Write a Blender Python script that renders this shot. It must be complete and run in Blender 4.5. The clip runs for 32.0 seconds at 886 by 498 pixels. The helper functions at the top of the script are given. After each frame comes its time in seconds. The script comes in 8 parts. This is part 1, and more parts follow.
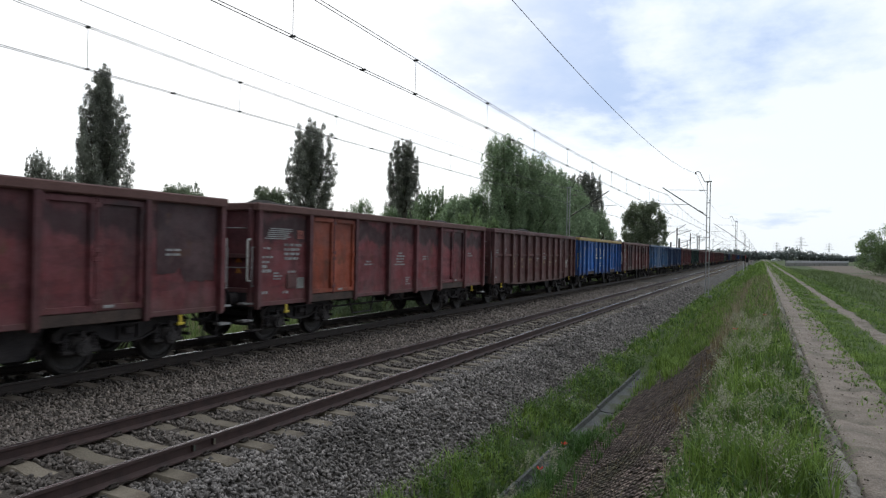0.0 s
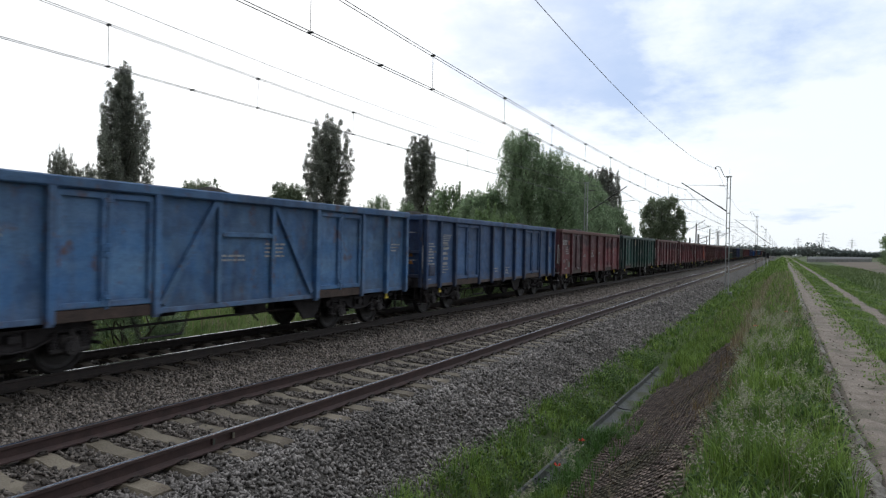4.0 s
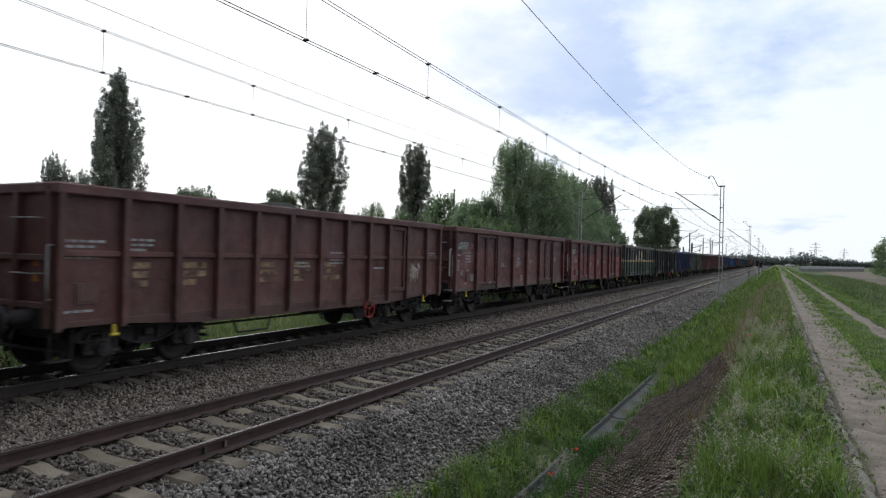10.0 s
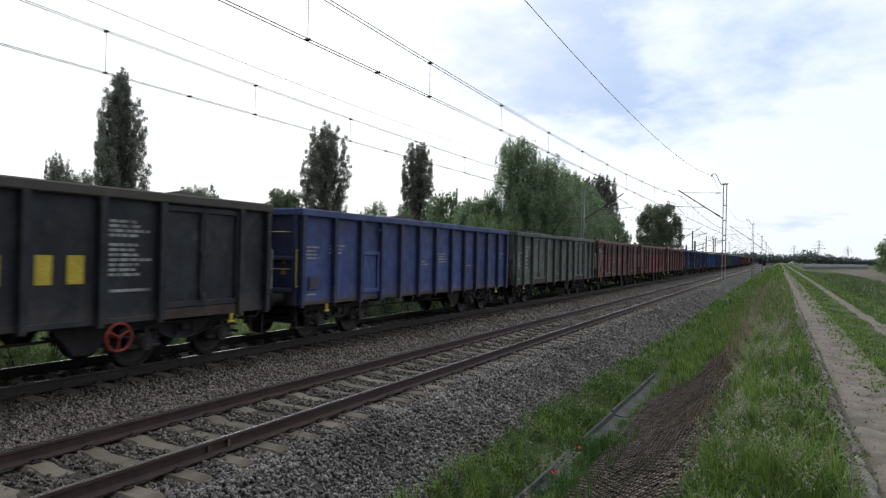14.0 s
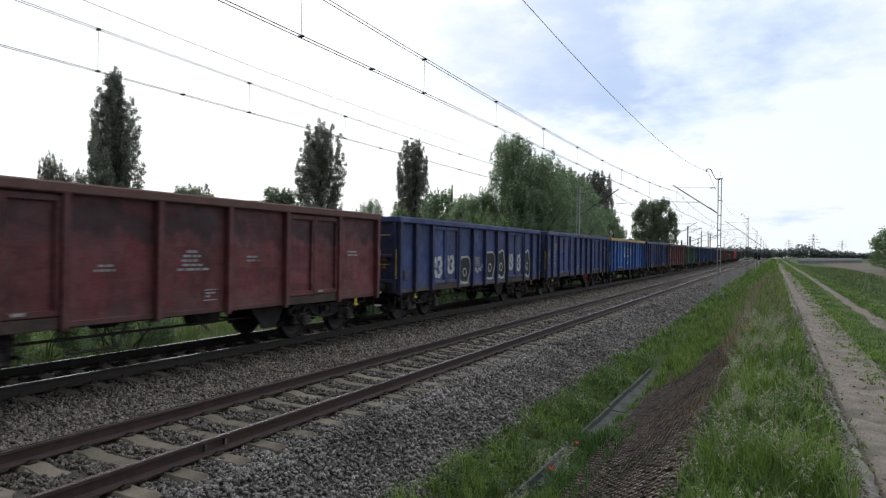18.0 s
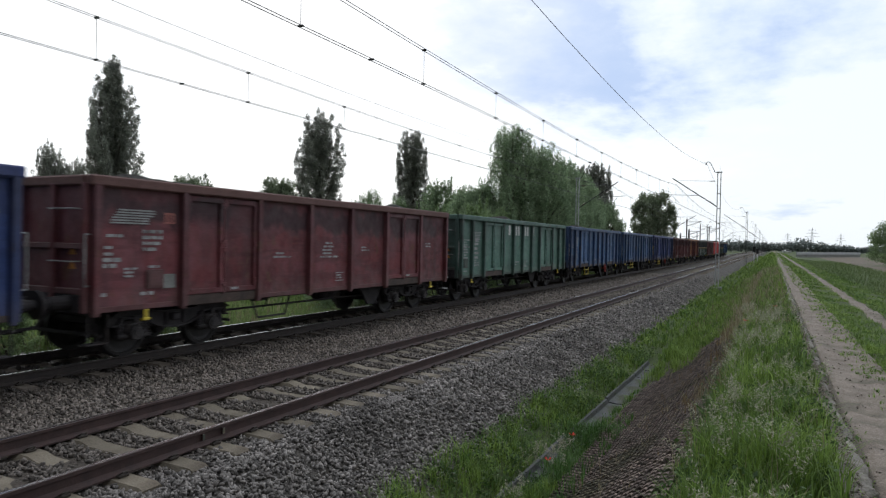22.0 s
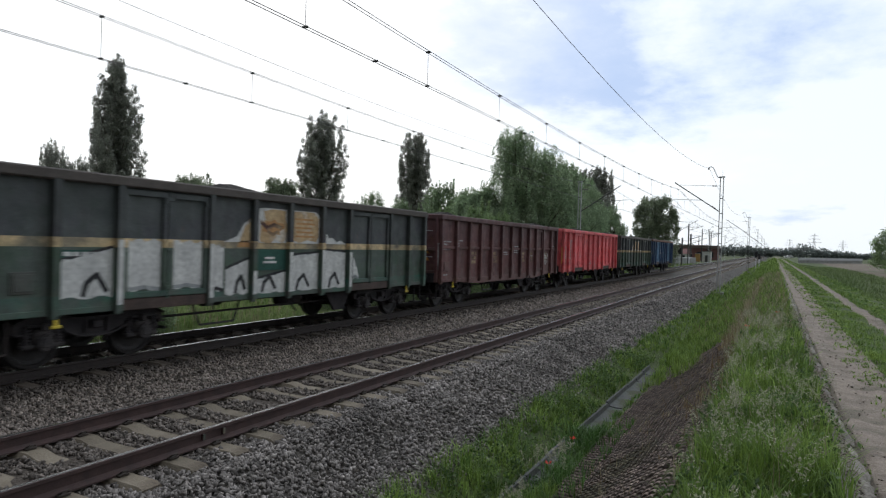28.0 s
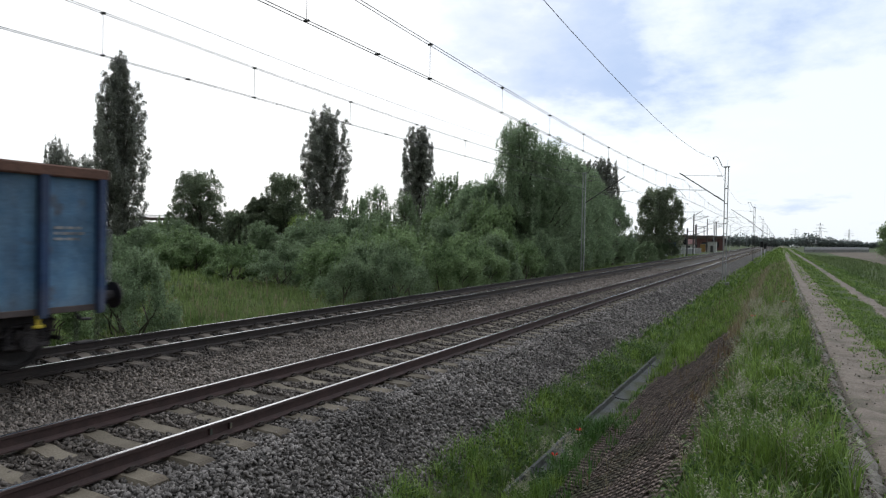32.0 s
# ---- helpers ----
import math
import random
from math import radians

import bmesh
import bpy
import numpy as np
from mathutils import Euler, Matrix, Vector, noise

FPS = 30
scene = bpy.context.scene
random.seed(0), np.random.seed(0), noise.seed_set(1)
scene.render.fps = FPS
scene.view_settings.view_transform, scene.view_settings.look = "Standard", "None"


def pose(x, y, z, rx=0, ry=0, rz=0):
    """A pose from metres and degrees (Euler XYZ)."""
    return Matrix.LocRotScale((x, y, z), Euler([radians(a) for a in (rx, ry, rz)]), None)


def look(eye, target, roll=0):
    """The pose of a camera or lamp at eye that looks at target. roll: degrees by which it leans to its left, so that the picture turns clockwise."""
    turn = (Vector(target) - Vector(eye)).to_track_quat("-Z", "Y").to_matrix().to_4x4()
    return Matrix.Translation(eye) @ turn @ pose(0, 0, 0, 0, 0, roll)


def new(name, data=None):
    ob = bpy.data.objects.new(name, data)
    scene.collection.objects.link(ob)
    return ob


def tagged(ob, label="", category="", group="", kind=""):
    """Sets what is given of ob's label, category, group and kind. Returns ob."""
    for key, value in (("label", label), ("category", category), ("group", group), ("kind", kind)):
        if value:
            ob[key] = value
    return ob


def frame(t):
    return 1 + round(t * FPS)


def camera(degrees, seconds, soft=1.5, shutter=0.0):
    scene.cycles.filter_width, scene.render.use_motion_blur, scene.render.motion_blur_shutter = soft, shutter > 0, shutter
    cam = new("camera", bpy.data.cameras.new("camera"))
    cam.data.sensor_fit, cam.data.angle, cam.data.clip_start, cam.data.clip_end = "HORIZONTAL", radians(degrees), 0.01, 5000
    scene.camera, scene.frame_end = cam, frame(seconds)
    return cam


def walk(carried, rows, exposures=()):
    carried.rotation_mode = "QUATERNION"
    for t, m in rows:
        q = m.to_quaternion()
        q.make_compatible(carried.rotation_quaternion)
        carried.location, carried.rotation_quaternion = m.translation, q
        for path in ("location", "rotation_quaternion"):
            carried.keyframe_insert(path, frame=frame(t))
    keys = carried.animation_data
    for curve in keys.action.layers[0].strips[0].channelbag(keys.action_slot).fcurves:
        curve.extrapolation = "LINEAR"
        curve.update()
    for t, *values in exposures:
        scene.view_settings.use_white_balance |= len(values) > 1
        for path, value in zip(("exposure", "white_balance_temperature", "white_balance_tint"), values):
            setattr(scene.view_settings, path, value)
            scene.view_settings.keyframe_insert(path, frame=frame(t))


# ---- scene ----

# ---- camera ----
cam = camera(68.47, 32.0, soft=1.25, shutter=0.16)
walk(cam, [
    (0, pose(0.020, -0.036, 2.208, 90.146, -1.144, 26.069)), (0.5, pose(0.022, -0.040, 2.207, 89.981, -1.301, 25.953)),
    (1, pose(0.018, -0.037, 2.214, 89.781, -1.363, 26.019)), (1.5, pose(0.016, -0.044, 2.212, 89.678, -1.219, 26.473)),
    (2, pose(0.009, -0.037, 2.211, 89.568, -1.258, 27.095)), (2.5, pose(0.003, -0.034, 2.212, 89.528, -1.350, 27.531)),
    (3, pose(0.016, -0.035, 2.212, 89.563, -1.251, 27.705)), (3.5, pose(0.006, -0.029, 2.209, 89.632, -1.199, 27.658)),
    (5.5, pose(0.007, -0.022, 2.209, 90.062, -1.449, 27.027)), (6, pose(0.007, -0.031, 2.211, 90.165, -1.527, 26.869)),
    (6.5, pose(0.010, -0.035, 2.210, 90.265, -1.498, 26.740)), (7, pose(0.013, -0.035, 2.211, 90.391, -1.560, 26.705)),
    (7.5, pose(0.010, -0.035, 2.211, 90.495, -1.439, 26.694)), (8, pose(0.009, -0.036, 2.209, 90.643, -1.411, 26.774)),
    (8.5, pose(0.006, -0.034, 2.207, 90.649, -1.383, 26.821)), (9, pose(0.002, -0.022, 2.203, 90.627, -1.306, 26.937)),
    (9.5, pose(-0.002, -0.020, 2.205, 90.553, -1.509, 26.967)), (10, pose(0.003, -0.021, 2.212, 90.434, -1.453, 27.043)),
    (10.5, pose(-0.002, -0.023, 2.210, 90.402, -1.361, 27.061)), (11, pose(0.005, -0.022, 2.205, 90.383, -1.415, 27.090)),
    (11.5, pose(0.010, -0.026, 2.208, 90.317, -1.366, 27.109)), (12, pose(0.011, -0.028, 2.205, 90.308, -1.312, 27.079)),
    (12.5, pose(0.001, -0.023, 2.208, 90.337, -1.313, 27.080)), (13, pose(0.010, -0.030, 2.210, 90.406, -1.283, 27.116)),
    (13.5, pose(0.008, -0.024, 2.205, 90.399, -1.319, 27.180)), (14, pose(0.012, -0.027, 2.214, 90.319, -1.292, 27.273)),
    (14.5, pose(0.000, -0.027, 2.214, 90.311, -1.298, 27.359)), (16.5, pose(0.006, -0.023, 2.214, 90.107, -1.082, 27.249)),
    (17, pose(0.002, -0.016, 2.207, 90.121, -1.046, 27.104)), (17.5, pose(0.003, -0.013, 2.206, 90.115, -0.982, 26.970)),
    (18, pose(0.005, -0.014, 2.202, 90.083, -0.812, 26.909)), (18.5, pose(0.004, -0.016, 2.204, 89.979, -0.704, 26.930)),
    (19, pose(0.004, -0.011, 2.206, 89.860, -0.817, 26.989)), (19.5, pose(-0.003, -0.009, 2.204, 89.712, -1.105, 27.089)),
    (20, pose(-0.001, -0.009, 2.205, 89.582, -1.367, 27.121)), (20.5, pose(0.007, -0.014, 2.209, 89.491, -1.339, 27.160)),
    (21, pose(0.003, -0.011, 2.202, 89.456, -1.320, 27.080)), (21.5, pose(0.002, -0.010, 2.203, 89.362, -1.303, 26.920)),
    (22, pose(0.011, -0.012, 2.201, 89.342, -1.186, 26.818)), (22.5, pose(0.007, -0.010, 2.206, 89.423, -1.098, 26.641)),
    (23, pose(0.003, -0.006, 2.201, 89.500, -1.097, 26.552)), (23.5, pose(-0.005, -0.009, 2.197, 89.555, -1.219, 26.534)),
    (24, pose(0.006, -0.011, 2.202, 89.559, -1.167, 26.558)), (24.5, pose(0.001, -0.012, 2.203, 89.582, -1.151, 26.591)),
    (25, pose(0.004, -0.014, 2.206, 89.615, -1.362, 26.672)), (25.5, pose(0.003, -0.011, 2.209, 89.597, -1.372, 26.780)),
    (27.5, pose(0.001, -0.011, 2.206, 89.499, -1.859, 27.024)), (28, pose(0.000, -0.013, 2.203, 89.517, -1.775, 26.959)),
    (28.5, pose(-0.006, -0.002, 2.202, 89.436, -1.784, 26.965)), (29, pose(0.001, -0.010, 2.203, 89.359, -1.798, 27.028)),
    (29.5, pose(-0.000, -0.010, 2.207, 89.247, -1.687, 27.021)), (30, pose(0.003, -0.008, 2.207, 89.168, -1.464, 27.063)),
    (30.5, pose(-0.000, -0.005, 2.207, 89.056, -1.353, 27.030)), (31, pose(0.004, -0.001, 2.199, 88.995, -1.151, 27.148)),
    (31.5, pose(-0.008, -0.002, 2.201, 88.916, -1.078, 27.233)), (32, pose(0.000, 0.000, 2.201, 88.911, -1.146, 27.352))])

# ---- world and light ----
world = bpy.data.worlds.new("overcast_sky")
scene.world = world
world.use_nodes = True
SUN_EL, SUN_AZ = 38.0, 318.0


def build_world():
    nt = world.node_tree
    nt.nodes.clear()
    N = nt.nodes.new
    L = nt.links.new
    out, bg = N("ShaderNodeOutputWorld"), N("ShaderNodeBackground")
    L(bg.outputs[0], out.inputs[0])
    sky = N("ShaderNodeTexSky")
    sky.sky_type = "NISHITA"
    sky.sun_disc = False
    sky.sun_elevation, sky.sun_rotation = radians(SUN_EL), radians(SUN_AZ)
    sky.air_density, sky.dust_density = 1.3, 2.0
    skyg = N("ShaderNodeVectorMath")
    skyg.operation = "SCALE"
    skyg.inputs[3].default_value = 0.11
    L(sky.outputs[0], skyg.inputs[0])
    # cloud layer: the direction met with a flat deck
    tc, sep = N("ShaderNodeTexCoord"), N("ShaderNodeSeparateXYZ")
    L(tc.outputs["Generated"], sep.inputs[0])
    zz = N("ShaderNodeMath")
    zz.operation = "MAXIMUM"
    L(sep.outputs[2], zz.inputs[0])
    zz.inputs[1].default_value = 0.0
    za = N("ShaderNodeMath")
    za.operation = "ADD"
    L(zz.outputs[0], za.inputs[0])
    za.inputs[1].default_value = 0.16
    com = N("ShaderNodeCombineXYZ")
    for i in (0, 1):
        dv = N("ShaderNodeMath")
        dv.operation = "DIVIDE"
        L(sep.outputs[i], dv.inputs[0])
        L(za.outputs[0], dv.inputs[1])
        L(dv.outputs[0], com.inputs[i])
    n1, n2 = N("ShaderNodeTexNoise"), N("ShaderNodeTexNoise")
    n1.inputs["Scale"].default_value, n1.inputs["Detail"].default_value, n1.inputs["Roughness"].default_value = 1.0, 8.0, 0.58
    n2.inputs["Scale"].default_value, n2.inputs["Detail"].default_value = 2.4, 6.0
    mp = N("ShaderNodeMapping")
    mp.inputs["Location"].default_value = CLOUD_SHIFT
    mp.inputs["Scale"].default_value = (1.0, 0.8, 1.0)
    L(com.outputs[0], mp.inputs[0])
    L(mp.outputs[0], n1.inputs["Vector"])
    L(mp.outputs[0], n2.inputs["Vector"])
    # thickness of the deck: thinner, bluer holes where it is low
    add = N("ShaderNodeMath")
    add.operation = "MULTIPLY_ADD"
    L(n2.outputs[0], add.inputs[0])
    add.inputs[1].default_value = 0.35
    wide = N("ShaderNodeMath")
    wide.operation = "MULTIPLY_ADD"
    L(n1.outputs[0], wide.inputs[0])
    wide.inputs[1].default_value, wide.inputs[2].default_value = 2.3, -0.70
    L(wide.outputs[0], add.inputs[2])
    ramp = N("ShaderNodeValToRGB")
    e = ramp.color_ramp.elements
    e[0].position, e[0].color = 0.20, (0.50, 0.64, 0.92, 1)
    e[1].position, e[1].color = 0.54, (0.93, 1.0, 1.07, 1)
    e.new(0.38).color = (0.75, 0.86, 1.03, 1)
    # the deck is thinner over the fields ahead
    hole = N("ShaderNodeVectorMath")
    hole.operation = "DOT_PRODUCT"
    L(tc.outputs["Generated"], hole.inputs[0])
    hole.inputs[1].default_value = Vector((-0.08, 0.90, 0.46)).normalized()
    hr = N("ShaderNodeMapRange")
    hr.interpolation_type = "SMOOTHSTEP"
    torn = N("ShaderNodeMath")
    torn.operation = "MULTIPLY_ADD"
    L(n2.outputs[0], torn.inputs[0])
    torn.inputs[1].default_value = 0.24
    L(hole.outputs["Value"], torn.inputs[2])
    L(torn.outputs[0], hr.inputs[0])
    hr.inputs[1].default_value, hr.inputs[2].default_value, hr.inputs[3].default_value, hr.inputs[4].default_value = 0.84, 1.10, 0.0, 0.20
    thin = N("ShaderNodeMath")
    thin.operation = "SUBTRACT"
    L(add.outputs[0], thin.inputs[0])
    L(hr.outputs[0], thin.inputs[1])
    # seen along its length the deck closes towards the horizon
    low = N("ShaderNodeMapRange")
    L(sep.outputs[2], low.inputs[0])
    low.inputs[1].default_value, low.inputs[2].default_value, low.inputs[3].default_value, low.inputs[4].default_value = 0.05, 0.31, 0.27, 0.0
    thick = N("ShaderNodeMath")
    L(thin.outputs[0], thick.inputs[0])
    L(low.outputs[0], thick.inputs[1])
    L(thick.outputs[0], ramp.inputs[0])
    # the deck is brightest round the hidden sun
    dot = N("ShaderNodeVectorMath")
    dot.operation = "DOT_PRODUCT"
    L(tc.outputs["Generated"], dot.inputs[0])
    a, el = radians(SUN_AZ), radians(14)
    dot.inputs[1].default_value = (math.sin(a) * math.cos(el), math.cos(a) * math.cos(el), math.sin(el))
    gl = N("ShaderNodeMapRange")
    ragged = N("ShaderNodeMath")
    ragged.operation = "MULTIPLY_ADD"
    L(n1.outputs[0], ragged.inputs[0])
    ragged.inputs[1].default_value = 0.5
    L(dot.outputs["Value"], ragged.inputs[2])
    L(ragged.outputs[0], gl.inputs[0])
    gl.interpolation_type = "SMOOTHSTEP"
    gl.inputs[1].default_value, gl.inputs[2].default_value = 1.02, 1.24
    gl.inputs[3].default_value, gl.inputs[4].default_value = 0.0, 0.8
    wh = N("ShaderNodeMix")
    wh.data_type = "RGBA"
    L(gl.outputs[0], wh.inputs[0])
    L(ramp.outputs[0], wh.inputs[6])
    wh.inputs[7].default_value = (1.13, 1.15, 1.18, 1)
    mx = N("ShaderNodeMix")
    mx.data_type = "RGBA"
    mx.inputs[0].default_value = 0.92
    L(skyg.outputs[0], mx.inputs[6])
    L(wh.outputs[2], mx.inputs[7])
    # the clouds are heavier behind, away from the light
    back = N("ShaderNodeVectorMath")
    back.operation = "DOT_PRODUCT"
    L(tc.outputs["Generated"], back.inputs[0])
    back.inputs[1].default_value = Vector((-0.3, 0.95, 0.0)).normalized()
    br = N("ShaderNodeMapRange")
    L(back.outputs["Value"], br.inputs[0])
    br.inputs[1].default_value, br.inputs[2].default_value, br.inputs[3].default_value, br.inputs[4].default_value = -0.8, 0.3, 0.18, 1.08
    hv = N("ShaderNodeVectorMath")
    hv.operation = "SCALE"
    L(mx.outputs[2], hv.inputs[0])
    # and brighter overhead than near the horizon, as a cloudy sky is
    zr, zm = N("ShaderNodeMapRange"), N("ShaderNodeMath")
    L(sep.outputs[2], zr.inputs[0])
    zr.inputs[1].default_value, zr.inputs[2].default_value, zr.inputs[3].default_value, zr.inputs[4].default_value = 0.35, 0.85, 1.0, 1.6
    zm.operation = "MULTIPLY"
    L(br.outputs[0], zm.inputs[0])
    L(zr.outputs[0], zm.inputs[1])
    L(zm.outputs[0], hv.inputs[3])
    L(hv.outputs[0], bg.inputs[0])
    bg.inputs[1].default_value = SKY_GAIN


CLOUD_SHIFT = (3.1, 1.7, 0.0)
SKY_GAIN = 0.92
build_world()
sun = new("sun", bpy.data.lights.new("sun", "SUN"))
sun.data.energy, sun.data.angle, sun.data.color = 0.35, radians(25), (1.0, 0.97, 0.92)
_a, _e = radians(SUN_AZ), radians(SUN_EL)
sun.matrix_world = look((math.sin(_a) * math.cos(_e) * 50, math.cos(_a) * math.cos(_e) * 50, math.sin(_e) * 50), (0, 0, 0))
scene.view_settings.exposure = 0.07


# ---- materials ----
def mat(name, c1, c2, scale=3.0, rough=0.8, metal=0.0, bump=0.3, fine=40.0, grain=0.35, vary=0.0, island=0.0, dist=0.02,
        stretch=(1, 1, 1), c3=None, c3_at=0.62, spec=0.5, rough_var=0.1, stain_shade_lines=()):
    """Two-scale noise between two colours, fine grain, relief; c3: patches with a shape of their own."""
    m = bpy.data.materials.new(name)
    m.use_nodes = True
    nt = m.node_tree
    N, L = nt.nodes.new, nt.links.new
    b = nt.nodes["Principled BSDF"]
    tc, mp = N("ShaderNodeTexCoord"), N("ShaderNodeMapping")
    L(tc.outputs["Object"], mp.inputs[0])
    mp.inputs["Scale"].default_value = stretch
    n1, n2 = N("ShaderNodeTexNoise"), N("ShaderNodeTexNoise")
    for n, s, d in ((n1, scale, 5.0), (n2, fine, 4.0)):
        n.inputs["Scale"].default_value, n.inputs["Detail"].default_value = s, d
        L(mp.outputs[0], n.inputs["Vector"])
    rp = N("ShaderNodeValToRGB")
    rp.color_ramp.elements[0].position, rp.color_ramp.elements[1].position = 0.32, 0.68
    rp.color_ramp.elements[0].color, rp.color_ramp.elements[1].color = (*c1, 1), (*c2, 1)
    L(n1.outputs[0], rp.inputs[0])
    col = rp.outputs[0]
    if c3:
        n3, r3, x3 = N("ShaderNodeTexNoise"), N("ShaderNodeValToRGB"), N("ShaderNodeMix")
        n3.inputs["Scale"].default_value, n3.inputs["Detail"].default_value = scale * 0.45, 6.0
        of = N("ShaderNodeVectorMath")
        of.inputs[1].default_value = (7.3, 2.1, 5.7)
        L(mp.outputs[0], of.inputs[0])
        L(of.outputs[0], n3.inputs["Vector"])
        r3.color_ramp.elements[0].position, r3.color_ramp.elements[1].position = c3_at - 0.05, c3_at + 0.05
        L(n3.outputs[0], r3.inputs[0])
        x3.data_type = "RGBA"
        L(r3.outputs[0], x3.inputs[0])
        L(col, x3.inputs[6])
        x3.inputs[7].default_value = (*c3, 1)
        col = x3.outputs[2]
    for centre, half, tone, amount in stain_shade_lines:  # dirt, and shade put into the colour, along a line
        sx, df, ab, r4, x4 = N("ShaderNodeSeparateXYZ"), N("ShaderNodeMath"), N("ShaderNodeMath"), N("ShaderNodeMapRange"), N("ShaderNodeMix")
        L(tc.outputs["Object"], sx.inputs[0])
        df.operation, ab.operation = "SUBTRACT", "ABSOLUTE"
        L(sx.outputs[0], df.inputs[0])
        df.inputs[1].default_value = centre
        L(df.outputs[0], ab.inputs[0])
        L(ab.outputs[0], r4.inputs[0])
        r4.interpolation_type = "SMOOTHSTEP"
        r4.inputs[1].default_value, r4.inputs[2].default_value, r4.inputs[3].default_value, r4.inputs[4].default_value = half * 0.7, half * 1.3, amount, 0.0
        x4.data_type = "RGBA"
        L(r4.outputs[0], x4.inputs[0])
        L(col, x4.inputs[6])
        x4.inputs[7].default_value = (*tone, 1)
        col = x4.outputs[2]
    mr = N("ShaderNodeMapRange")
    L(n2.outputs[0], mr.inputs[0])
    mr.inputs[1].default_value, mr.inputs[2].default_value = 0.25, 0.75
    mr.inputs[3].default_value, mr.inputs[4].default_value = 1 - grain, 1 + grain
    val = mr.outputs[0]
    for amount, node in ((vary, "ShaderNodeObjectInfo"), (island, "ShaderNodeNewGeometry")):
        if amount:
            oi, r2, mu = N(node), N("ShaderNodeMapRange"), N("ShaderNodeMath")
            L(oi.outputs["Random" if node == "ShaderNodeObjectInfo" else "Random Per Island"], r2.inputs[0])
            r2.inputs[3].default_value, r2.inputs[4].default_value = 1 - amount, 1 + amount
            mu.operation = "MULTIPLY"
            L(val, mu.inputs[0])
            L(r2.outputs[0], mu.inputs[1])
            val = mu.outputs[0]
    sc = N("ShaderNodeVectorMath")
    sc.operation = "SCALE"
    L(col, sc.inputs[0])
    L(val, sc.inputs[3])
    L(sc.outputs[0], b.inputs["Base Color"])
    rr = N("ShaderNodeMapRange")
    L(n1.outputs[0], rr.inputs[0])
    rr.inputs[3].default_value, rr.inputs[4].default_value = max(0.05, rough - rough_var), min(1, rough + rough_var)
    L(rr.outputs[0], b.inputs["Roughness"])
    b.inputs["Metallic"].default_value = metal
    b.inputs["Specular IOR Level"].default_value = spec
    if bump:
        bp = N("ShaderNodeBump")
        bp.inputs["Strength"].default_value, bp.inputs["Distance"].default_value = bump, dist
        L(n2.outputs[0], bp.inputs["Height"])
        L(bp.outputs[0], b.inputs["Normal"])
    return m


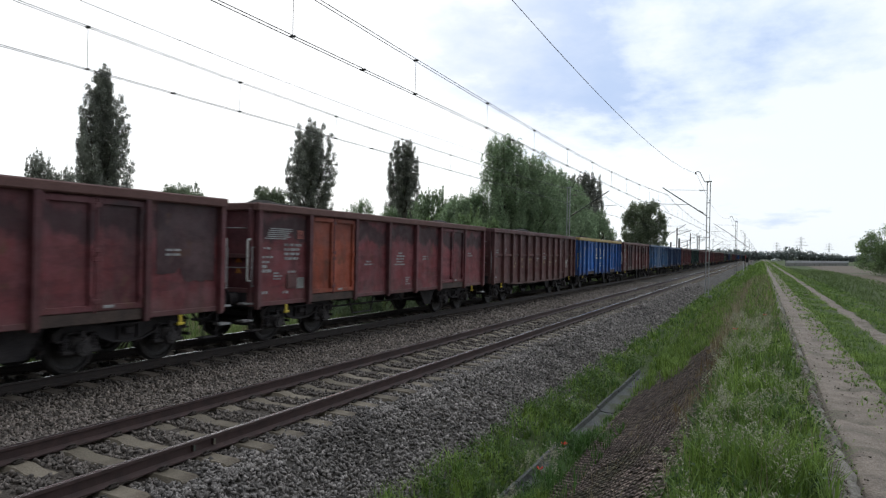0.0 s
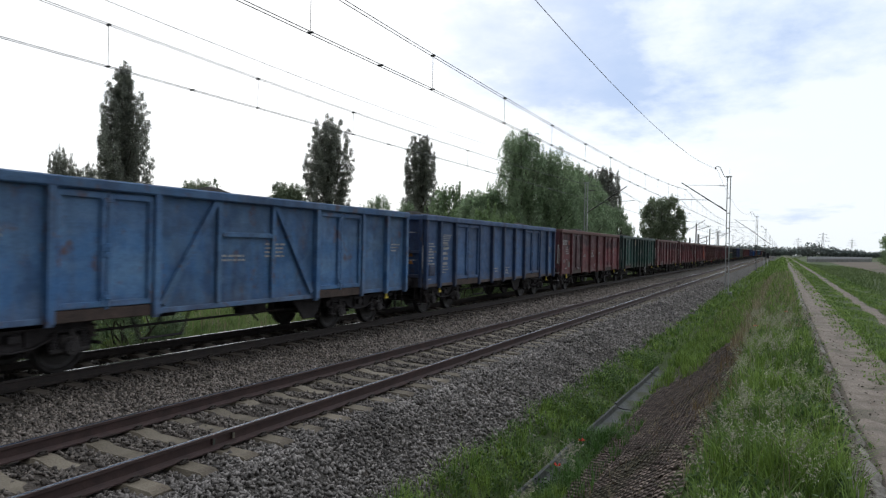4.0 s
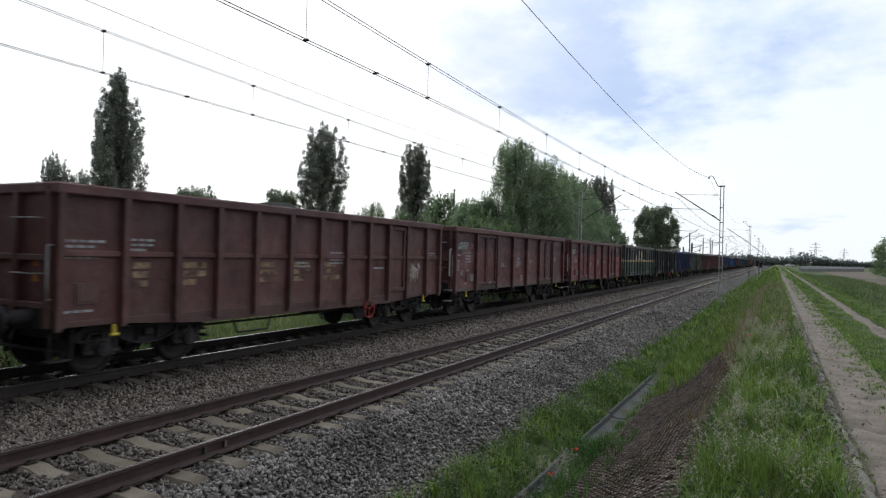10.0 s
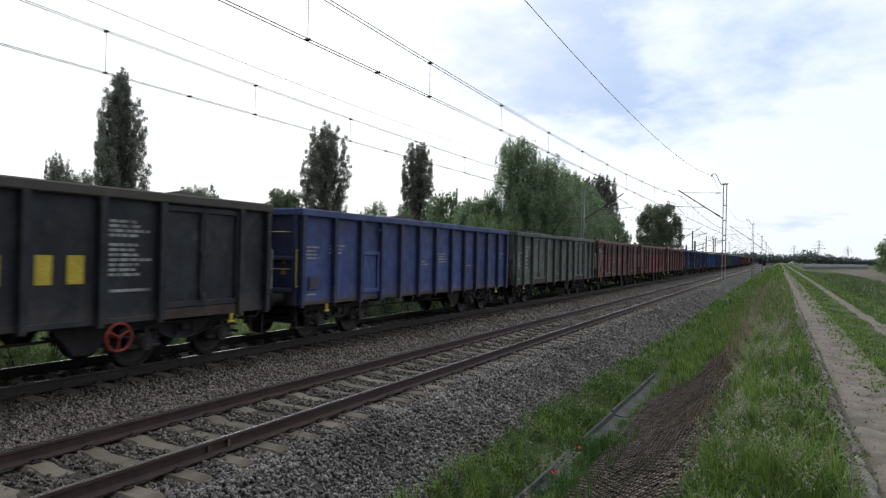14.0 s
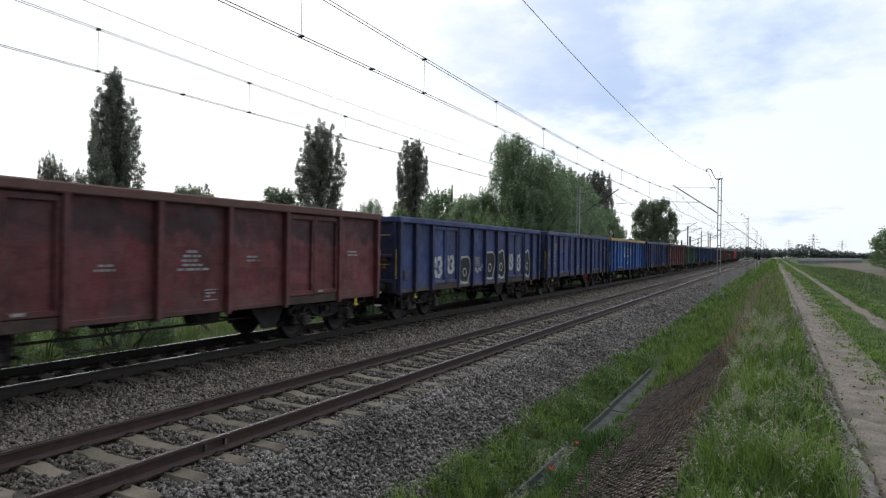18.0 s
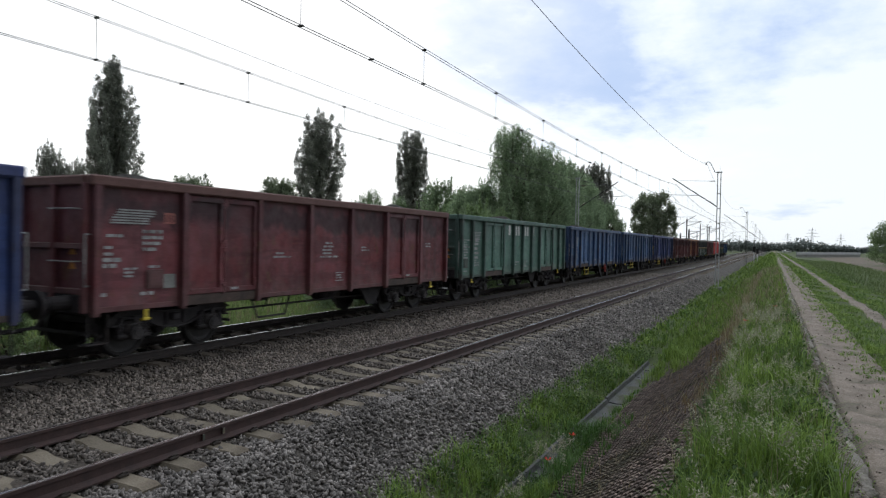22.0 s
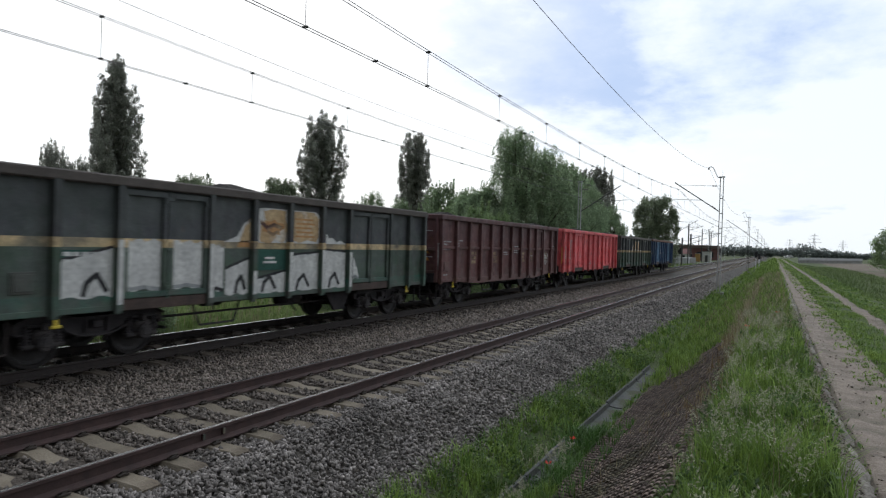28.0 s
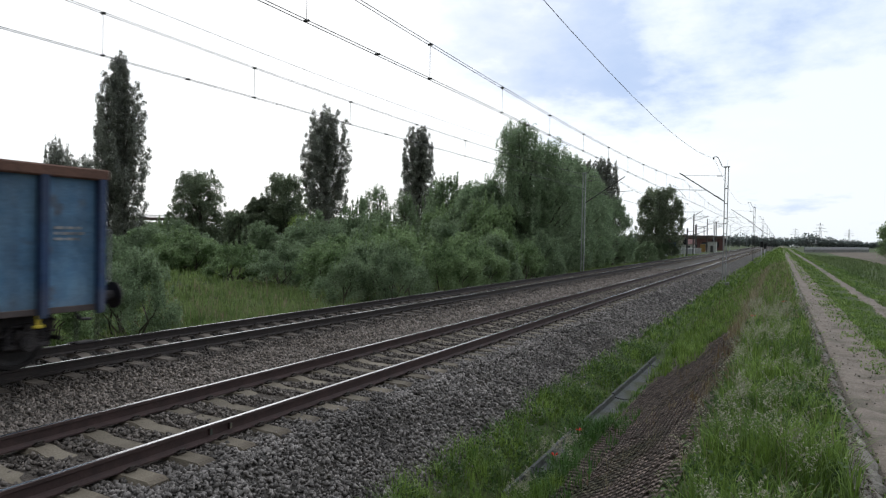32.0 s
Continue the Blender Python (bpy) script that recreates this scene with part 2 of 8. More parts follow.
def paint(name, c, rust=(0.07, 0.035, 0.022), fade=None, wear=0.5, bands=None, dark=0.6, soot=0.3, tide=2.35, smear=0.25, brushed=0.0):
    """Old wagon paint: faded patches, rust, vertical dirt runs. bands: colour stops by height over the rail."""
    m = bpy.data.materials.new(name)
    m.use_nodes = True
    nt = m.node_tree
    N, L = nt.nodes.new, nt.links.new
    b = nt.nodes["Principled BSDF"]
    tc, oi = N("ShaderNodeTexCoord"), N("ShaderNodeObjectInfo")
    geo = N("ShaderNodeSeparateXYZ")
    L(tc.outputs["Object"], geo.inputs[0])
    off = N("ShaderNodeVectorMath")
    sh = N("ShaderNodeCombineXYZ")
    ml = N("ShaderNodeMath")
    ml.operation = "MULTIPLY"
    ml.inputs[1].default_value = 3.0
    L(oi.outputs["Random"], ml.inputs[0])
    L(ml.outputs[0], sh.inputs[0])
    L(tc.outputs["Object"], off.inputs[0])
    L(sh.outputs[0], off.inputs[1])

    def noise_at(scale, detail, stretch=(1, 1, 1), rough=0.5):
        mp, n = N("ShaderNodeMapping"), N("ShaderNodeTexNoise")
        mp.inputs["Scale"].default_value = stretch
        L(off.outputs[0], mp.inputs[0])
        n.inputs["Scale"].default_value, n.inputs["Detail"].default_value, n.inputs["Roughness"].default_value = scale, detail, rough
        L(mp.outputs[0], n.inputs["Vector"])
        return n.outputs[0]

    def step(v, lo, hi, a=0.0, z=1.0):
        r = N("ShaderNodeMapRange")
        L(v, r.inputs[0])
        r.inputs[1].default_value, r.inputs[2].default_value, r.inputs[3].default_value, r.inputs[4].default_value = lo, hi, a, z
        return r.outputs[0]

    def mixed(f, a, z):
        x = N("ShaderNodeMix")
        x.data_type = "RGBA"
        L(f, x.inputs[0])
        for s, i in ((a, 6), (z, 7)):
            if isinstance(s, tuple):
                x.inputs[i].default_value = (*s, 1)
            else:
                L(s, x.inputs[i])
        return x.outputs[2]

    base = c
    if bands:
        rp = N("ShaderNodeValToRGB")
        rp.color_ramp.interpolation = "CONSTANT"
        el = rp.color_ramp.elements
        el[0].position, el[0].color = 0.0, (*bands[0][1], 1)
        el[1].position, el[1].color = bands[1][0] / 4, (*bands[1][1], 1)
        for h, k in bands[2:]:
            el.new(h / 4).color = (*k, 1)
        L(step(geo.outputs[2], 0.0, 4.0), rp.inputs[0])
        base = rp.outputs[0]
    fade = fade or tuple(min(1, v * 1.35 + 0.02) for v in c)
    col = mixed(step(noise_at(0.8, 6, (1, 1, 1.3), 0.6), 0.42, 0.60, 0.0, 0.75), base, fade)
    col = mixed(step(noise_at(1.9, 7, (1, 1, 0.22), 0.65), 0.44, 0.64, 0.0, dark), col, (0.020, 0.013, 0.0155))
    col = mixed(step(noise_at(0.55, 6, (1, 1, 1.6), 0.62), 0.50, 0.60, 0.0, dark * 0.8), col, tuple(v * 0.42 for v in c))
    col = mixed(step(noise_at(2.6, 8, (1, 1, 0.7), 0.65), 0.62 - 0.1 * wear, 0.70 - 0.08 * wear, 0.0, 0.85), col, rust)
    col = mixed(step(noise_at(4.5, 6, (1, 1, 0.7), 0.6), 0.46, 0.62, 0.0, 0.35), col, fade)
    col = mixed(step(noise_at(3.3, 7, (1, 1, 0.8), 0.65), 0.52, 0.64, 0.0, 0.35), col, tuple(v * 0.5 for v in c))
    col = mixed(step(noise_at(1.5, 7, (1, 0.4, 1.9), 0.66), 0.50, 0.60, 0.0, smear), col, (0.36 * c[0] + 0.006, 0.36 * c[1] + 0.005, 0.36 * c[2] + 0.007))
    # old coal dust above an uneven tide line, dried mud splashed on the lowest edge
    wav = N("ShaderNodeMath")
    wav.operation = "MULTIPLY_ADD"
    L(noise_at(1.3, 6, (1, 1, 0.8), 0.62), wav.inputs[0])
    wav.inputs[1].default_value = 1.8
    L(geo.outputs[2], wav.inputs[2])
    col = mixed(step(wav.outputs[0], tide + 0.86, tide + 0.98, 0.0, soot), col, (0.30 * c[0] + 0.020, 0.30 * c[1] + 0.016, 0.30 * c[2] + 0.021))
    if brushed:  # dark primer brushed along the upper half, broken and soft-edged
        lift = N("ShaderNodeMath")
        lift.operation = "MULTIPLY_ADD"
        L(noise_at(1.1, 7, (1, 1.3, 0.5), 0.62), lift.inputs[0])
        lift.inputs[1].default_value = 1.5
        L(geo.outputs[2], lift.inputs[2])
        area = N("ShaderNodeMath")
        area.operation = "MULTIPLY"
        L(step(lift.outputs[0], 3.07, 3.20), area.inputs[0])
        L(step(lift.outputs[0], 3.52, 3.66, 1.0, 0.15), area.inputs[1])
        some = N("ShaderNodeMath")
        some.operation = "MULTIPLY"
        L(area.outputs[0], some.inputs[0])
        L(step(noise_at(0.45, 4, (1, 1, 0.3), 0.5), 0.40, 0.50, 0.15, brushed), some.inputs[1])
        col = mixed(some.outputs[0], col, (0.024, 0.0125, 0.0150))
    col = mixed(step(wav.outputs[0], 1.85, 2.15, 0.26, 0.0), col, (0.075, 0.058, 0.05))
    gr = step(noise_at(30, 5), 0.25, 0.75, 1.48, 2.22)
    tone = N("ShaderNodeMath")
    tone.operation = "MULTIPLY"
    L(gr, tone.inputs[0])
    L(step(oi.outputs["Random"], 0.0, 1.0, 0.84, 1.16), tone.inputs[1])
    gr = tone.outputs[0]
    sc = N("ShaderNodeVectorMath")
    sc.operation = "SCALE"
    L(col, sc.inputs[0])
    L(gr, sc.inputs[3])
    L(sc.outputs[0], b.inputs["Base Color"])
    L(step(noise_at(4, 4), 0.3, 0.7, 0.5, 0.8), b.inputs["Roughness"])
    b.inputs["Specular IOR Level"].default_value = 0.35
    bp = N("ShaderNodeBump")
    bp.inputs["Strength"].default_value, bp.inputs["Distance"].default_value = 0.55, 0.06
    L(noise_at(1.9, 4), bp.inputs["Height"])
    L(bp.outputs[0], b.inputs["Normal"])
    return m


def leafy(name, c1, c2, scale=0.6, through_light=0.3):
    """Leaves: colour varies leaf by leaf and over the crown, light passes through a little."""
    m = mat(name, c1, c2, scale=scale, rough=0.55, bump=0, fine=6, grain=0.2, island=0.35, spec=0.3)
    nt = m.node_tree
    b = nt.nodes["Principled BSDF"]
    out = nt.nodes["Material Output"]
    tr, mx = nt.nodes.new("ShaderNodeBsdfTranslucent"), nt.nodes.new("ShaderNodeMixShader")
    nt.links.new(b.inputs["Base Color"].links[0].from_socket, tr.inputs[0])
    mx.inputs[0].default_value = through_light
    nt.links.new(b.outputs[0], mx.inputs[1])
    nt.links.new(tr.outputs[0], mx.inputs[2])
    nt.links.new(mx.outputs[0], out.inputs[0])
    return m


M_GROUND = mat("meadow_soil", (0.042, 0.062, 0.019), (0.078, 0.098, 0.034), scale=0.5, bump=0.5, fine=9, grain=0.5, c3=(0.075, 0.065, 0.04), dist=0.05, spec=0.15)
# bed and stones at x -11.28: coal dirt plus the train's shade, painted dark
M_BED = mat("ballast_bed", (0.058, 0.052, 0.046), (0.10, 0.090, 0.08), scale=1.2, bump=1.0, fine=26, grain=0.6, dist=0.05, c3=(0.05, 0.04, 0.032), spec=0.15, stain_shade_lines=[(-8.9, 1.5, (0.085, 0.07, 0.056), 0.5), (-11.28, 1.55, (0.03, 0.024, 0.021), 0.85), (-6.49, 0.95, (0.085, 0.068, 0.055), 0.6)])
M_STONE = mat("granite_ballast", (0.120, 0.107, 0.099), (0.231, 0.209, 0.194), scale=1.1, bump=0.4, fine=50, grain=0.4, island=0.6, spec=0.3, stain_shade_lines=[(-8.9, 1.5, (0.192, 0.155, 0.128), 0.65), (-11.28, 1.55, (0.032, 0.026, 0.023), 0.85), (-6.49, 0.95, (0.105, 0.085, 0.07), 0.65)])
M_RAILSIDE = mat("rusty_rail", (0.039, 0.0225, 0.0210), (0.069, 0.039, 0.0355), scale=6, rough=0.75, bump=0.3, fine=70, dist=0.005)
# far rails and sleepers: oil and grime, with shade under the train coloured in
M_RAILFAR = mat("oily_shaded_rail", (0.020, 0.0145, 0.0135), (0.038, 0.027, 0.024), scale=6, rough=0.75, bump=0.3, fine=70, dist=0.005)
M_SLEEPERFAR = mat("grimy_shaded_concrete", (0.07, 0.057, 0.047), (0.12, 0.10, 0.082), scale=3, bump=0.5, fine=60, grain=0.35, vary=0.25, c3=(0.045, 0.036, 0.03), dist=0.01, spec=0.15)
M_RAILTOP = mat("polished_rail", (0.52, 0.52, 0.53), (0.64, 0.64, 0.65), scale=4, rough=0.24, metal=1.0, bump=0.03, fine=60, grain=0.08, stretch=(1, 0.1, 1), rough_var=0.04)
M_SLEEPER = mat("weathered_concrete", (0.125, 0.104, 0.078), (0.185, 0.158, 0.122), scale=3, bump=0.5, fine=60, grain=0.35, vary=0.2, c3=(0.095, 0.075, 0.058), dist=0.01, spec=0.15)
M_CLIP = mat("dark_clip_steel", (0.03, 0.024, 0.02), (0.06, 0.045, 0.035), scale=9, rough=0.6, metal=0.3)
M_CONC = mat("grey_concrete", (0.18, 0.18, 0.17), (0.27, 0.27, 0.26), scale=2, bump=0.4, fine=45, c3=(0.12, 0.13, 0.09), dist=0.01, spec=0.15)
# the sand is darker in a thin line along the runnel, x 0.68
M_SAND = mat("trodden_sand", (0.153, 0.124, 0.101), (0.246, 0.206, 0.170), scale=4.5, bump=1.0, fine=60, grain=0.45, c3=(0.13, 0.112, 0.085), c3_at=0.6, dist=0.012, spec=0.15, stain_shade_lines=[(0.68, 0.035, (0.075, 0.064, 0.045), 0.7)])
M_EDGING = mat("caked_pale_soil", (0.15, 0.135, 0.115), (0.25, 0.228, 0.198), scale=4, bump=0.9, fine=45, grain=0.4, vary=0.18, c3=(0.09, 0.088, 0.055), c3_at=0.57, dist=0.015, spec=0.15)
M_CRUMB = mat("dry_soil_crumbs", (0.14, 0.118, 0.097), (0.24, 0.205, 0.172), scale=5, bump=0.3, island=0.35, spec=0.15)
M_MATTING = mat("brown_erosion_mat", (0.098, 0.072, 0.060), (0.165, 0.128, 0.108), scale=1.5, bump=0.5, fine=35, c3=(0.06, 0.055, 0.032), grain=0.5, island=0.5, spec=0.2)
M_BARE = mat("bare_bank_soil", (0.028, 0.021, 0.016), (0.055, 0.04, 0.03), scale=2.0, bump=0.7, fine=30, grain=0.4, dist=0.03, spec=0.15)
M_STEEL = mat("galvanised_steel", (0.38, 0.385, 0.39), (0.52, 0.525, 0.53), scale=3, rough=0.6, metal=0.2, bump=0.15, fine=30, vary=0.1)
M_DARKSTEEL = mat("dark_mast_steel", (0.05, 0.05, 0.05), (0.09, 0.09, 0.088), scale=3, rough=0.6, metal=0.3, bump=0.15)
M_WIRE = mat("weathered_copper_wire", (0.05, 0.048, 0.045), (0.085, 0.08, 0.075), scale=2, rough=0.5, metal=0.6, bump=0)
M_INSUL = mat("brown_porcelain", (0.06, 0.025, 0.018), (0.09, 0.035, 0.024), rough=0.25, bump=0)
M_BOGIE = mat("grimy_bogie_steel", (0.023, 0.0205, 0.0225), (0.050, 0.044, 0.046), scale=4, rough=0.75, bump=0.4, fine=40, c3=(0.04, 0.031, 0.029), dist=0.01, spec=0.25)
M_AXLEBOX = mat("dusty_cast_steel", (0.030, 0.027, 0.028), (0.062, 0.054, 0.053), scale=6, rough=0.7, bump=0.3, fine=40, c3=(0.018, 0.015, 0.015), dist=0.008, spec=0.3)
M_WHEEL = mat("wheel_steel", (0.015, 0.013, 0.013), (0.031, 0.026, 0.0255), scale=5, rough=0.6, metal=0.2, bump=0.2)
M_COAL = mat("coal", (0.018, 0.017, 0.016), (0.04, 0.037, 0.034), scale=5, rough=0.9, bump=1.0, fine=14, grain=0.6, dist=0.08, spec=0.15)
M_WHITE = mat("white_stencil_paint", (0.24, 0.24, 0.245), (0.39, 0.39, 0.39), scale=5, bump=0, fine=25, grain=0.35, c3=(0.14, 0.125, 0.125), c3_at=0.60)
M_LOOPWHITE = mat("chipped_white_enamel", (0.46, 0.45, 0.43), (0.60, 0.59, 0.57), scale=6, rough=0.5, bump=0, fine=40, grain=0.2)
M_YELLOW = mat("yellow_paint", (0.48, 0.36, 0.03), (0.6, 0.46, 0.05), scale=4, rough=0.6, bump=0.1)
M_CREAM = mat("cream_paint", (0.40, 0.27, 0.14), (0.52, 0.38, 0.22), scale=3, bump=0, fine=14, grain=0.3, c3=(0.60, 0.56, 0.50), c3_at=0.60)
M_OCHREP = mat("faded_ochre_stencil", (0.17, 0.105, 0.06), (0.34, 0.25, 0.155), scale=4, bump=0, fine=20, grain=0.35, c3=(0.075, 0.036, 0.03), c3_at=0.52)
M_OCHREMARK = mat("worn_cream_mark", (0.20, 0.165, 0.105), (0.34, 0.29, 0.20), scale=4, bump=0, fine=20, grain=0.35, c3=(0.06, 0.07, 0.055), c3_at=0.55)
M_ORANGEP = mat("orange_decal", (0.36, 0.18, 0.07), (0.48, 0.27, 0.12), scale=2.5, bump=0, fine=14, grain=0.3)
M_TEAL = mat("fresh_green_paint", (0.012, 0.062, 0.048), (0.020, 0.085, 0.064), scale=3, bump=0, fine=20, grain=0.3)
M_BLACKP = mat("black_spray_paint", (0.012, 0.012, 0.014), (0.03, 0.03, 0.032), bump=0)
M_ORANGE = paint("orange_repaint", (0.17, 0.036, 0.017), wear=0.2, dark=0.5)
M_DARKPATCH = paint("dark_primer_patch", (0.036, 0.0155, 0.0180), wear=0.3)
M_REDMARK = mat("red_mark_paint", (0.30, 0.10, 0.09), (0.38, 0.16, 0.14), scale=5, bump=0)
M_ORANGEMARK = mat("orange_mark_paint", (0.42, 0.16, 0.03), (0.52, 0.22, 0.05), scale=6, bump=0)
M_REDW = mat("red_wheel_paint", (0.22, 0.03, 0.025), (0.32, 0.05, 0.04))
M_BARK = mat("grey_brown_bark", (0.05, 0.04, 0.03), (0.11, 0.09, 0.07), scale=4, bump=0.8, fine=18, stretch=(1, 1, 0.3), dist=0.03)
M_POPLAR = leafy("poplar_leaves", (0.182, 0.190, 0.160), (0.33, 0.34, 0.29), through_light=0.45)
M_WILLOW = leafy("willow_leaves", (0.20, 0.28, 0.16), (0.345, 0.43, 0.265), through_light=0.5)
M_SHRUB = leafy("shrub_leaves", (0.16, 0.235, 0.105), (0.27, 0.36, 0.175), through_light=0.5)
M_SHRUB2 = leafy("shrub_leaves_grey", (0.17, 0.235, 0.13), (0.28, 0.355, 0.21), through_light=0.5)
M_FRESH = leafy("fresh_green_leaves", (0.20, 0.29, 0.07), (0.32, 0.42, 0.13), through_light=0.5)
M_DARKLEAF = leafy("dark_leaves", (0.15, 0.185, 0.118), (0.255, 0.30, 0.19), through_light=0.4)
M_GRASS = leafy("green_grass", (0.068, 0.130, 0.020), (0.228, 0.332, 0.072), scale=2.2)
M_GRASSD = leafy("deep_green_grass", (0.042, 0.105, 0.018), (0.095, 0.18, 0.042), scale=1.1)
M_WEED = leafy("weed_leaves", (0.05, 0.095, 0.028), (0.115, 0.18, 0.06), scale=1.5)
M_GRASS2 = leafy("meadow_grass", (0.12, 0.18, 0.05), (0.215, 0.275, 0.10), scale=0.35, through_light=0.4)
M_FIELDGRASS = leafy("rough_field_grass", (0.075, 0.125, 0.036), (0.155, 0.205, 0.072), scale=0.5)
M_STRAW = leafy("straw_grass", (0.20, 0.165, 0.10), (0.34, 0.29, 0.19), scale=1.2)
M_SORREL = leafy("rusty_sorrel", (0.13, 0.085, 0.045), (0.22, 0.16, 0.08), scale=1.2)
M_SEED = leafy("pale_seed_heads", (0.30, 0.29, 0.20), (0.44, 0.43, 0.32), scale=1.2)
M_PALECONC = mat("pale_slab_concrete", (0.36, 0.37, 0.38), (0.46, 0.47, 0.48), scale=0.6, bump=0.2, fine=20, grain=0.15)
M_POPPY = mat("poppy_red", (0.5, 0.04, 0.02), (0.6, 0.06, 0.03), bump=0)
M_FIELD = mat("ploughed_field", (0.10, 0.08, 0.058), (0.16, 0.13, 0.10), scale=0.2, bump=0.6, fine=4, grain=0.3, dist=0.08, spec=0.15)
# distance haze is mixed into the leaf colour: pale, greyed green
M_FARWOOD = leafy("hazed_far_wood", (0.165, 0.19, 0.18), (0.225, 0.255, 0.24), scale=0.05, through_light=0.5)
M_BRICKRED = mat("red_cladding", (0.13, 0.06, 0.055), (0.18, 0.085, 0.078), scale=0.8, bump=0.2)
M_PLASTER = mat("pale_plaster", (0.5, 0.5, 0.48), (0.62, 0.62, 0.6), scale=1, bump=0.2)
M_GLASS = mat("dark_glass", (0.02, 0.025, 0.03), (0.04, 0.045, 0.05), rough=0.08, bump=0)
M_CARW = mat("white_car_paint", (0.7, 0.7, 0.7), (0.78, 0.78, 0.78), rough=0.3, bump=0)
M_RUBBER = mat("tyre_rubber", (0.02, 0.02, 0.02), (0.035, 0.035, 0.035), rough=0.85, bump=0.1)
M_DRAIN = mat("mossy_drain_concrete", (0.062, 0.064, 0.064), (0.11, 0.112, 0.11), scale=2.5, bump=0.5, fine=40, grain=0.4, c3=(0.05, 0.055, 0.03), dist=0.01, spec=0.15)
M_GRAFG = mat("grey_spray_paint", (0.22, 0.23, 0.24), (0.34, 0.35, 0.35), scale=3, bump=0, fine=15, grain=0.25)
M_GRAFW = mat("white_spray_paint", (0.45, 0.45, 0.44), (0.6, 0.6, 0.58), scale=3, bump=0, fine=15, grain=0.25)
M_DECK = mat("brown_deck", (0.10, 0.07, 0.06), (0.15, 0.11, 0.095), scale=0.3, bump=0.1)
M_DOORSILL = mat("rusted_door_sill", (0.045, 0.03, 0.025), (0.085, 0.055, 0.045), scale=3, rough=0.8, bump=0.4, fine=30, grain=0.4, dist=0.01)
M_OCHREC = mat("ochre_cabinet_paint", (0.30, 0.17, 0.05), (0.38, 0.23, 0.08), scale=2, rough=0.6, bump=0.1)
M_BLUESIGN = mat("blue_sign", (0.03, 0.09, 0.32), (0.04, 0.12, 0.4), rough=0.5, bump=0)


# ---- mesh helpers ----
def fast_mesh(name, V, F, material=None, smooth=False):
    """A mesh from arrays: V (n, 3), F (m, k) with k corners each."""
    me = bpy.data.meshes.new(name)
    V, F = np.asarray(V, dtype=np.float32), np.asarray(F, dtype=np.int32)
    me.vertices.add(len(V))
    me.vertices.foreach_set("co", V.ravel())
    k = F.shape[1]
    me.loops.add(F.size)
    me.loops.foreach_set("vertex_index", F.ravel())
    me.polygons.add(len(F))
    me.polygons.foreach_set("loop_start", np.arange(0, F.size, k, dtype=np.int32))
    me.polygons.foreach_set("loop_total", np.full(len(F), k, dtype=np.int32))
    if smooth:
        me.polygons.foreach_set("use_smooth", np.ones(len(F), dtype=bool))
    me.update(calc_edges=True)
    me.validate()
    if material:
        me.materials.append(material)
    return me


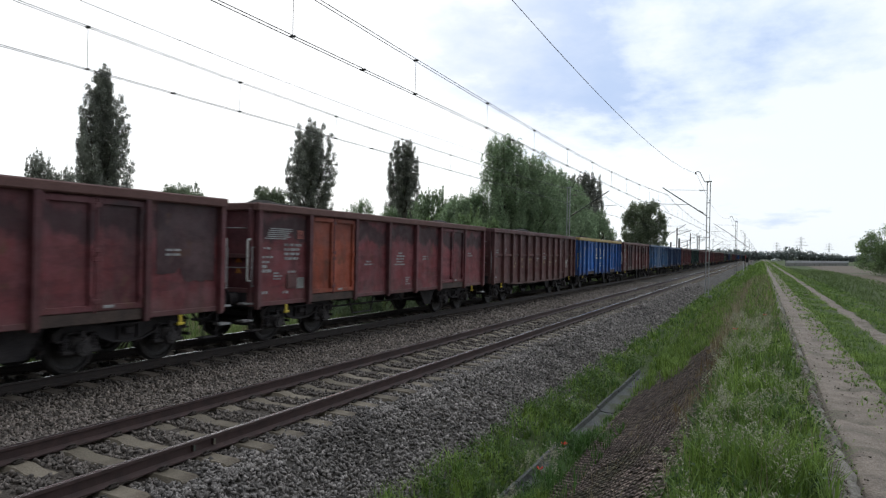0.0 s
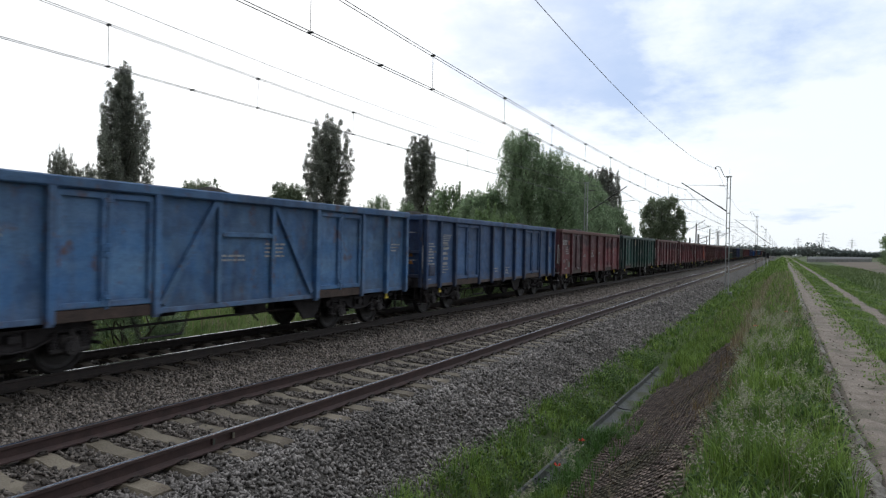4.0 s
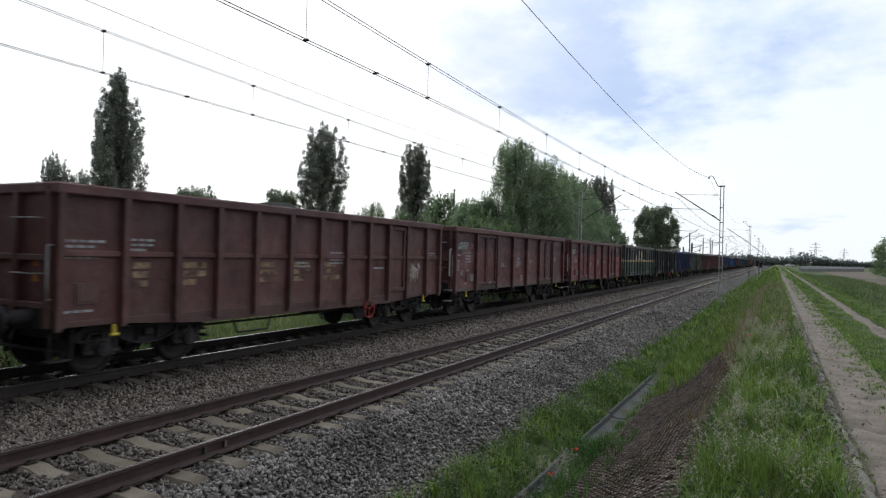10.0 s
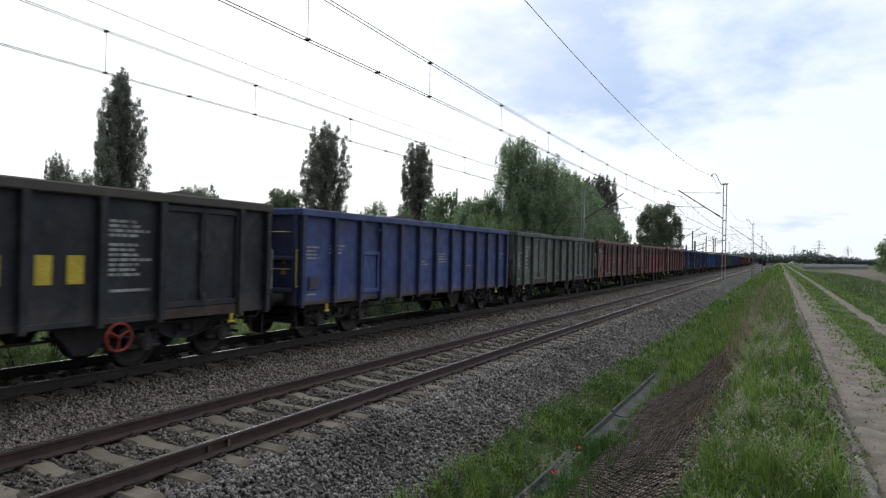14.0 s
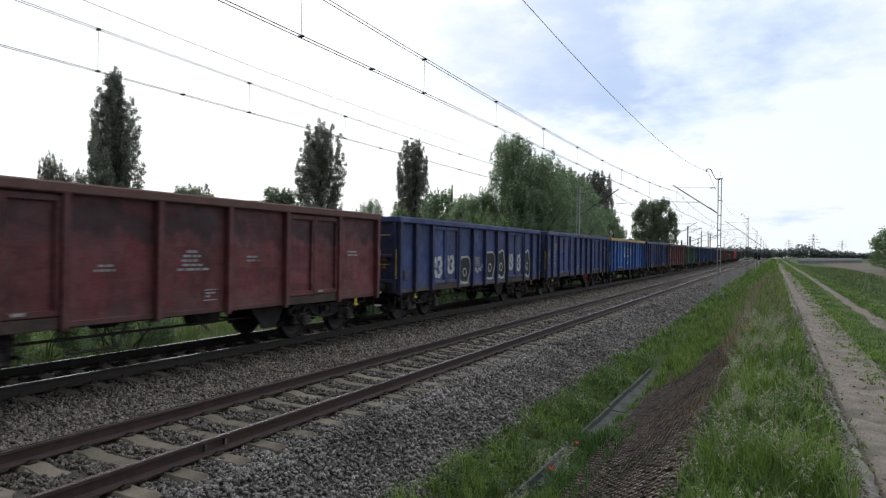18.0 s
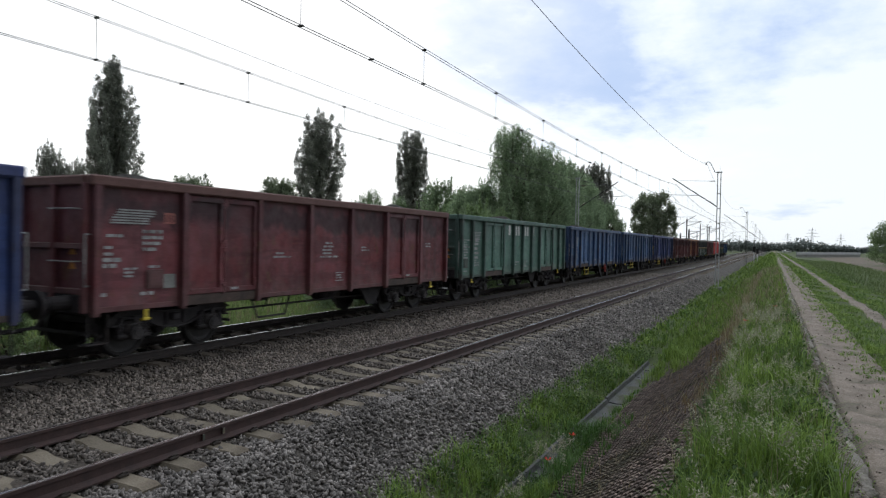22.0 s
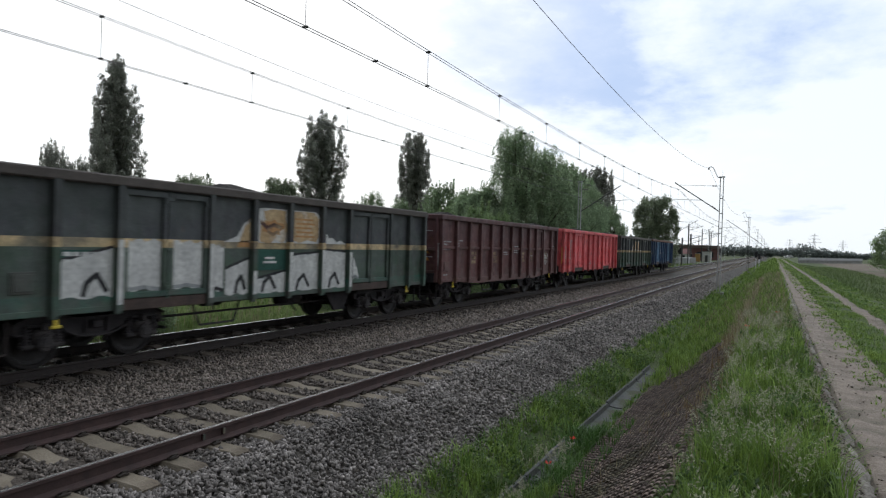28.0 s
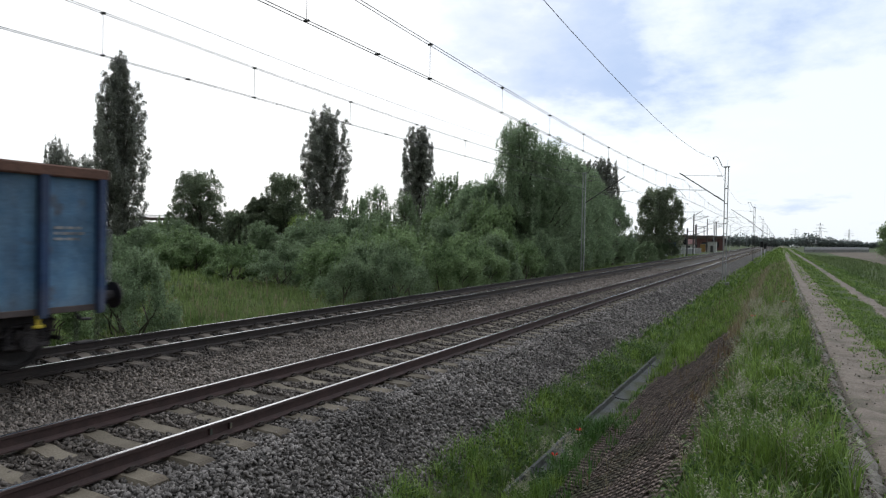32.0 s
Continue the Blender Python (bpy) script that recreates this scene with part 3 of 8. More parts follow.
class Geo:
    """Collects boxes, tubes and prisms into one mesh."""

    def __init__(self):
        self.v, self.f = [], []

    def add(self, vs, fs):
        o = len(self.v)
        self.v += [tuple(p) for p in vs]
        self.f += [tuple(o + i for i in q) for q in fs]
        return self

    def box(self, x0, x1, y0, y1, z0, z1, b=0.0):
        if b <= 0:
            vs = [(x, y, z) for x in (x0, x1) for y in (y0, y1) for z in (z0, z1)]
            return self.add(vs, [(0, 1, 3, 2), (4, 6, 7, 5), (0, 4, 5, 1), (2, 3, 7, 6), (0, 2, 6, 4), (1, 5, 7, 3)])
        c, h = ((x0 + x1) / 2, (y0 + y1) / 2, (z0 + z1) / 2), ((x1 - x0) / 2, (y1 - y0) / 2, (z1 - z0) / 2)
        b = min(b, *(0.95 * v for v in h))
        vs, ix = [], {}
        for sx in (-1, 1):
            for sy in (-1, 1):
                for sz in (-1, 1):
                    for ax in range(3):
                        p = [c[i] + s * (h[i] - (0 if i == ax else b)) for i, s in enumerate((sx, sy, sz))]
                        ix[sx, sy, sz, ax] = len(vs)
                        vs.append(p)
        fs = []
        for ax in range(3):
            u, w = (ax + 1) % 3, (ax + 2) % 3
            for s in (-1, 1):
                q = []
                for a, d in ((-1, -1), (1, -1), (1, 1), (-1, 1)):
                    k = [0, 0, 0]
                    k[ax], k[u], k[w] = s, a, d
                    q.append(ix[(*k, ax)])
                fs.append(tuple(q if s > 0 else q[::-1]))
            for a in (-1, 1):
                for d in (-1, 1):
                    k0, k1 = [0, 0, 0], [0, 0, 0]
                    k0[ax], k1[ax] = -1, 1
                    for k in (k0, k1):
                        k[u], k[w] = a, d
                    q = (ix[(*k0, u)], ix[(*k1, u)], ix[(*k1, w)], ix[(*k0, w)])
                    fs.append(q if a * d < 0 else q[::-1])
        for sx in (-1, 1):
            for sy in (-1, 1):
                for sz in (-1, 1):
                    q = tuple(ix[sx, sy, sz, a] for a in range(3))
                    fs.append(q if sx * sy * sz > 0 else q[::-1])
        return self.add(vs, fs)

    def tube(self, p0, p1, r, n=8, r1=None, cap=True):
        p0, p1 = Vector(p0), Vector(p1)
        r1 = r if r1 is None else r1
        d = (p1 - p0).normalized()
        a = d.orthogonal().normalized()
        c = d.cross(a)
        vs = []
        for p, rr in ((p0, r), (p1, r1)):
            vs += [p + rr * (math.cos(2 * math.pi * i / n) * a + math.sin(2 * math.pi * i / n) * c) for i in range(n)]
        fs = [(i, (i + 1) % n, n + (i + 1) % n, n + i) for i in range(n)]
        if cap:
            fs += [tuple(range(n))[::-1], tuple(range(n, 2 * n))]
        return self.add(vs, fs)

    def path(self, pts, r, n=6):
        """A bent round bar through pts."""
        for a, b in zip(pts, pts[1:]):
            self.tube(a, b, r, n)
        return self

    def prism(self, poly, axis, lo, hi):
        """poly: 2D outline in the two other axes (in cyclic order after axis), pushed from lo to hi along axis."""
        n = len(poly)
        vs = []
        for t in (lo, hi):
            for a, b in poly:
                p = [0, 0, 0]
                p[axis], p[(axis + 1) % 3], p[(axis + 2) % 3] = t, a, b
                vs.append(p)
        fs = [(i, (i + 1) % n, n + (i + 1) % n, n + i) for i in range(n)] + [tuple(range(n))[::-1], tuple(range(n, 2 * n))]
        return self.add(vs, fs)

    def ring(self, c, axis, R_, r, n=20, k=6):
        """A torus round an axis."""
        vs, fs = [], []
        for i in range(n):
            a = 2 * math.pi * i / n
            for j in range(k):
                b = 2 * math.pi * j / k
                q = [0, 0, 0]
                q[axis] = r * math.sin(b)
                q[(axis + 1) % 3], q[(axis + 2) % 3] = (R_ + r * math.cos(b)) * math.cos(a), (R_ + r * math.cos(b)) * math.sin(a)
                vs.append([q[m] + c[m] for m in range(3)])
        for i in range(n):
            for j in range(k):
                fs.append((i * k + j, ((i + 1) % n) * k + j, ((i + 1) % n) * k + (j + 1) % k, i * k + (j + 1) % k))
        return self.add(vs, fs)

    def mesh(self, name, material=None, smooth=False):
        me = bpy.data.meshes.new(name)
        me.from_pydata(self.v, [], self.f)
        me.update()
        if smooth:
            me.polygons.foreach_set("use_smooth", [True] * len(me.polygons))
        if material:
            me.materials.append(material)
        return me


def part(name, data, parent, material=None, label="", at=None):
    """One mesh object under a thing or a part; the material may be the object's own on shared mesh data."""
    me = data.mesh(name) if isinstance(data, Geo) else data
    if not me.materials:
        me.materials.append(material)
    ob = new(name, me)
    if material and me.materials[0] != material:
        ob.material_slots[0].link = "OBJECT"
        ob.material_slots[0].material = material
    ob.parent = parent
    if at:
        ob.location = at
    if label:
        tagged(ob, label=label)
    return ob


def thing(name, label, category, group="", kind="", data=None, at=(0, 0, 0)):
    ob = new(name, data)
    ob.location = at
    return tagged(ob, label, category, group, kind)


# ---- ground, ballast, tracks ----
NEAR_C, FAR_C = -6.49, -11.28
RAIL_GAP = 1.507
RUT0 = 2.24
PROFILE = [(-3000, -1.2), (-60, -1.2), (-24, -1.1), (-17, -0.95), (-15.2, -0.8), (-4.0, -0.82), (-3.6, -0.8), (-3.1, -1.0), (-2.98, -1.09), (-2.68, -1.09), (-2.5, -0.99),
           (-2.1, -0.86), (-1.5, -0.42), (-0.85, 0.12), (-0.5, 0.30), (0.2, 0.44), (0.5, 0.5), (2.7, 0.5), (3.4, 0.38), (6, 0.08), (12, 0.0), (3000, 0.0)]
_px, _pz = np.array([p[0] for p in PROFILE]), np.array([p[1] for p in PROFILE])


def ground_z(x, y):
    """Height of the ground sheet, with gentle unevenness."""
    x, y = np.asarray(x, dtype=float), np.asarray(y, dtype=float)
    bump = 0.05 * np.sin(0.9 * x + 0.31 * y) * np.sin(0.37 * y - 0.8 * x) + 0.03 * np.sin(1.9 * y + 2.3 * x)
    near = np.clip((np.abs(x + 9.2) - 5.4) / 1.0, 0, 1)
    path = 1 - np.clip(1 - np.abs(x - 1.4) / 1.6, 0, 1) * 0.8
    calm = 1 - 0.85 * np.clip((x + 3.5) / 0.3, 0, 1) * np.clip((-0.35 - x) / 0.3, 0, 1) * np.clip((22 - y) / 4, 0, 1)  # graded ditch bank
    return np.interp(x, _px, _pz) + bump * near * path * calm


def grid_mesh(name, xs, ys, fz, material):
    X, Y = np.meshgrid(np.asarray(xs, float), np.asarray(ys, float))
    V = np.stack([X, Y, fz(X, Y)], -1).reshape(-1, 3)
    nx, ny = len(xs), len(ys)
    i = (np.arange(ny - 1)[:, None] * nx + np.arange(nx - 1)[None, :]).ravel()
    return fast_mesh(name, V, np.stack([i, i + 1, i + 1 + nx, i + nx], 1), material, smooth=True)


def build_ground():
    xs = sorted(set([-3000, -1500, -800, -400, -250, -160, -110, -80, -60] + list(np.arange(-50, -15, 2.0)) + [p[0] for p in PROFILE if abs(p[0]) < 20]
                    + list(np.arange(-3.6, 6, 0.3)) + [8, 10, 15, 20, 30, 45, 70, 110, 180, 300, 600, 1200, 3000]))
    ys = [-3000, -1500, -800, -500, -300, -150, -80, -40, -20, -10] + list(np.arange(-6, 45, 0.5)) + list(np.arange(45, 120, 2.5)) + \
         [130, 150, 180, 220, 270, 340, 450, 600, 900, 1500, 3000]
    g = thing("ground", "rough grassy meadow and embankment beside the railway", "ground", kind="structure",
              data=grid_mesh("ground", xs, ys, ground_z, M_GROUND))
    g.data.polygons.foreach_set("use_smooth", [True] * len(g.data.polygons))

    def strip(name, label, xs_, ys_, lift, material, wob=0.0, cat="ground"):
        def fz(X, Y):
            return ground_z(X, Y) + lift

        me = grid_mesh(name, xs_, ys_, fz, material)
        if wob:
            co = np.empty(len(me.vertices) * 3, np.float32)
            me.vertices.foreach_get("co", co)
            co = co.reshape(-1, 3)
            for edge, s in ((min(xs_), 1.0), (max(xs_), -0.7)):
                k = np.abs(co[:, 0] - edge) < 1e-4
                co[k, 0] += wob * (np.sin(co[k, 1] * 1.7 + edge) + 0.6 * np.sin(co[k, 1] * 5.3) + 0.4 * np.sin(co[k, 1] * 11.1))
                co[k, 2] -= lift * 1.5
            me.vertices.foreach_set("co", co.ravel())
            me.update()
        return thing(name, label, cat, kind="structure", data=me)

    yy = list(np.arange(-8, 40, 0.12)) + list(np.arange(40, 120, 1.0)) + [130, 160, 200, 260, 340, 440]
    px = list(np.arange(0.50, 0.86, 0.03)) + list(np.arange(0.88, 1.53, 0.06))
    strip("path", "trodden sandy farm track with a crumbled edge", px, yy, 0.05, M_SAND, 0.04, "path")
    strip("path_rut", "second sandy wheel rut of the farm track", list(np.arange(RUT0, RUT0 + 0.44, 0.07)), yy, 0.02, M_SAND, 0.06, "path")
    rough = np.random.default_rng(3)
    for o in bpy.data.objects:  # trodden unevenness
        if o.name in ("path", "path_rut"):
            co = np.empty(len(o.data.vertices) * 3, np.float32)
            o.data.vertices.foreach_get("co", co)
            co = co.reshape(-1, 3)
            for k in range(14):
                a, ph, fr = rough.uniform(0, math.pi), rough.uniform(0, 6), rough.uniform(2.5, 14)
                co[:, 2] += 0.007 / fr * np.sin(fr * (co[:, 0] * math.cos(a) + co[:, 1] * math.sin(a)) + ph)
            if o.name == "path":  # a narrow runnel inside the kerb
                lx = 0.57 + 0.02 * np.sin(1.3 * co[:, 1]) + 0.012 * np.sin(4.1 * co[:, 1] + 1) + 0.008 * np.sin(9.7 * co[:, 1])
                k = 0.6 + 0.4 * np.sin(2.2 * co[:, 1]) * np.sin(0.7 * co[:, 1] + 2)
                co[:, 2] -= 0.045 * (0.6 + 0.4 * k) * np.exp(-((co[:, 0] - lx - 0.10) / 0.045) ** 2)
                co[:, 2] -= 0.012 * np.exp(-((co[:, 0] - 1.0) / 0.18) ** 2)
            co[:, 2] += rough.normal(0, 0.003, len(co))
            o.data.vertices.foreach_set("co", co.ravel())
            o.data.update()
    strip("bank", "bare brown soil bank of the ditch", [-2.56, -2.42, -2.1, -1.8, -1.5, -1.2, -0.95, -0.68], list(np.arange(-4, 30, 0.25)), 0.025, M_BARE, 0.04, "bank")
    strip("field", "bare brown ploughed field beyond the track", [9, 20, 40, 80, 160, 260], [34, 45, 60, 80, 120, 180, 230], 0.03, M_FIELD, 0.0, "field")
    return g


def bed_z(x, y):
    pts = [(-14.3, -0.95), (-13.0, -0.23), (-9.9, -0.225), (-8.9, -0.295), (-7.8, -0.222), (-4.9, -0.222), (-3.55, -0.86)]
    z = np.interp(x, [p[0] for p in pts], [p[1] for p in pts])
    return z + 0.025 * np.sin(3.1 * x + 1.3 * y) * np.sin(2.7 * y - x)


def build_ballast():
    xs = np.concatenate([np.arange(-14.3, -3.5, 0.25), [-3.5]])
    ys = list(np.arange(-30, 60, 0.4)) + list(np.arange(60, 200, 4.0)) + [240, 300, 400, 600, 900, 1500]
    ys = [-900, -400, -150, -60] + ys
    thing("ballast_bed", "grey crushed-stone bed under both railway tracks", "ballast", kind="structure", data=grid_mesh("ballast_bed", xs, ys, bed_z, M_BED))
    rng = np.random.default_rng(4)
    cube = np.array([[x, y, z] for x in (-1, 1) for y in (-1, 1) for z in (-1, 1)], float)
    faces = np.array([(0, 1, 3, 2), (4, 6, 7, 5), (0, 4, 5, 1), (2, 3, 7, 6), (0, 2, 6, 4), (1, 5, 7, 3)])
    P, S = [], []
    for x0, x1, y0, y1, dens, size in ((-5.9, -3.5, 2, 9, 950, 0.021), (-5.9, -3.5, 9, 16, 640, 0.0235), (-10.5, -5.9, 2, 16, 520, 0.022), (-8.0, -3.6, 16, 28, 250, 0.028),
                                       (-10.5, -8.0, 16, 28, 170, 0.032), (-10.4, -3.7, 28, 60, 85, 0.040), (-13.9, -10.5, 2, 30, 90, 0.032), (-13.5, -3.6, -6, 2, 70, 0.034)):
        n = int((x1 - x0) * (y1 - y0) * dens)
        x, y = rng.uniform(x0, x1, n), rng.uniform(y0, y1, n)
        keep = np.ones(n, bool)
        for c in (NEAR_C, FAR_C):  # rails and the tops of the sleepers stay clear
            for s in (-0.5, 0.5):
                keep &= np.abs(x - c - s * RAIL_GAP) > 0.10
            over = (np.abs(x - c) < 1.3) & (np.abs((y - 4.28 + 0.3) % 0.6 - 0.3) < 0.13)
            keep &= ~(over & (rng.random(n) < 0.97))
        x, y = x[keep], y[keep]
        P.append(np.stack([x, y, bed_z(x, y) + rng.uniform(-0.012, 0.03, len(x))], 1))
        S.append(size * rng.uniform(0.55, 1.45, len(x)))
    P, S = np.concatenate(P), np.concatenate(S)
    n = len(P)
    q = rng.normal(size=(n, 4))
    q /= np.linalg.norm(q, axis=1)[:, None]
    w, a, b, c = q.T
    Rm = np.stack([1 - 2 * (b * b + c * c), 2 * (a * b - c * w), 2 * (a * c + b * w), 2 * (a * b + c * w), 1 - 2 * (a * a + c * c), 2 * (b * c - a * w),
                   2 * (a * c - b * w), 2 * (b * c + a * w), 1 - 2 * (a * a + b * b)], 1).reshape(n, 3, 3)
    taper = 1 - rng.uniform(0.0, 0.7, (n, 1, 1)) * (cube[None, :, :1] > 0) * np.array([0.0, 1.0, 1.0])
    shape = cube[None] * taper * rng.uniform(0.72, 1.15, (n, 8, 3)) * np.stack([S * 1.15, S * rng.uniform(0.5, 1, n), S * rng.uniform(0.35, 0.8, n)], 1)[:, None, :]
    V = np.einsum("nij,nkj->nki", Rm, shape) + P[:, None, :]
    F = faces[None] + (np.arange(n) * 8)[:, None, None]
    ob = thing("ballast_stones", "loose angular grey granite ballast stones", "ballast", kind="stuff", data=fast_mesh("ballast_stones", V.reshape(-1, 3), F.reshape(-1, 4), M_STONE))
    return ob


def rail_profile():
    h = [(0.036, 0.0), (0.036, -0.032), (0.012, -0.045), (0.009, -0.13), (0.03, -0.145), (0.075, -0.158), (0.075, -0.172)]
    return [(x, z) for x, z in h] + [(-x, z) for x, z in h[::-1]]


def build_tracks():
    ys = [-700.0, -100.0] + list(np.arange(-20, 121, 4.0)) + [160.0, 220.0, 300.0, 420.0, 600.0, 900.0, 1500.0]
    pr = rail_profile()
    for c, nm in ((NEAR_C, "near"), (FAR_C, "far")):
        for s in (-0.5, 0.5):
            x = c + s * RAIL_GAP
            g = Geo()
            g.prism([(z, px + x) for px, z in pr], 1, -700.0, 1500.0)
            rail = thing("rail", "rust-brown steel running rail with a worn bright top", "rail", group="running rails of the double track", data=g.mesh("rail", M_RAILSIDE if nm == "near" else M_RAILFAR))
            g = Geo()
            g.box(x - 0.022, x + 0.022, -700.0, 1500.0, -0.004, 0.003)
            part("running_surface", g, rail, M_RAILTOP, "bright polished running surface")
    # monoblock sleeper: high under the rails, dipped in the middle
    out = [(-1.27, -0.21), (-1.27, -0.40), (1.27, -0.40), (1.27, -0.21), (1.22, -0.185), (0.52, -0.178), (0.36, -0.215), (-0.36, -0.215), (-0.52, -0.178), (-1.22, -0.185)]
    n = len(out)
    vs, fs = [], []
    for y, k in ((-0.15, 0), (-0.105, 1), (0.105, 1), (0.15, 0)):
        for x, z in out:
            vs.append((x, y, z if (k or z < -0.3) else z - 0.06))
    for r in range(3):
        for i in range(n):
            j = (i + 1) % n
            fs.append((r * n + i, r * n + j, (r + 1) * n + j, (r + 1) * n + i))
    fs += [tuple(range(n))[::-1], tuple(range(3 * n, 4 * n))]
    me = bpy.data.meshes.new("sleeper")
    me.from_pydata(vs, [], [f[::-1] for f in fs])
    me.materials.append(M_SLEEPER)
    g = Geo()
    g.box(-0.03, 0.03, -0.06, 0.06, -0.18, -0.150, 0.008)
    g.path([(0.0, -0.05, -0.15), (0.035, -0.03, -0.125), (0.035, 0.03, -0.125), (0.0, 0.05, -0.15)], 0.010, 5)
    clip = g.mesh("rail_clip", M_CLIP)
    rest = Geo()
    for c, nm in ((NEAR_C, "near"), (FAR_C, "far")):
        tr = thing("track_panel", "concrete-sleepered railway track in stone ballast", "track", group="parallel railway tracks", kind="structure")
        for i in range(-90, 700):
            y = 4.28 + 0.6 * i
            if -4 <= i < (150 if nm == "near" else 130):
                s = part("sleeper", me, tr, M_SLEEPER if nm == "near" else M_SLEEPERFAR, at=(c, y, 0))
                if i < (46 if nm == "near" else 30):
                    for rx in (-0.5, 0.5):
                        for sx in (-1, 1):
                            k = part("rail_clip", clip, s, at=(rx * RAIL_GAP + sx * 0.10, 0, 0))
                            k.scale = (sx, 1, 1)
            elif y < 420:
                rest.box(c - 1.25, c + 1.25, y - 0.13, y + 0.13, -0.4, -0.185)
    thing("sleepers", "rows of concrete sleepers far along the line", "sleepers", kind="stuff", data=rest.mesh("sleepers", M_SLEEPER))
    # insulated joint marks on the near rail
    x = NEAR_C + RAIL_GAP / 2 + 0.02
    j = thing("rail_joint", "rail web bolts with pale yellow paint marks", "rail joint")
    for y in (5.36, 5.66):
        g = Geo()
        g.box(x - 0.03, x + 0.022, y - 0.018, y + 0.018, -0.115, -0.04, 0.006)
        b = part("bolt", g, j, M_RAILSIDE)
        g = Geo()
        g.box(x + 0.0225, x + 0.026, y - 0.016, y + 0.016, -0.11, -0.045)
        part("mark", g, b, M_OCHREMARK, "pale yellow paint mark")


def build_drain():
    """Shallow concrete channel at the foot of the bank, in short lengths with a raised outer lip."""
    prof = [(-0.25, 0.075), (-0.205, 0.075), (-0.18, 0.0), (-0.05, -0.02), (0.10, -0.015), (0.22, 0.035), (0.26, 0.045), (0.26, -0.05), (0.1, -0.15), (-0.16, -0.15), (-0.25, -0.06)]
    g = Geo()
    g.prism([(z, x) for x, z in prof], 1, -0.492, 0.492)
    seg = g.mesh("channel_piece", M_DRAIN)
    d = thing("drain_channel", "overgrown grey concrete drainage channel in the ditch", "drain", kind="structure")
    rng = random.Random(5)
    for i in range(11):
        y = 8.0 + i
        o = part("channel_piece", seg, d, at=(-2.74 + rng.uniform(-0.012, 0.012), y, -1.035 + rng.uniform(-0.008, 0.008)))
        o.rotation_euler = (0, radians(rng.uniform(-2, 2)), 0)


def build_matting():
    """Erosion mat on the bank: offset rows of small arched scales, each open towards the near end."""
    rng = np.random.default_rng(8)
    V, F = [], []
    y0, y1, pitch, rows = -3.5, 18.5, 0.118, 25
    step = 1.74 / rows
    n = 0
    for r in range(rows):
        s = r / (rows - 1)
        x0 = -2.42 + 1.72 * s
        slope = float(ground_z(x0 + 0.03, 9.0) - ground_z(x0 - 0.03, 9.0)) / 0.06
        for j in range(int((y1 - y0) / pitch)):
            y = y0 + (j + 0.5 * (r % 2)) * pitch + rng.normal(0, 0.004)
            if y > 14.5 + 3.5 * math.sin(3 * s) or rng.random() < 0.02:
                continue
            x = x0 + 0.012 * math.sin(0.9 * y) + rng.normal(0, 0.003)
            z = float(ground_z(x, y)) + 0.030
            h, tail, hw, hl = rng.uniform(0.026, 0.038), rng.uniform(0.0, 0.008), step * 0.46, pitch * rng.uniform(0.40, 0.46)
            for u, front, back in ((-1.0, 0.25, 0.2), (-0.45, 0.9, 0.8), (0.45, 0.95, 0.9), (1.0, 0.3, 0.25)):
                dx = u * hw
                V += [(x + dx, y - hl, z + dx * slope + h * front), (x + dx, y - hl * 0.2, z + dx * slope + h * (0.2 + 0.75 * front)), (x + dx, y + hl, z + dx * slope + tail * back)]
            for k in range(3):
                a = n + 3 * k
                F += [(a, a + 3, a + 4, a + 1), (a + 1, a + 4, a + 5, a + 2)]
            n += 12
    me = fast_mesh("erosion_mat", V, F, M_MATTING)
    thing("erosion_mat", "brown honeycomb erosion-control mat on the ditch bank", "erosion mat", kind="stuff", data=me)


def build_crumbs():
    """Clods and pebbles along the crumbled lip and the trodden sand."""
    rng = np.random.default_rng(17)
    n = 4200
    y = 2.5 + 20 * rng.random(n) ** 1.6
    x = np.where(rng.random(n) < 0.85, 0.57 + rng.normal(0, 0.05, n), rng.uniform(0.6, 1.55, n))
    x = np.where(rng.random(n) < 0.12, rng.uniform(RUT0, RUT0 + 0.42, n), x)
    P = np.stack([x, y, ground_z(x, y) + np.where(x < 1.8, 0.055, 0.025) + 0.045 * np.exp(-((x - 0.57) / 0.04) ** 2)], 1)
    size = 0.012 * rng.uniform(0.4, 1.0, n) ** 2 * (1 + 0.5 * (y > 8)) + 0.003
    oct_ = np.array([(1, 0, 0), (-1, 0, 0), (0, 1, 0), (0, -1, 0), (0, 0, 0.7), (0, 0, -0.7)])
    V = P[:, None, :] + oct_[None] * rng.uniform(0.6, 1.2, (n, 6, 3)) * size[:, None, None]
    tri = np.array([(0, 2, 4), (2, 1, 4), (1, 3, 4), (3, 0, 4), (2, 0, 5), (1, 2, 5), (3, 1, 5), (0, 3, 5)])
    F = tri[None] + (np.arange(n) * 6)[:, None, None]
    thing("path_crumbs", "crumbs of dry sandy soil on the track", "soil", kind="stuff", data=fast_mesh("path_crumbs", V.reshape(-1, 3), F.reshape(-1, 3), M_CRUMB))


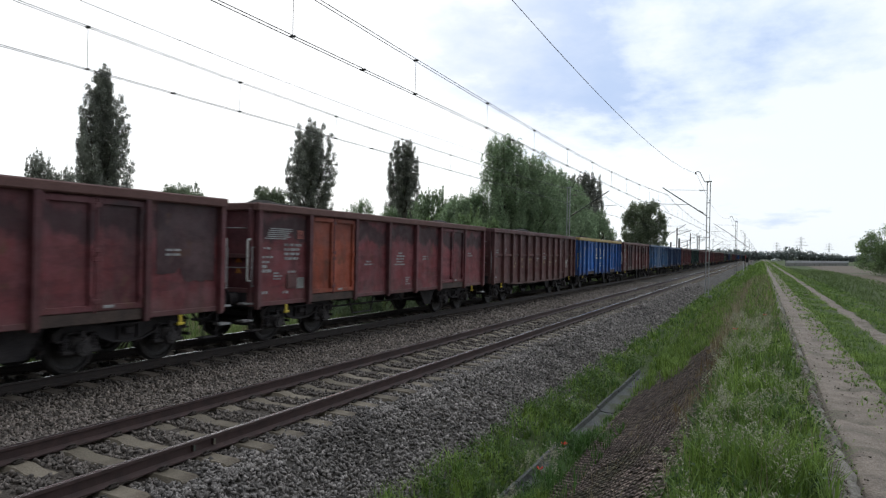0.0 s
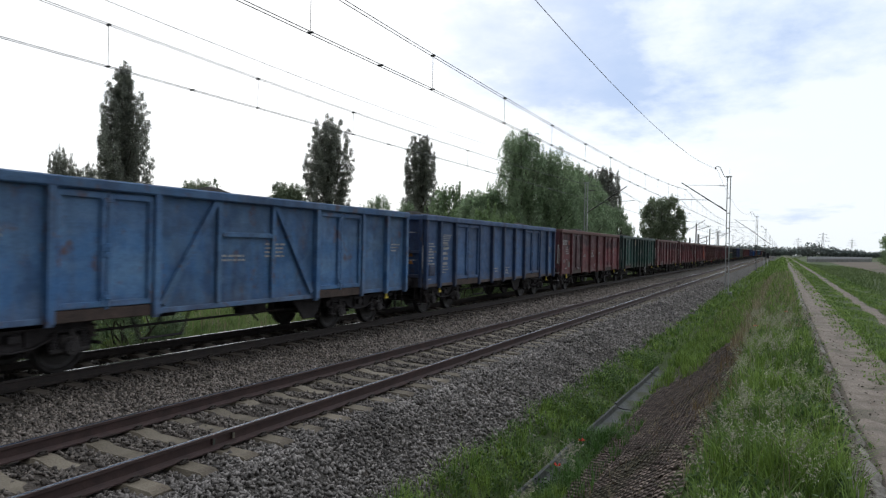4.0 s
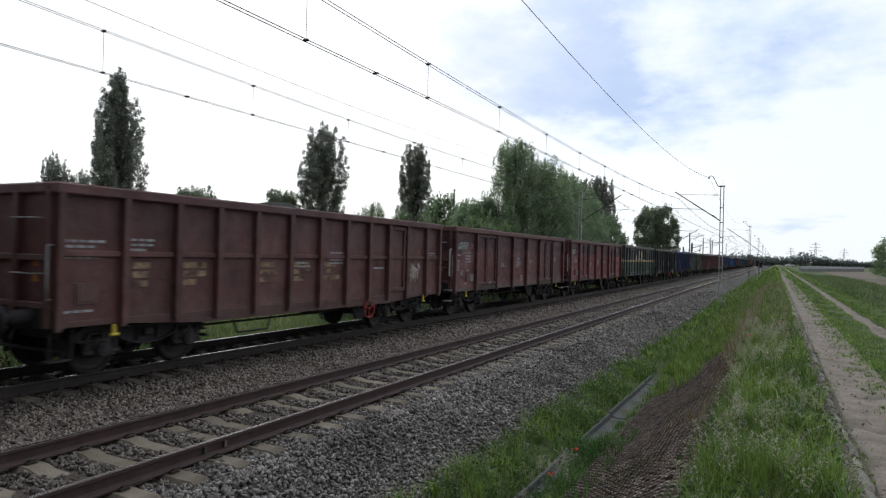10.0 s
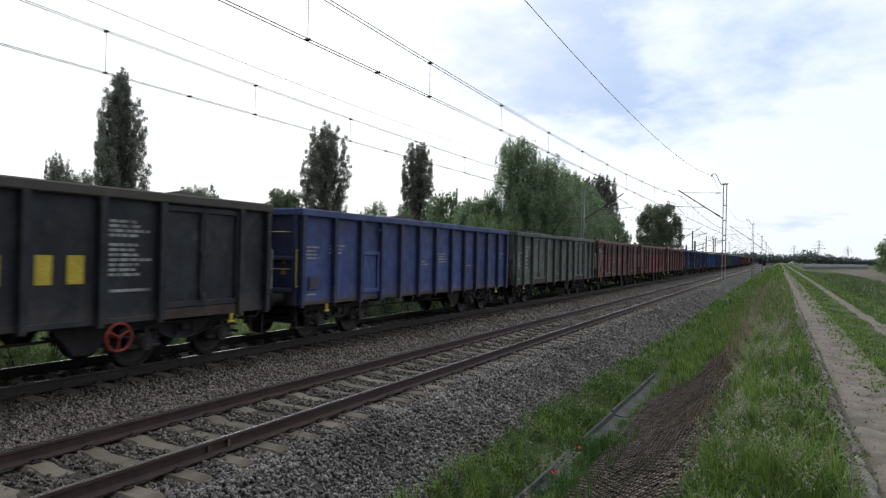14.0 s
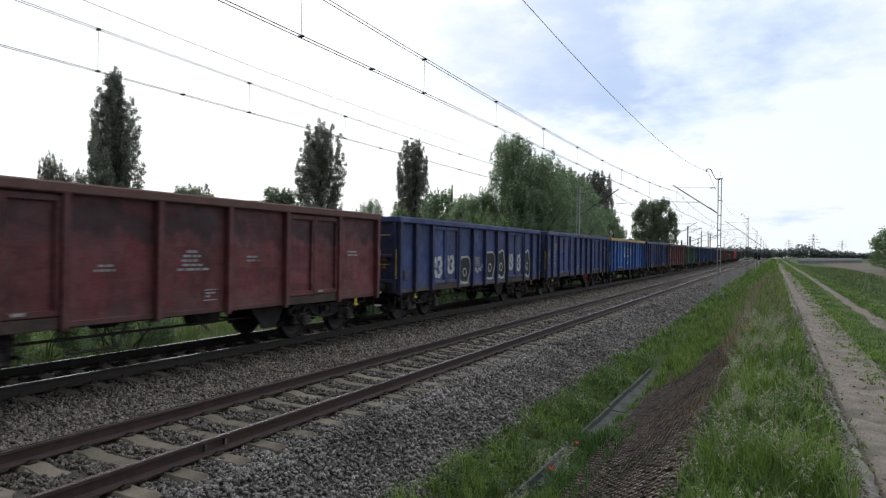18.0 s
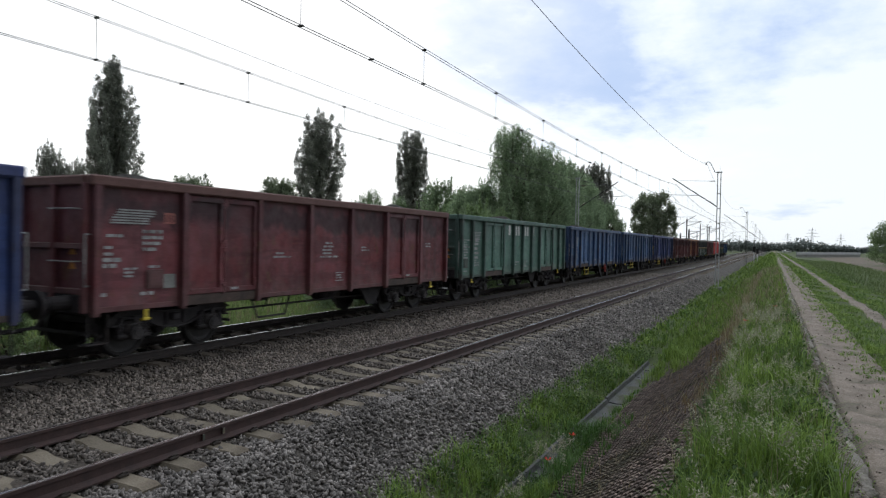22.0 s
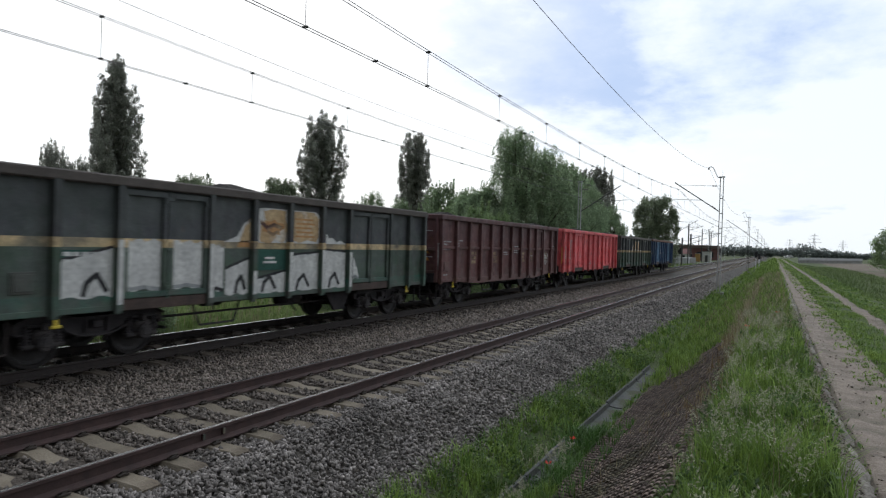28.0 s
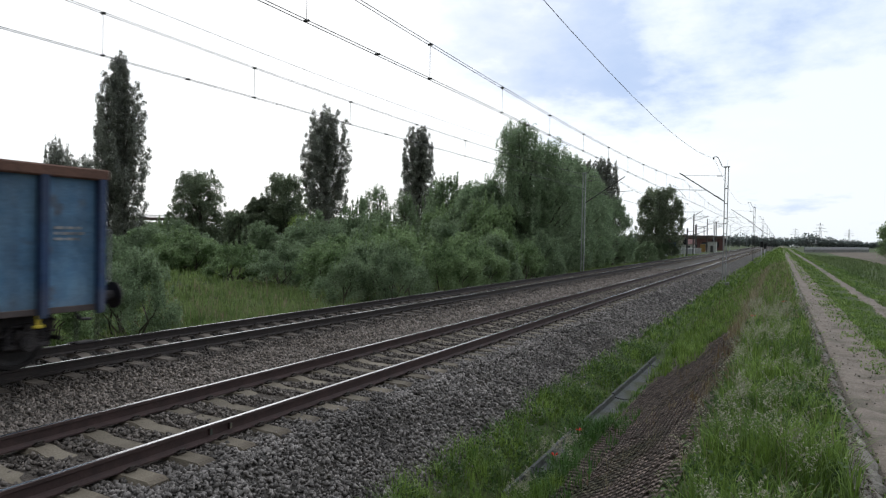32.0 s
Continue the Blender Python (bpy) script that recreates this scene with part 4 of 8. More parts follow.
def build_kerb():
    """Crumbling low edging along the track: rough lengths of pale caked soil and concrete with open joints."""
    rng = np.random.default_rng(44)
    k = thing("kerb", "crumbling pale edging along the sandy farm track", "kerb", kind="structure")
    y = -2.0
    while y < 44:
        ln = float(rng.uniform(0.35, 1.15))
        n = max(4, int(ln / 0.09))
        ins, outs = 0.66 + rng.normal(0, 0.012), 0.49 + rng.normal(0, 0.015)
        V = []
        for i in range(n + 1):
            yy = y + 0.02 + (ln - 0.04) * i / n
            edge = 0.030 if 0 < i < n else 0.0
            a = outs + rng.normal(0, 0.010) + (0.02 - edge)
            b = ins + rng.normal(0, 0.010) - (0.03 - edge)
            z = float(ground_z(0.57, yy)) + 0.075 + rng.normal(0, 0.006)
            V += [(a, yy, z - 0.12), (a + 0.012, yy, z - 0.02), (a + 0.05, yy, z), (b - 0.03, yy, z + rng.normal(0, 0.004)), (b, yy, z - 0.025), (b + 0.008, yy, z - 0.12)]
        F = [(6 * i + j, 6 * i + j + 1, 6 * i + 7 + j, 6 * i + 6 + j) for i in range(n) for j in range(5)]
        F += [tuple(range(5, -1, -1)), tuple(range(6 * n, 6 * n + 6))]
        me = bpy.data.meshes.new("edging_piece")
        me.from_pydata(V, [], [f[::-1] for f in F])
        part("edging_piece", me, k, M_EDGING)
        y += ln


build_ground()
build_kerb()
build_crumbs()
build_ballast()
build_tracks()
build_drain()
build_matting()


# ---- the train ----
PITCH, HALF = 14.04, 6.45          # length over buffers, half the body
SIDE, TOP, SILL = 1.36, 3.17, 0.86  # side sheet, rim height, underside
LAYOUT = {
    # kind: rib places from the leading end, pairs of door leaves
    "two_door": ([0.06, 1.85, 3.85, 5.6, 7.3, 9.05, 11.05, 12.84], [(1.92, 3.78), (9.12, 10.98)]),
    "ribbed": ([0.06, 1.0, 2.1, 4.1, 5.3, 6.45, 7.65, 8.8, 10.8, 11.9, 12.84], [(2.17, 4.03), (8.87, 10.73)]),
    "ribbed_wide": ([0.06, 1.1, 3.15, 4.4, 5.72, 6.66, 7.7, 8.95, 10.12, 12.05, 12.84], [(1.17, 3.08), (10.19, 11.98)]),
    "six_panel": ([0.06, 1.05, 3.1, 4.15, 5.3, 6.3, 7.35, 8.4, 9.6, 11.5, 12.84], [(1.12, 3.03), (9.67, 11.43)]),
    "banded": ([0.06, 1.2, 2.3, 3.3, 4.35, 5.45, 6.55, 7.65, 8.7, 9.7, 10.72, 11.95, 12.84], []),
    "plain": ([0.06, 1.3, 2.45, 3.45, 4.5, 5.6, 6.7, 7.85, 8.85, 9.85, 10.9, 11.95, 12.84], []),
    "braced": ([0.06, 1.1, 2.3, 4.2, 8.7, 10.6, 11.8, 12.84], [(2.37, 4.13), (8.77, 10.53)]),
}
_m = {}


def shared(key, make):
    if key not in _m:
        _m[key] = make()
    return _m[key]


def side_sheet(s):
    g = Geo()
    g.box(min(s * SIDE, s * (SIDE - 0.025)), max(s * SIDE, s * (SIDE - 0.025)), -HALF, HALF, 0.97, TOP - 0.11)
    return g.mesh("side_wall")


def panel_mesh(a, b, seed):
    """One steel sheet between two ribs, pressed in and dented by use."""
    rng = np.random.default_rng(seed)
    ny, nz = 12, 12
    y, z = np.meshgrid(np.linspace(a, b, ny + 1) - HALF, np.linspace(0.97, TOP - 0.11, nz + 1))
    u, v = (y + HALF - a) / (b - a), (z - 0.97) / (TOP - 1.08)
    edge = np.clip(6 * u * (1 - u), 0, 1) * np.clip(8 * v * (1 - v), 0, 1)
    deep = 0.010 * (1 + 0.5 * np.sin(3.1 * u + rng.uniform(0, 6)))
    for k in range(4):
        cu, cv, r = rng.uniform(0.1, 0.9), rng.uniform(0.1, 0.9), rng.uniform(0.10, 0.26)
        deep = deep + rng.uniform(-0.006, 0.014) * np.exp(-((u - cu) ** 2 + (v - cv) ** 2) / r ** 2)
    x = SIDE - np.clip(deep, 0.001, 0.03) * edge
    front = np.stack([x, y, z], -1).reshape(-1, 3)
    n = len(front)
    i = (np.arange(nz)[:, None] * (ny + 1) + np.arange(ny)[None, :]).ravel()
    F = np.stack([i, i + 1, i + ny + 2, i + ny + 1], 1)
    back = front.copy()
    back[:, 0] = SIDE - 0.045
    return fast_mesh("side_panel", np.concatenate([front, back]), np.concatenate([F, F[:, ::-1] + n]), smooth=True)


def sill_mesh(s, deep):
    g = Geo()
    x0, x1 = sorted((s * (SIDE - 0.05), s * (SIDE + 0.012)))
    g.box(x0, x1, -HALF, HALF, SILL + 0.03, 0.99, 0.01)
    if deep:  # fish-bellied sill between the bogies
        g.prism([(-5.4, SILL + 0.04), (5.4, SILL + 0.04), (3.3, SILL - 0.10), (-3.3, SILL - 0.10)][::-1], 0, x0 + 0.004, x1 - 0.004)
    return g.mesh("solebar")


def rib_mesh(s, corner):
    g = Geo()
    w = 0.06 if corner else 0.065
    o = SIDE + 0.115
    for y0, y1, z0, z1, d in ((-w, w, SILL, TOP - 0.1, 0.0),):
        poly = [(s * SIDE, -w - 0.006), (s * o, -w + 0.004), (s * o, w - 0.004), (s * SIDE, w + 0.006)]
        g.prism(poly if s > 0 else poly[::-1], 2, z0 + 0.03, z1)
    x0, x1 = sorted((s * (SIDE + 0.002), s * (o - 0.02)))
    g.box(x0, x1, -w + 0.004, w - 0.004, SILL - 0.02, SILL + 0.12, 0.01)
    return g.mesh("rib")


def leaf_mesh(s, w, ztop):
    """Door leaf: frame with a sunk panel and hinges."""
    g = Geo()
    a, b, c = SIDE + 0.004, SIDE + 0.065, SIDE + 0.012

    def bx(u0, u1, y0, y1, z0, z1, bev=0.008):
        x0, x1 = sorted((s * u0, s * u1))
        g.box(x0, x1, y0, y1, z0, z1, bev)

    z0, z1, f = 1.09, ztop, 0.10
    bx(a, c, -w / 2 + f, w / 2 - f, z0 + f, z1 - f, 0)
    bx(a, b, -w / 2, -w / 2 + f, z0, z1)
    bx(a, b, w / 2 - f, w / 2, z0, z1)
    bx(a, b, -w / 2 + f, w / 2 - f, z1 - f, z1)
    bx(a, b, -w / 2 + f, w / 2 - f, z0, z0 + f)
    for zz in (1.3, 2.05, 2.8):
        bx(b - 0.004, b + 0.02, w / 2 - 0.09, w / 2 - 0.01, zz - 0.05, zz + 0.05, 0.006)
    return g.mesh("door_leaf")


def door_sill_mesh(s, wd):
    g = Geo()
    x0, x1 = sorted((s * (SIDE + 0.004), s * (SIDE + 0.05)))
    g.box(x0, x1, -wd / 2, wd / 2, SILL + 0.02, 1.08, 0.012)
    return g.mesh("door_sill")


def bar_mesh(s):
    g = Geo()
    o = SIDE + 0.06
    g.tube((s * o, 0, 1.05), (s * o, 0, TOP - 0.14), 0.022, 6)
    for z in (1.25, 1.95, 2.1, 2.85):
        x0, x1 = sorted((s * (o - 0.03), s * (o + 0.03)))
        g.box(x0, x1, -0.06, 0.06, z - 0.04, z + 0.04, 0.008)
    return g.mesh("locking_bar")


def rim_mesh():
    g = Geo()
    a, z0, z1 = SIDE + 0.12, TOP - 0.17, TOP + 0.01
    for s in (-1, 1):
        x0, x1 = sorted((s * (SIDE - 0.06), s * a))
        g.box(x0, x1, -HALF - 0.06, HALF + 0.06, z0, z1, 0.025)
        y0, y1 = sorted((s * (HALF - 0.05), s * (HALF + 0.08)))
        g.box(-SIDE + 0.06, SIDE - 0.06, y0, y1, z0 + 0.004, z1 - 0.004, 0.025)
    return g.mesh("top_rim")


def end_mesh(s):
    g = Geo()
    y0, y1 = sorted((s * HALF, s * (HALF - 0.03)))
    g.box(-SIDE + 0.03, SIDE - 0.03, y0, y1, 0.95, TOP - 0.12)
    return g.mesh("end_wall")


def end_post_mesh(s):
    g = Geo()
    a, b = sorted((s * HALF, s * (HALF + 0.09)))
    g.box(-0.055, 0.055, a, b, 0.9, TOP - 0.12, 0.012)
    return g.mesh("end_post")


def end_beam_mesh(s):
    g = Geo()
    a, b = sorted((s * HALF, s * (HALF + 0.07)))
    g.box(-1.22, 1.22, a, b, -0.05, 0.05, 0.012)
    return g.mesh("end_beam")


def headstock_mesh(s):
    g = Geo()
    a, b = sorted((s * (HALF - 0.12), s * (HALF + 0.06)))
    g.box(-1.33, 1.33, a, b, 0.88, 1.2, 0.015)
    return g.mesh("headstock")


def frame_mesh():
    g = Geo()
    g.box(-1.3, 1.3, -HALF + 0.05, HALF - 0.05, 1.06, 1.14)
    g.box(-0.28, -0.16, -HALF + 0.1, HALF - 0.1, 0.80, 1.06, 0.01)
    g.box(0.16, 0.28, -HALF + 0.1, HALF - 0.1, 0.80, 1.06, 0.01)
    for y in (-5.5, -3.2, -1.8, -0.6, 0.6, 1.8, 3.2, 5.5):
        g.box(-1.28, 1.28, y - 0.05, y + 0.05, 0.9, 1.06)
    return g.mesh("underframe", M_BOGIE)


def rigging_mesh():
    g = Geo()
    for x in (0.75, -0.75):
        g.tube((x, -3.3, 0.62), (x, 3.3, 0.62), 0.025, 6)
        g.tube((x, -1.6, 0.62), (x, -1.6, 0.95), 0.02, 6)
        g.tube((x, 1.5, 0.62), (x, 1.5, 0.95), 0.02, 6)
    g.path([(1.2, -2.6, 0.92), (1.22, -2.4, 0.45), (1.22, -1.5, 0.45), (1.2, -1.3, 0.92)], 0.022, 6)
    g.path([(1.1, 0.2, 0.9), (1.15, 0.6, 0.5)], 0.02, 6)
    return g.mesh("brake_rigging", M_BOGIE)


def cyl_mesh(name, y, x, z, r, ln):
    g = Geo()
    g.tube((x, y - ln / 2, z), (x, y + ln / 2, z), r, 14)
    g.tube((x, y - ln / 2 - 0.04, z), (x, y + ln / 2 + 0.04, z), r * 0.6, 12)
    return g.mesh(name, M_BOGIE, True)


def triangle_mesh():
    """Brake hanger plates by the inner axle, a dark wedge under the frame."""
    g = Geo()
    for x in (0.0,):
        g.prism([(1.9, 0.9), (3.1, 0.9), (2.75, 0.36), (2.35, 0.36)][::-1], 0, x, x + 0.06)
    return g.mesh("brake_hanger", M_BOGIE)


def bogie_frame_mesh(s):
    """Welded side frame: arched over the axle boxes, bellied between them, with proud flanges."""
    g = Geo()
    x0, x1 = sorted((s * 0.96, s * 1.05))
    low = [(-1.36, 0.60), (-1.24, 0.60), (-1.18, 0.72), (-0.66, 0.72), (-0.56, 0.60), (-0.3, 0.50), (0.0, 0.47), (0.3, 0.50), (0.56, 0.60), (0.66, 0.72), (1.18, 0.72), (1.24, 0.60), (1.36, 0.60)]
    top = [(1.36, 0.76), (1.16, 0.86), (0.66, 0.86), (0.4, 0.79), (-0.4, 0.79), (-0.66, 0.86), (-1.16, 0.86), (-1.36, 0.76)]
    g.prism(low + top, 0, x0, x1)
    x0, x1 = sorted((s * 0.93, s * 1.12))
    for run in (low, top):
        for (a, b), (c, d) in zip(run, run[1:]):
            g.prism([(a, b - 0.014), (c, d - 0.014), (c, d + 0.014), (a, b + 0.014)], 0, x0, x1)
    for y in (-0.2, 0.2):  # web stiffeners
        g.box(*sorted((s * 1.05, s * 1.11)), y - 0.012, y + 0.012, 0.53, 0.78)
    g.box(*sorted((s * 1.04, s * 1.15)), -0.10, 0.10, 0.60, 0.74, 0.02)
    return g.mesh("side_frame", M_BOGIE)


def spring_mesh(s, y):
    """A nest of coil springs between the axle box wing and the frame."""
    g = Geo()
    for i in range(5):
        g.tube((s * 1.03, y, 0.435 + 0.052 * i), (s * 1.03, y, 0.467 + 0.052 * i), 0.082, 9, 0.078)
    g.tube((s * 1.03, y, 0.42), (s * 1.03, y, 0.71), 0.055, 8)
    return g.mesh("coil_spring", M_BOGIE)


def brake_beam_mesh(d):
    """Brake beam with a block and a hanger at each wheel, on one side of the axle."""
    g = Geo()
    for x in (-0.77, 0.77):
        g.box(x - 0.045, x + 0.045, *sorted((d * 0.475, d * 0.56)), 0.30, 0.62, 0.02)
        g.box(x - 0.02, x + 0.02, *sorted((d * 0.54, d * 0.60)), 0.40, 0.86, 0.01)
    g.tube((-0.98, d * 0.6, 0.44), (0.98, d * 0.6, 0.44), 0.035, 6)
    return g.mesh("brake_beam", M_BOGIE)


def axlebox_mesh(s):
    """Cast axle box with spring wings and a round bolted cover."""
    g = Geo()
    g.box(*sorted((s * 0.95, s * 1.13)), -0.17, 0.17, 0.33, 0.66, 0.05)
    g.box(*sorted((s * 0.94, s * 1.12)), -0.34, 0.34, 0.36, 0.43, 0.02)
    g.tube((s * 1.12, 0, 0.46), (s * 1.19, 0, 0.46), 0.15, 14, 0.135)
    g.tube((s * 1.19, 0, 0.46), (s * 1.21, 0, 0.46), 0.09, 12, 0.08)
    for i in range(6):
        a = math.pi * (i + 0.5) / 3
        g.tube((s * 1.185, 0.115 * math.cos(a), 0.46 + 0.115 * math.sin(a)), (s * 1.203, 0.115 * math.cos(a), 0.46 + 0.115 * math.sin(a)), 0.018, 5)
    g.box(*sorted((s * 1.10, s * 1.15)), -0.05, 0.05, 0.64, 0.76, 0.01)
    return g.mesh("axle_box", M_AXLEBOX)


def bolster_mesh():
    g = Geo()
    g.box(-1.05, 1.05, -0.22, 0.22, 0.55, 0.80, 0.03)
    g.box(-0.95, 0.95, -1.25, -1.15, 0.58, 0.72, 0.02)
    g.box(-0.95, 0.95, 1.15, 1.25, 0.58, 0.72, 0.02)
    return g.mesh("bogie", M_BOGIE)


def lathe(profile, n):
    """A closed ring of (x, radius) turned round the x axis."""
    g = Geo()
    k = len(profile)
    vs = [(x, r * math.cos(2 * math.pi * i / n), r * math.sin(2 * math.pi * i / n)) for i in range(n) for x, r in profile]
    fs = [(i * k + j, i * k + (j + 1) % k, ((i + 1) % n) * k + (j + 1) % k, ((i + 1) % n) * k + j) for i in range(n) for j in range(k)]
    return g.add(vs, fs)


def wheel_mesh(s):
    pr = [(0.685, 0.40), (0.685, 0.478), (0.70, 0.487), (0.715, 0.478), (0.722, 0.462), (0.818, 0.456), (0.822, 0.40), (0.79, 0.385), (0.765, 0.33), (0.765, 0.20),
          (0.785, 0.14), (0.84, 0.125), (0.84, 0.085), (0.69, 0.085), (0.69, 0.14), (0.735, 0.20), (0.735, 0.33)]
    return lathe([(s * x, r) for x, r in pr], 28).mesh("wheel", M_WHEEL)


def axle_mesh():
    g = Geo()
    g.tube((-1.0, 0, 0), (1.0, 0, 0), 0.082, 12)
    return g.mesh("axle", M_WHEEL)


def buffer_mesh(s):
    g = Geo()
    g.tube((0, 0, 0), (0, s * 0.34, 0), 0.13, 12, 0.11)
    g.tube((0, s * 0.34, 0), (0, s * 0.50, 0), 0.085, 12)
    return g.mesh("buffer", M_BOGIE)


def buffer_head_mesh(s):
    g = Geo()
    g.tube((0, s * 0.50, 0), (0, s * 0.535, 0), 0.235, 18, 0.225)
    return g.mesh("buffer_head", M_BOGIE)


def coupling_mesh(s):
    g = Geo()
    g.box(-0.05, 0.05, *sorted((s * (HALF + 0.02), s * (HALF + 0.42))), 0.98, 1.12, 0.02)
    g.tube((0, s * (HALF + 0.40), 1.08), (0, s * (HALF + 0.40), 1.2), 0.035, 8)
    g.path([(-0.06, s * (HALF + 0.38), 1.0), (-0.05, s * (HALF + 0.45), 0.75), (0.05, s * (HALF + 0.45), 0.75), (0.06, s * (HALF + 0.38), 1.0)], 0.025, 6)
    return g.mesh("coupling", M_BOGIE)


def hose_mesh(s):
    g = Geo()
    g.path([(0.35, s * (HALF + 0.02), 0.95), (0.38, s * (HALF + 0.3), 0.62), (0.3, s * (HALF + 0.55), 0.6)], 0.028, 6)
    return g.mesh("brake_hose", M_BOGIE)


def step_mesh(sx, s):
    g = Geo()
    x = sx * 1.28
    g.path([(x, s * (HALF - 0.02), 0.9), (x, s * (HALF - 0.02), 0.36), (x, s * (HALF - 0.38), 0.36), (x, s * (HALF - 0.38), 0.9)], 0.018, 6)
    x0, x1 = sorted((x, x - sx * 0.2))
    g.box(x0, x1, *sorted((s * (HALF - 0.01), s * (HALF - 0.39))), 0.345, 0.37)
    return g.mesh("footstep")


def rail_bar_mesh(s, z0, z1):
    g = Geo()
    y = s * (HALF + 0.12)
    g.path([(SIDE - 0.02, s * HALF, z1), (SIDE + 0.03, y, z1), (SIDE + 0.03, y, z0), (SIDE - 0.02, s * HALF, z0)], 0.014, 6)
    return g.mesh("handrail")


def end_bar_mesh(s):
    g = Geo()
    y = s * (HALF + 0.16)
    g.path([(0.5, s * HALF, 0), (0.5, y, 0), (1.1, y, 0), (1.1, s * HALF, 0)], 0.012, 5)
    return g.mesh("end_grab_rail")


def loop_mesh(s):
    """Bent tube standing off the corner."""
    y0, y1 = s * (HALF + 0.01), s * (HALF + 0.17)
    return Geo().path([(1.31, y0, 1.45), (1.31, y1, 1.48), (1.31, y1, 2.36), (1.31, y0, 2.40)], 0.023, 6).mesh("corner_grab_loop")


def plate_mesh(s):
    y0, y1 = sorted((s * (HALF + 0.01), s * (HALF + 0.30)))
    return Geo().box(1.14, 1.36, y0, y1, -0.02, 0.02, 0.006).mesh("step_plate")


def hook_mesh():
    g = Geo()
    g.box(-0.02, 0.02, -0.035, 0.035, -0.06, 0.09, 0.008)
    g.box(-0.015, 0.035, -0.08, 0.08, -0.105, -0.055, 0.01)
    return g.mesh("tow_hook", M_YELLOW)


def handwheel_mesh():
    g = Geo()
    g.ring((0, 0, 0), 0, 0.235, 0.024, 22, 6)
    for k in range(3):
        a = 2 * math.pi * k / 3 + 0.5
        g.tube((0, 0, 0), (0, 0.235 * math.cos(a), 0.235 * math.sin(a)), 0.018, 6)
    g.tube((-0.25, 0, 0), (0.03, 0, 0), 0.03, 8)
    return g.mesh("brake_wheel")


def warning_mesh():
    """A small triangle on the leading end wall."""
    g = Geo()
    g.prism([(0.0, -0.09), (0.0, 0.09), (0.15, 0.0)], 1, -HALF - 0.006, -HALF - 0.001)
    return g.mesh("warning_mark")


def side_step_mesh():
    """Ladder-like step of flat bar below the solebar."""
    g = Geo()
    x = SIDE - 0.02
    for y in (-0.42, 0.42):
        g.box(x - 0.012, x + 0.012, y - 0.03, y + 0.03, 0.40, 0.94, 0.004)
    for z in (0.42, 0.68):
        g.box(x - 0.10, x + 0.01, -0.39, 0.39, z - 0.018, z + 0.018, 0.005)
    return g.mesh("side_step")


def hatch_mesh():
    g = Geo()
    g.box(SIDE + 0.001, SIDE + 0.02, -0.19, 0.19, -0.17, 0.17, 0.006)
    g.box(SIDE + 0.02, SIDE + 0.032, -0.15, 0.15, -0.13, 0.13, 0.004)
    return g.mesh("card_holder")


def load_mesh(seed):
    rng = np.random.default_rng(seed)
    ph = rng.uniform(0, 6, 5)

    def fz(X, Y):
        z = TOP - 0.02 + 0.12 * np.sin(Y * 0.75 + ph[0]) + 0.10 * np.sin(Y * 1.9 + ph[1]) + 0.05 * np.sin(X * 3 + Y * 3.1 + ph[2])
        z = z + rng.normal(0, 0.02, X.shape)
        return z - 0.30 * (np.abs(X) / 1.3) ** 2 - 0.5 * np.clip((np.abs(Y) - 5.6) / 0.8, 0, 1)

    return grid_mesh("coal_load", np.linspace(-1.33, 1.33, 13), np.linspace(-6.41, 6.41, 70), fz, M_COAL)


def lettering(spec, proud):
    """Unreadable stencils as plain bars: rows of (from the leading end, height, width, bar height)."""
    g = Geo()
    for u, z, w, h in spec:
        g.box(SIDE + 0.001, SIDE + proud, u - HALF, u - HALF + w, z, z + h)
    return g


def stencil_block(u, z, w, rows, rng, h=0.042, gap=0.045):
    out = []
    for r in range(rows):
        x = 0.0
        ww = w * rng.uniform(0.55, 1.0)
        while x < ww - 0.05:
            k = rng.uniform(0.05, 0.20)
            out.append((u + x, z - r * (h + gap), min(k, ww - x), h))
            x += k + rng.uniform(0.02, 0.05)
    return out


def stroke(g, pts, w, x0, x1):
    """A painted band of width w along pts (from the leading end, height), on the side."""
    for (a, b), (c, d) in zip(pts, pts[1:]):
        l = math.hypot(c - a, d - b) or 1
        nx, nz = -(d - b) / l * w / 2, (c - a) / l * w / 2
        ex, ez = (c - a) / l * w * 0.2, (d - b) / l * w * 0.2
        poly = [(a - ex + nx - HALF, b - ez + nz), (a - ex - nx - HALF, b - ez - nz), (c + ex - nx - HALF, d + ez - nz), (c + ex + nx - HALF, d + ez + nz)]
        g.prism(poly, 0, x0, x1)


def blob(g, u, z, ru, rz, rng, x0, x1, n=14):
    poly = []
    for i in range(n):
        a = 2 * math.pi * i / n
        k = 1 + rng.uniform(-0.28, 0.28)
        poly.append((u - HALF + ru * k * math.cos(a), z + rz * k * math.sin(a)))
    g.prism(poly, 0, x0, x1)


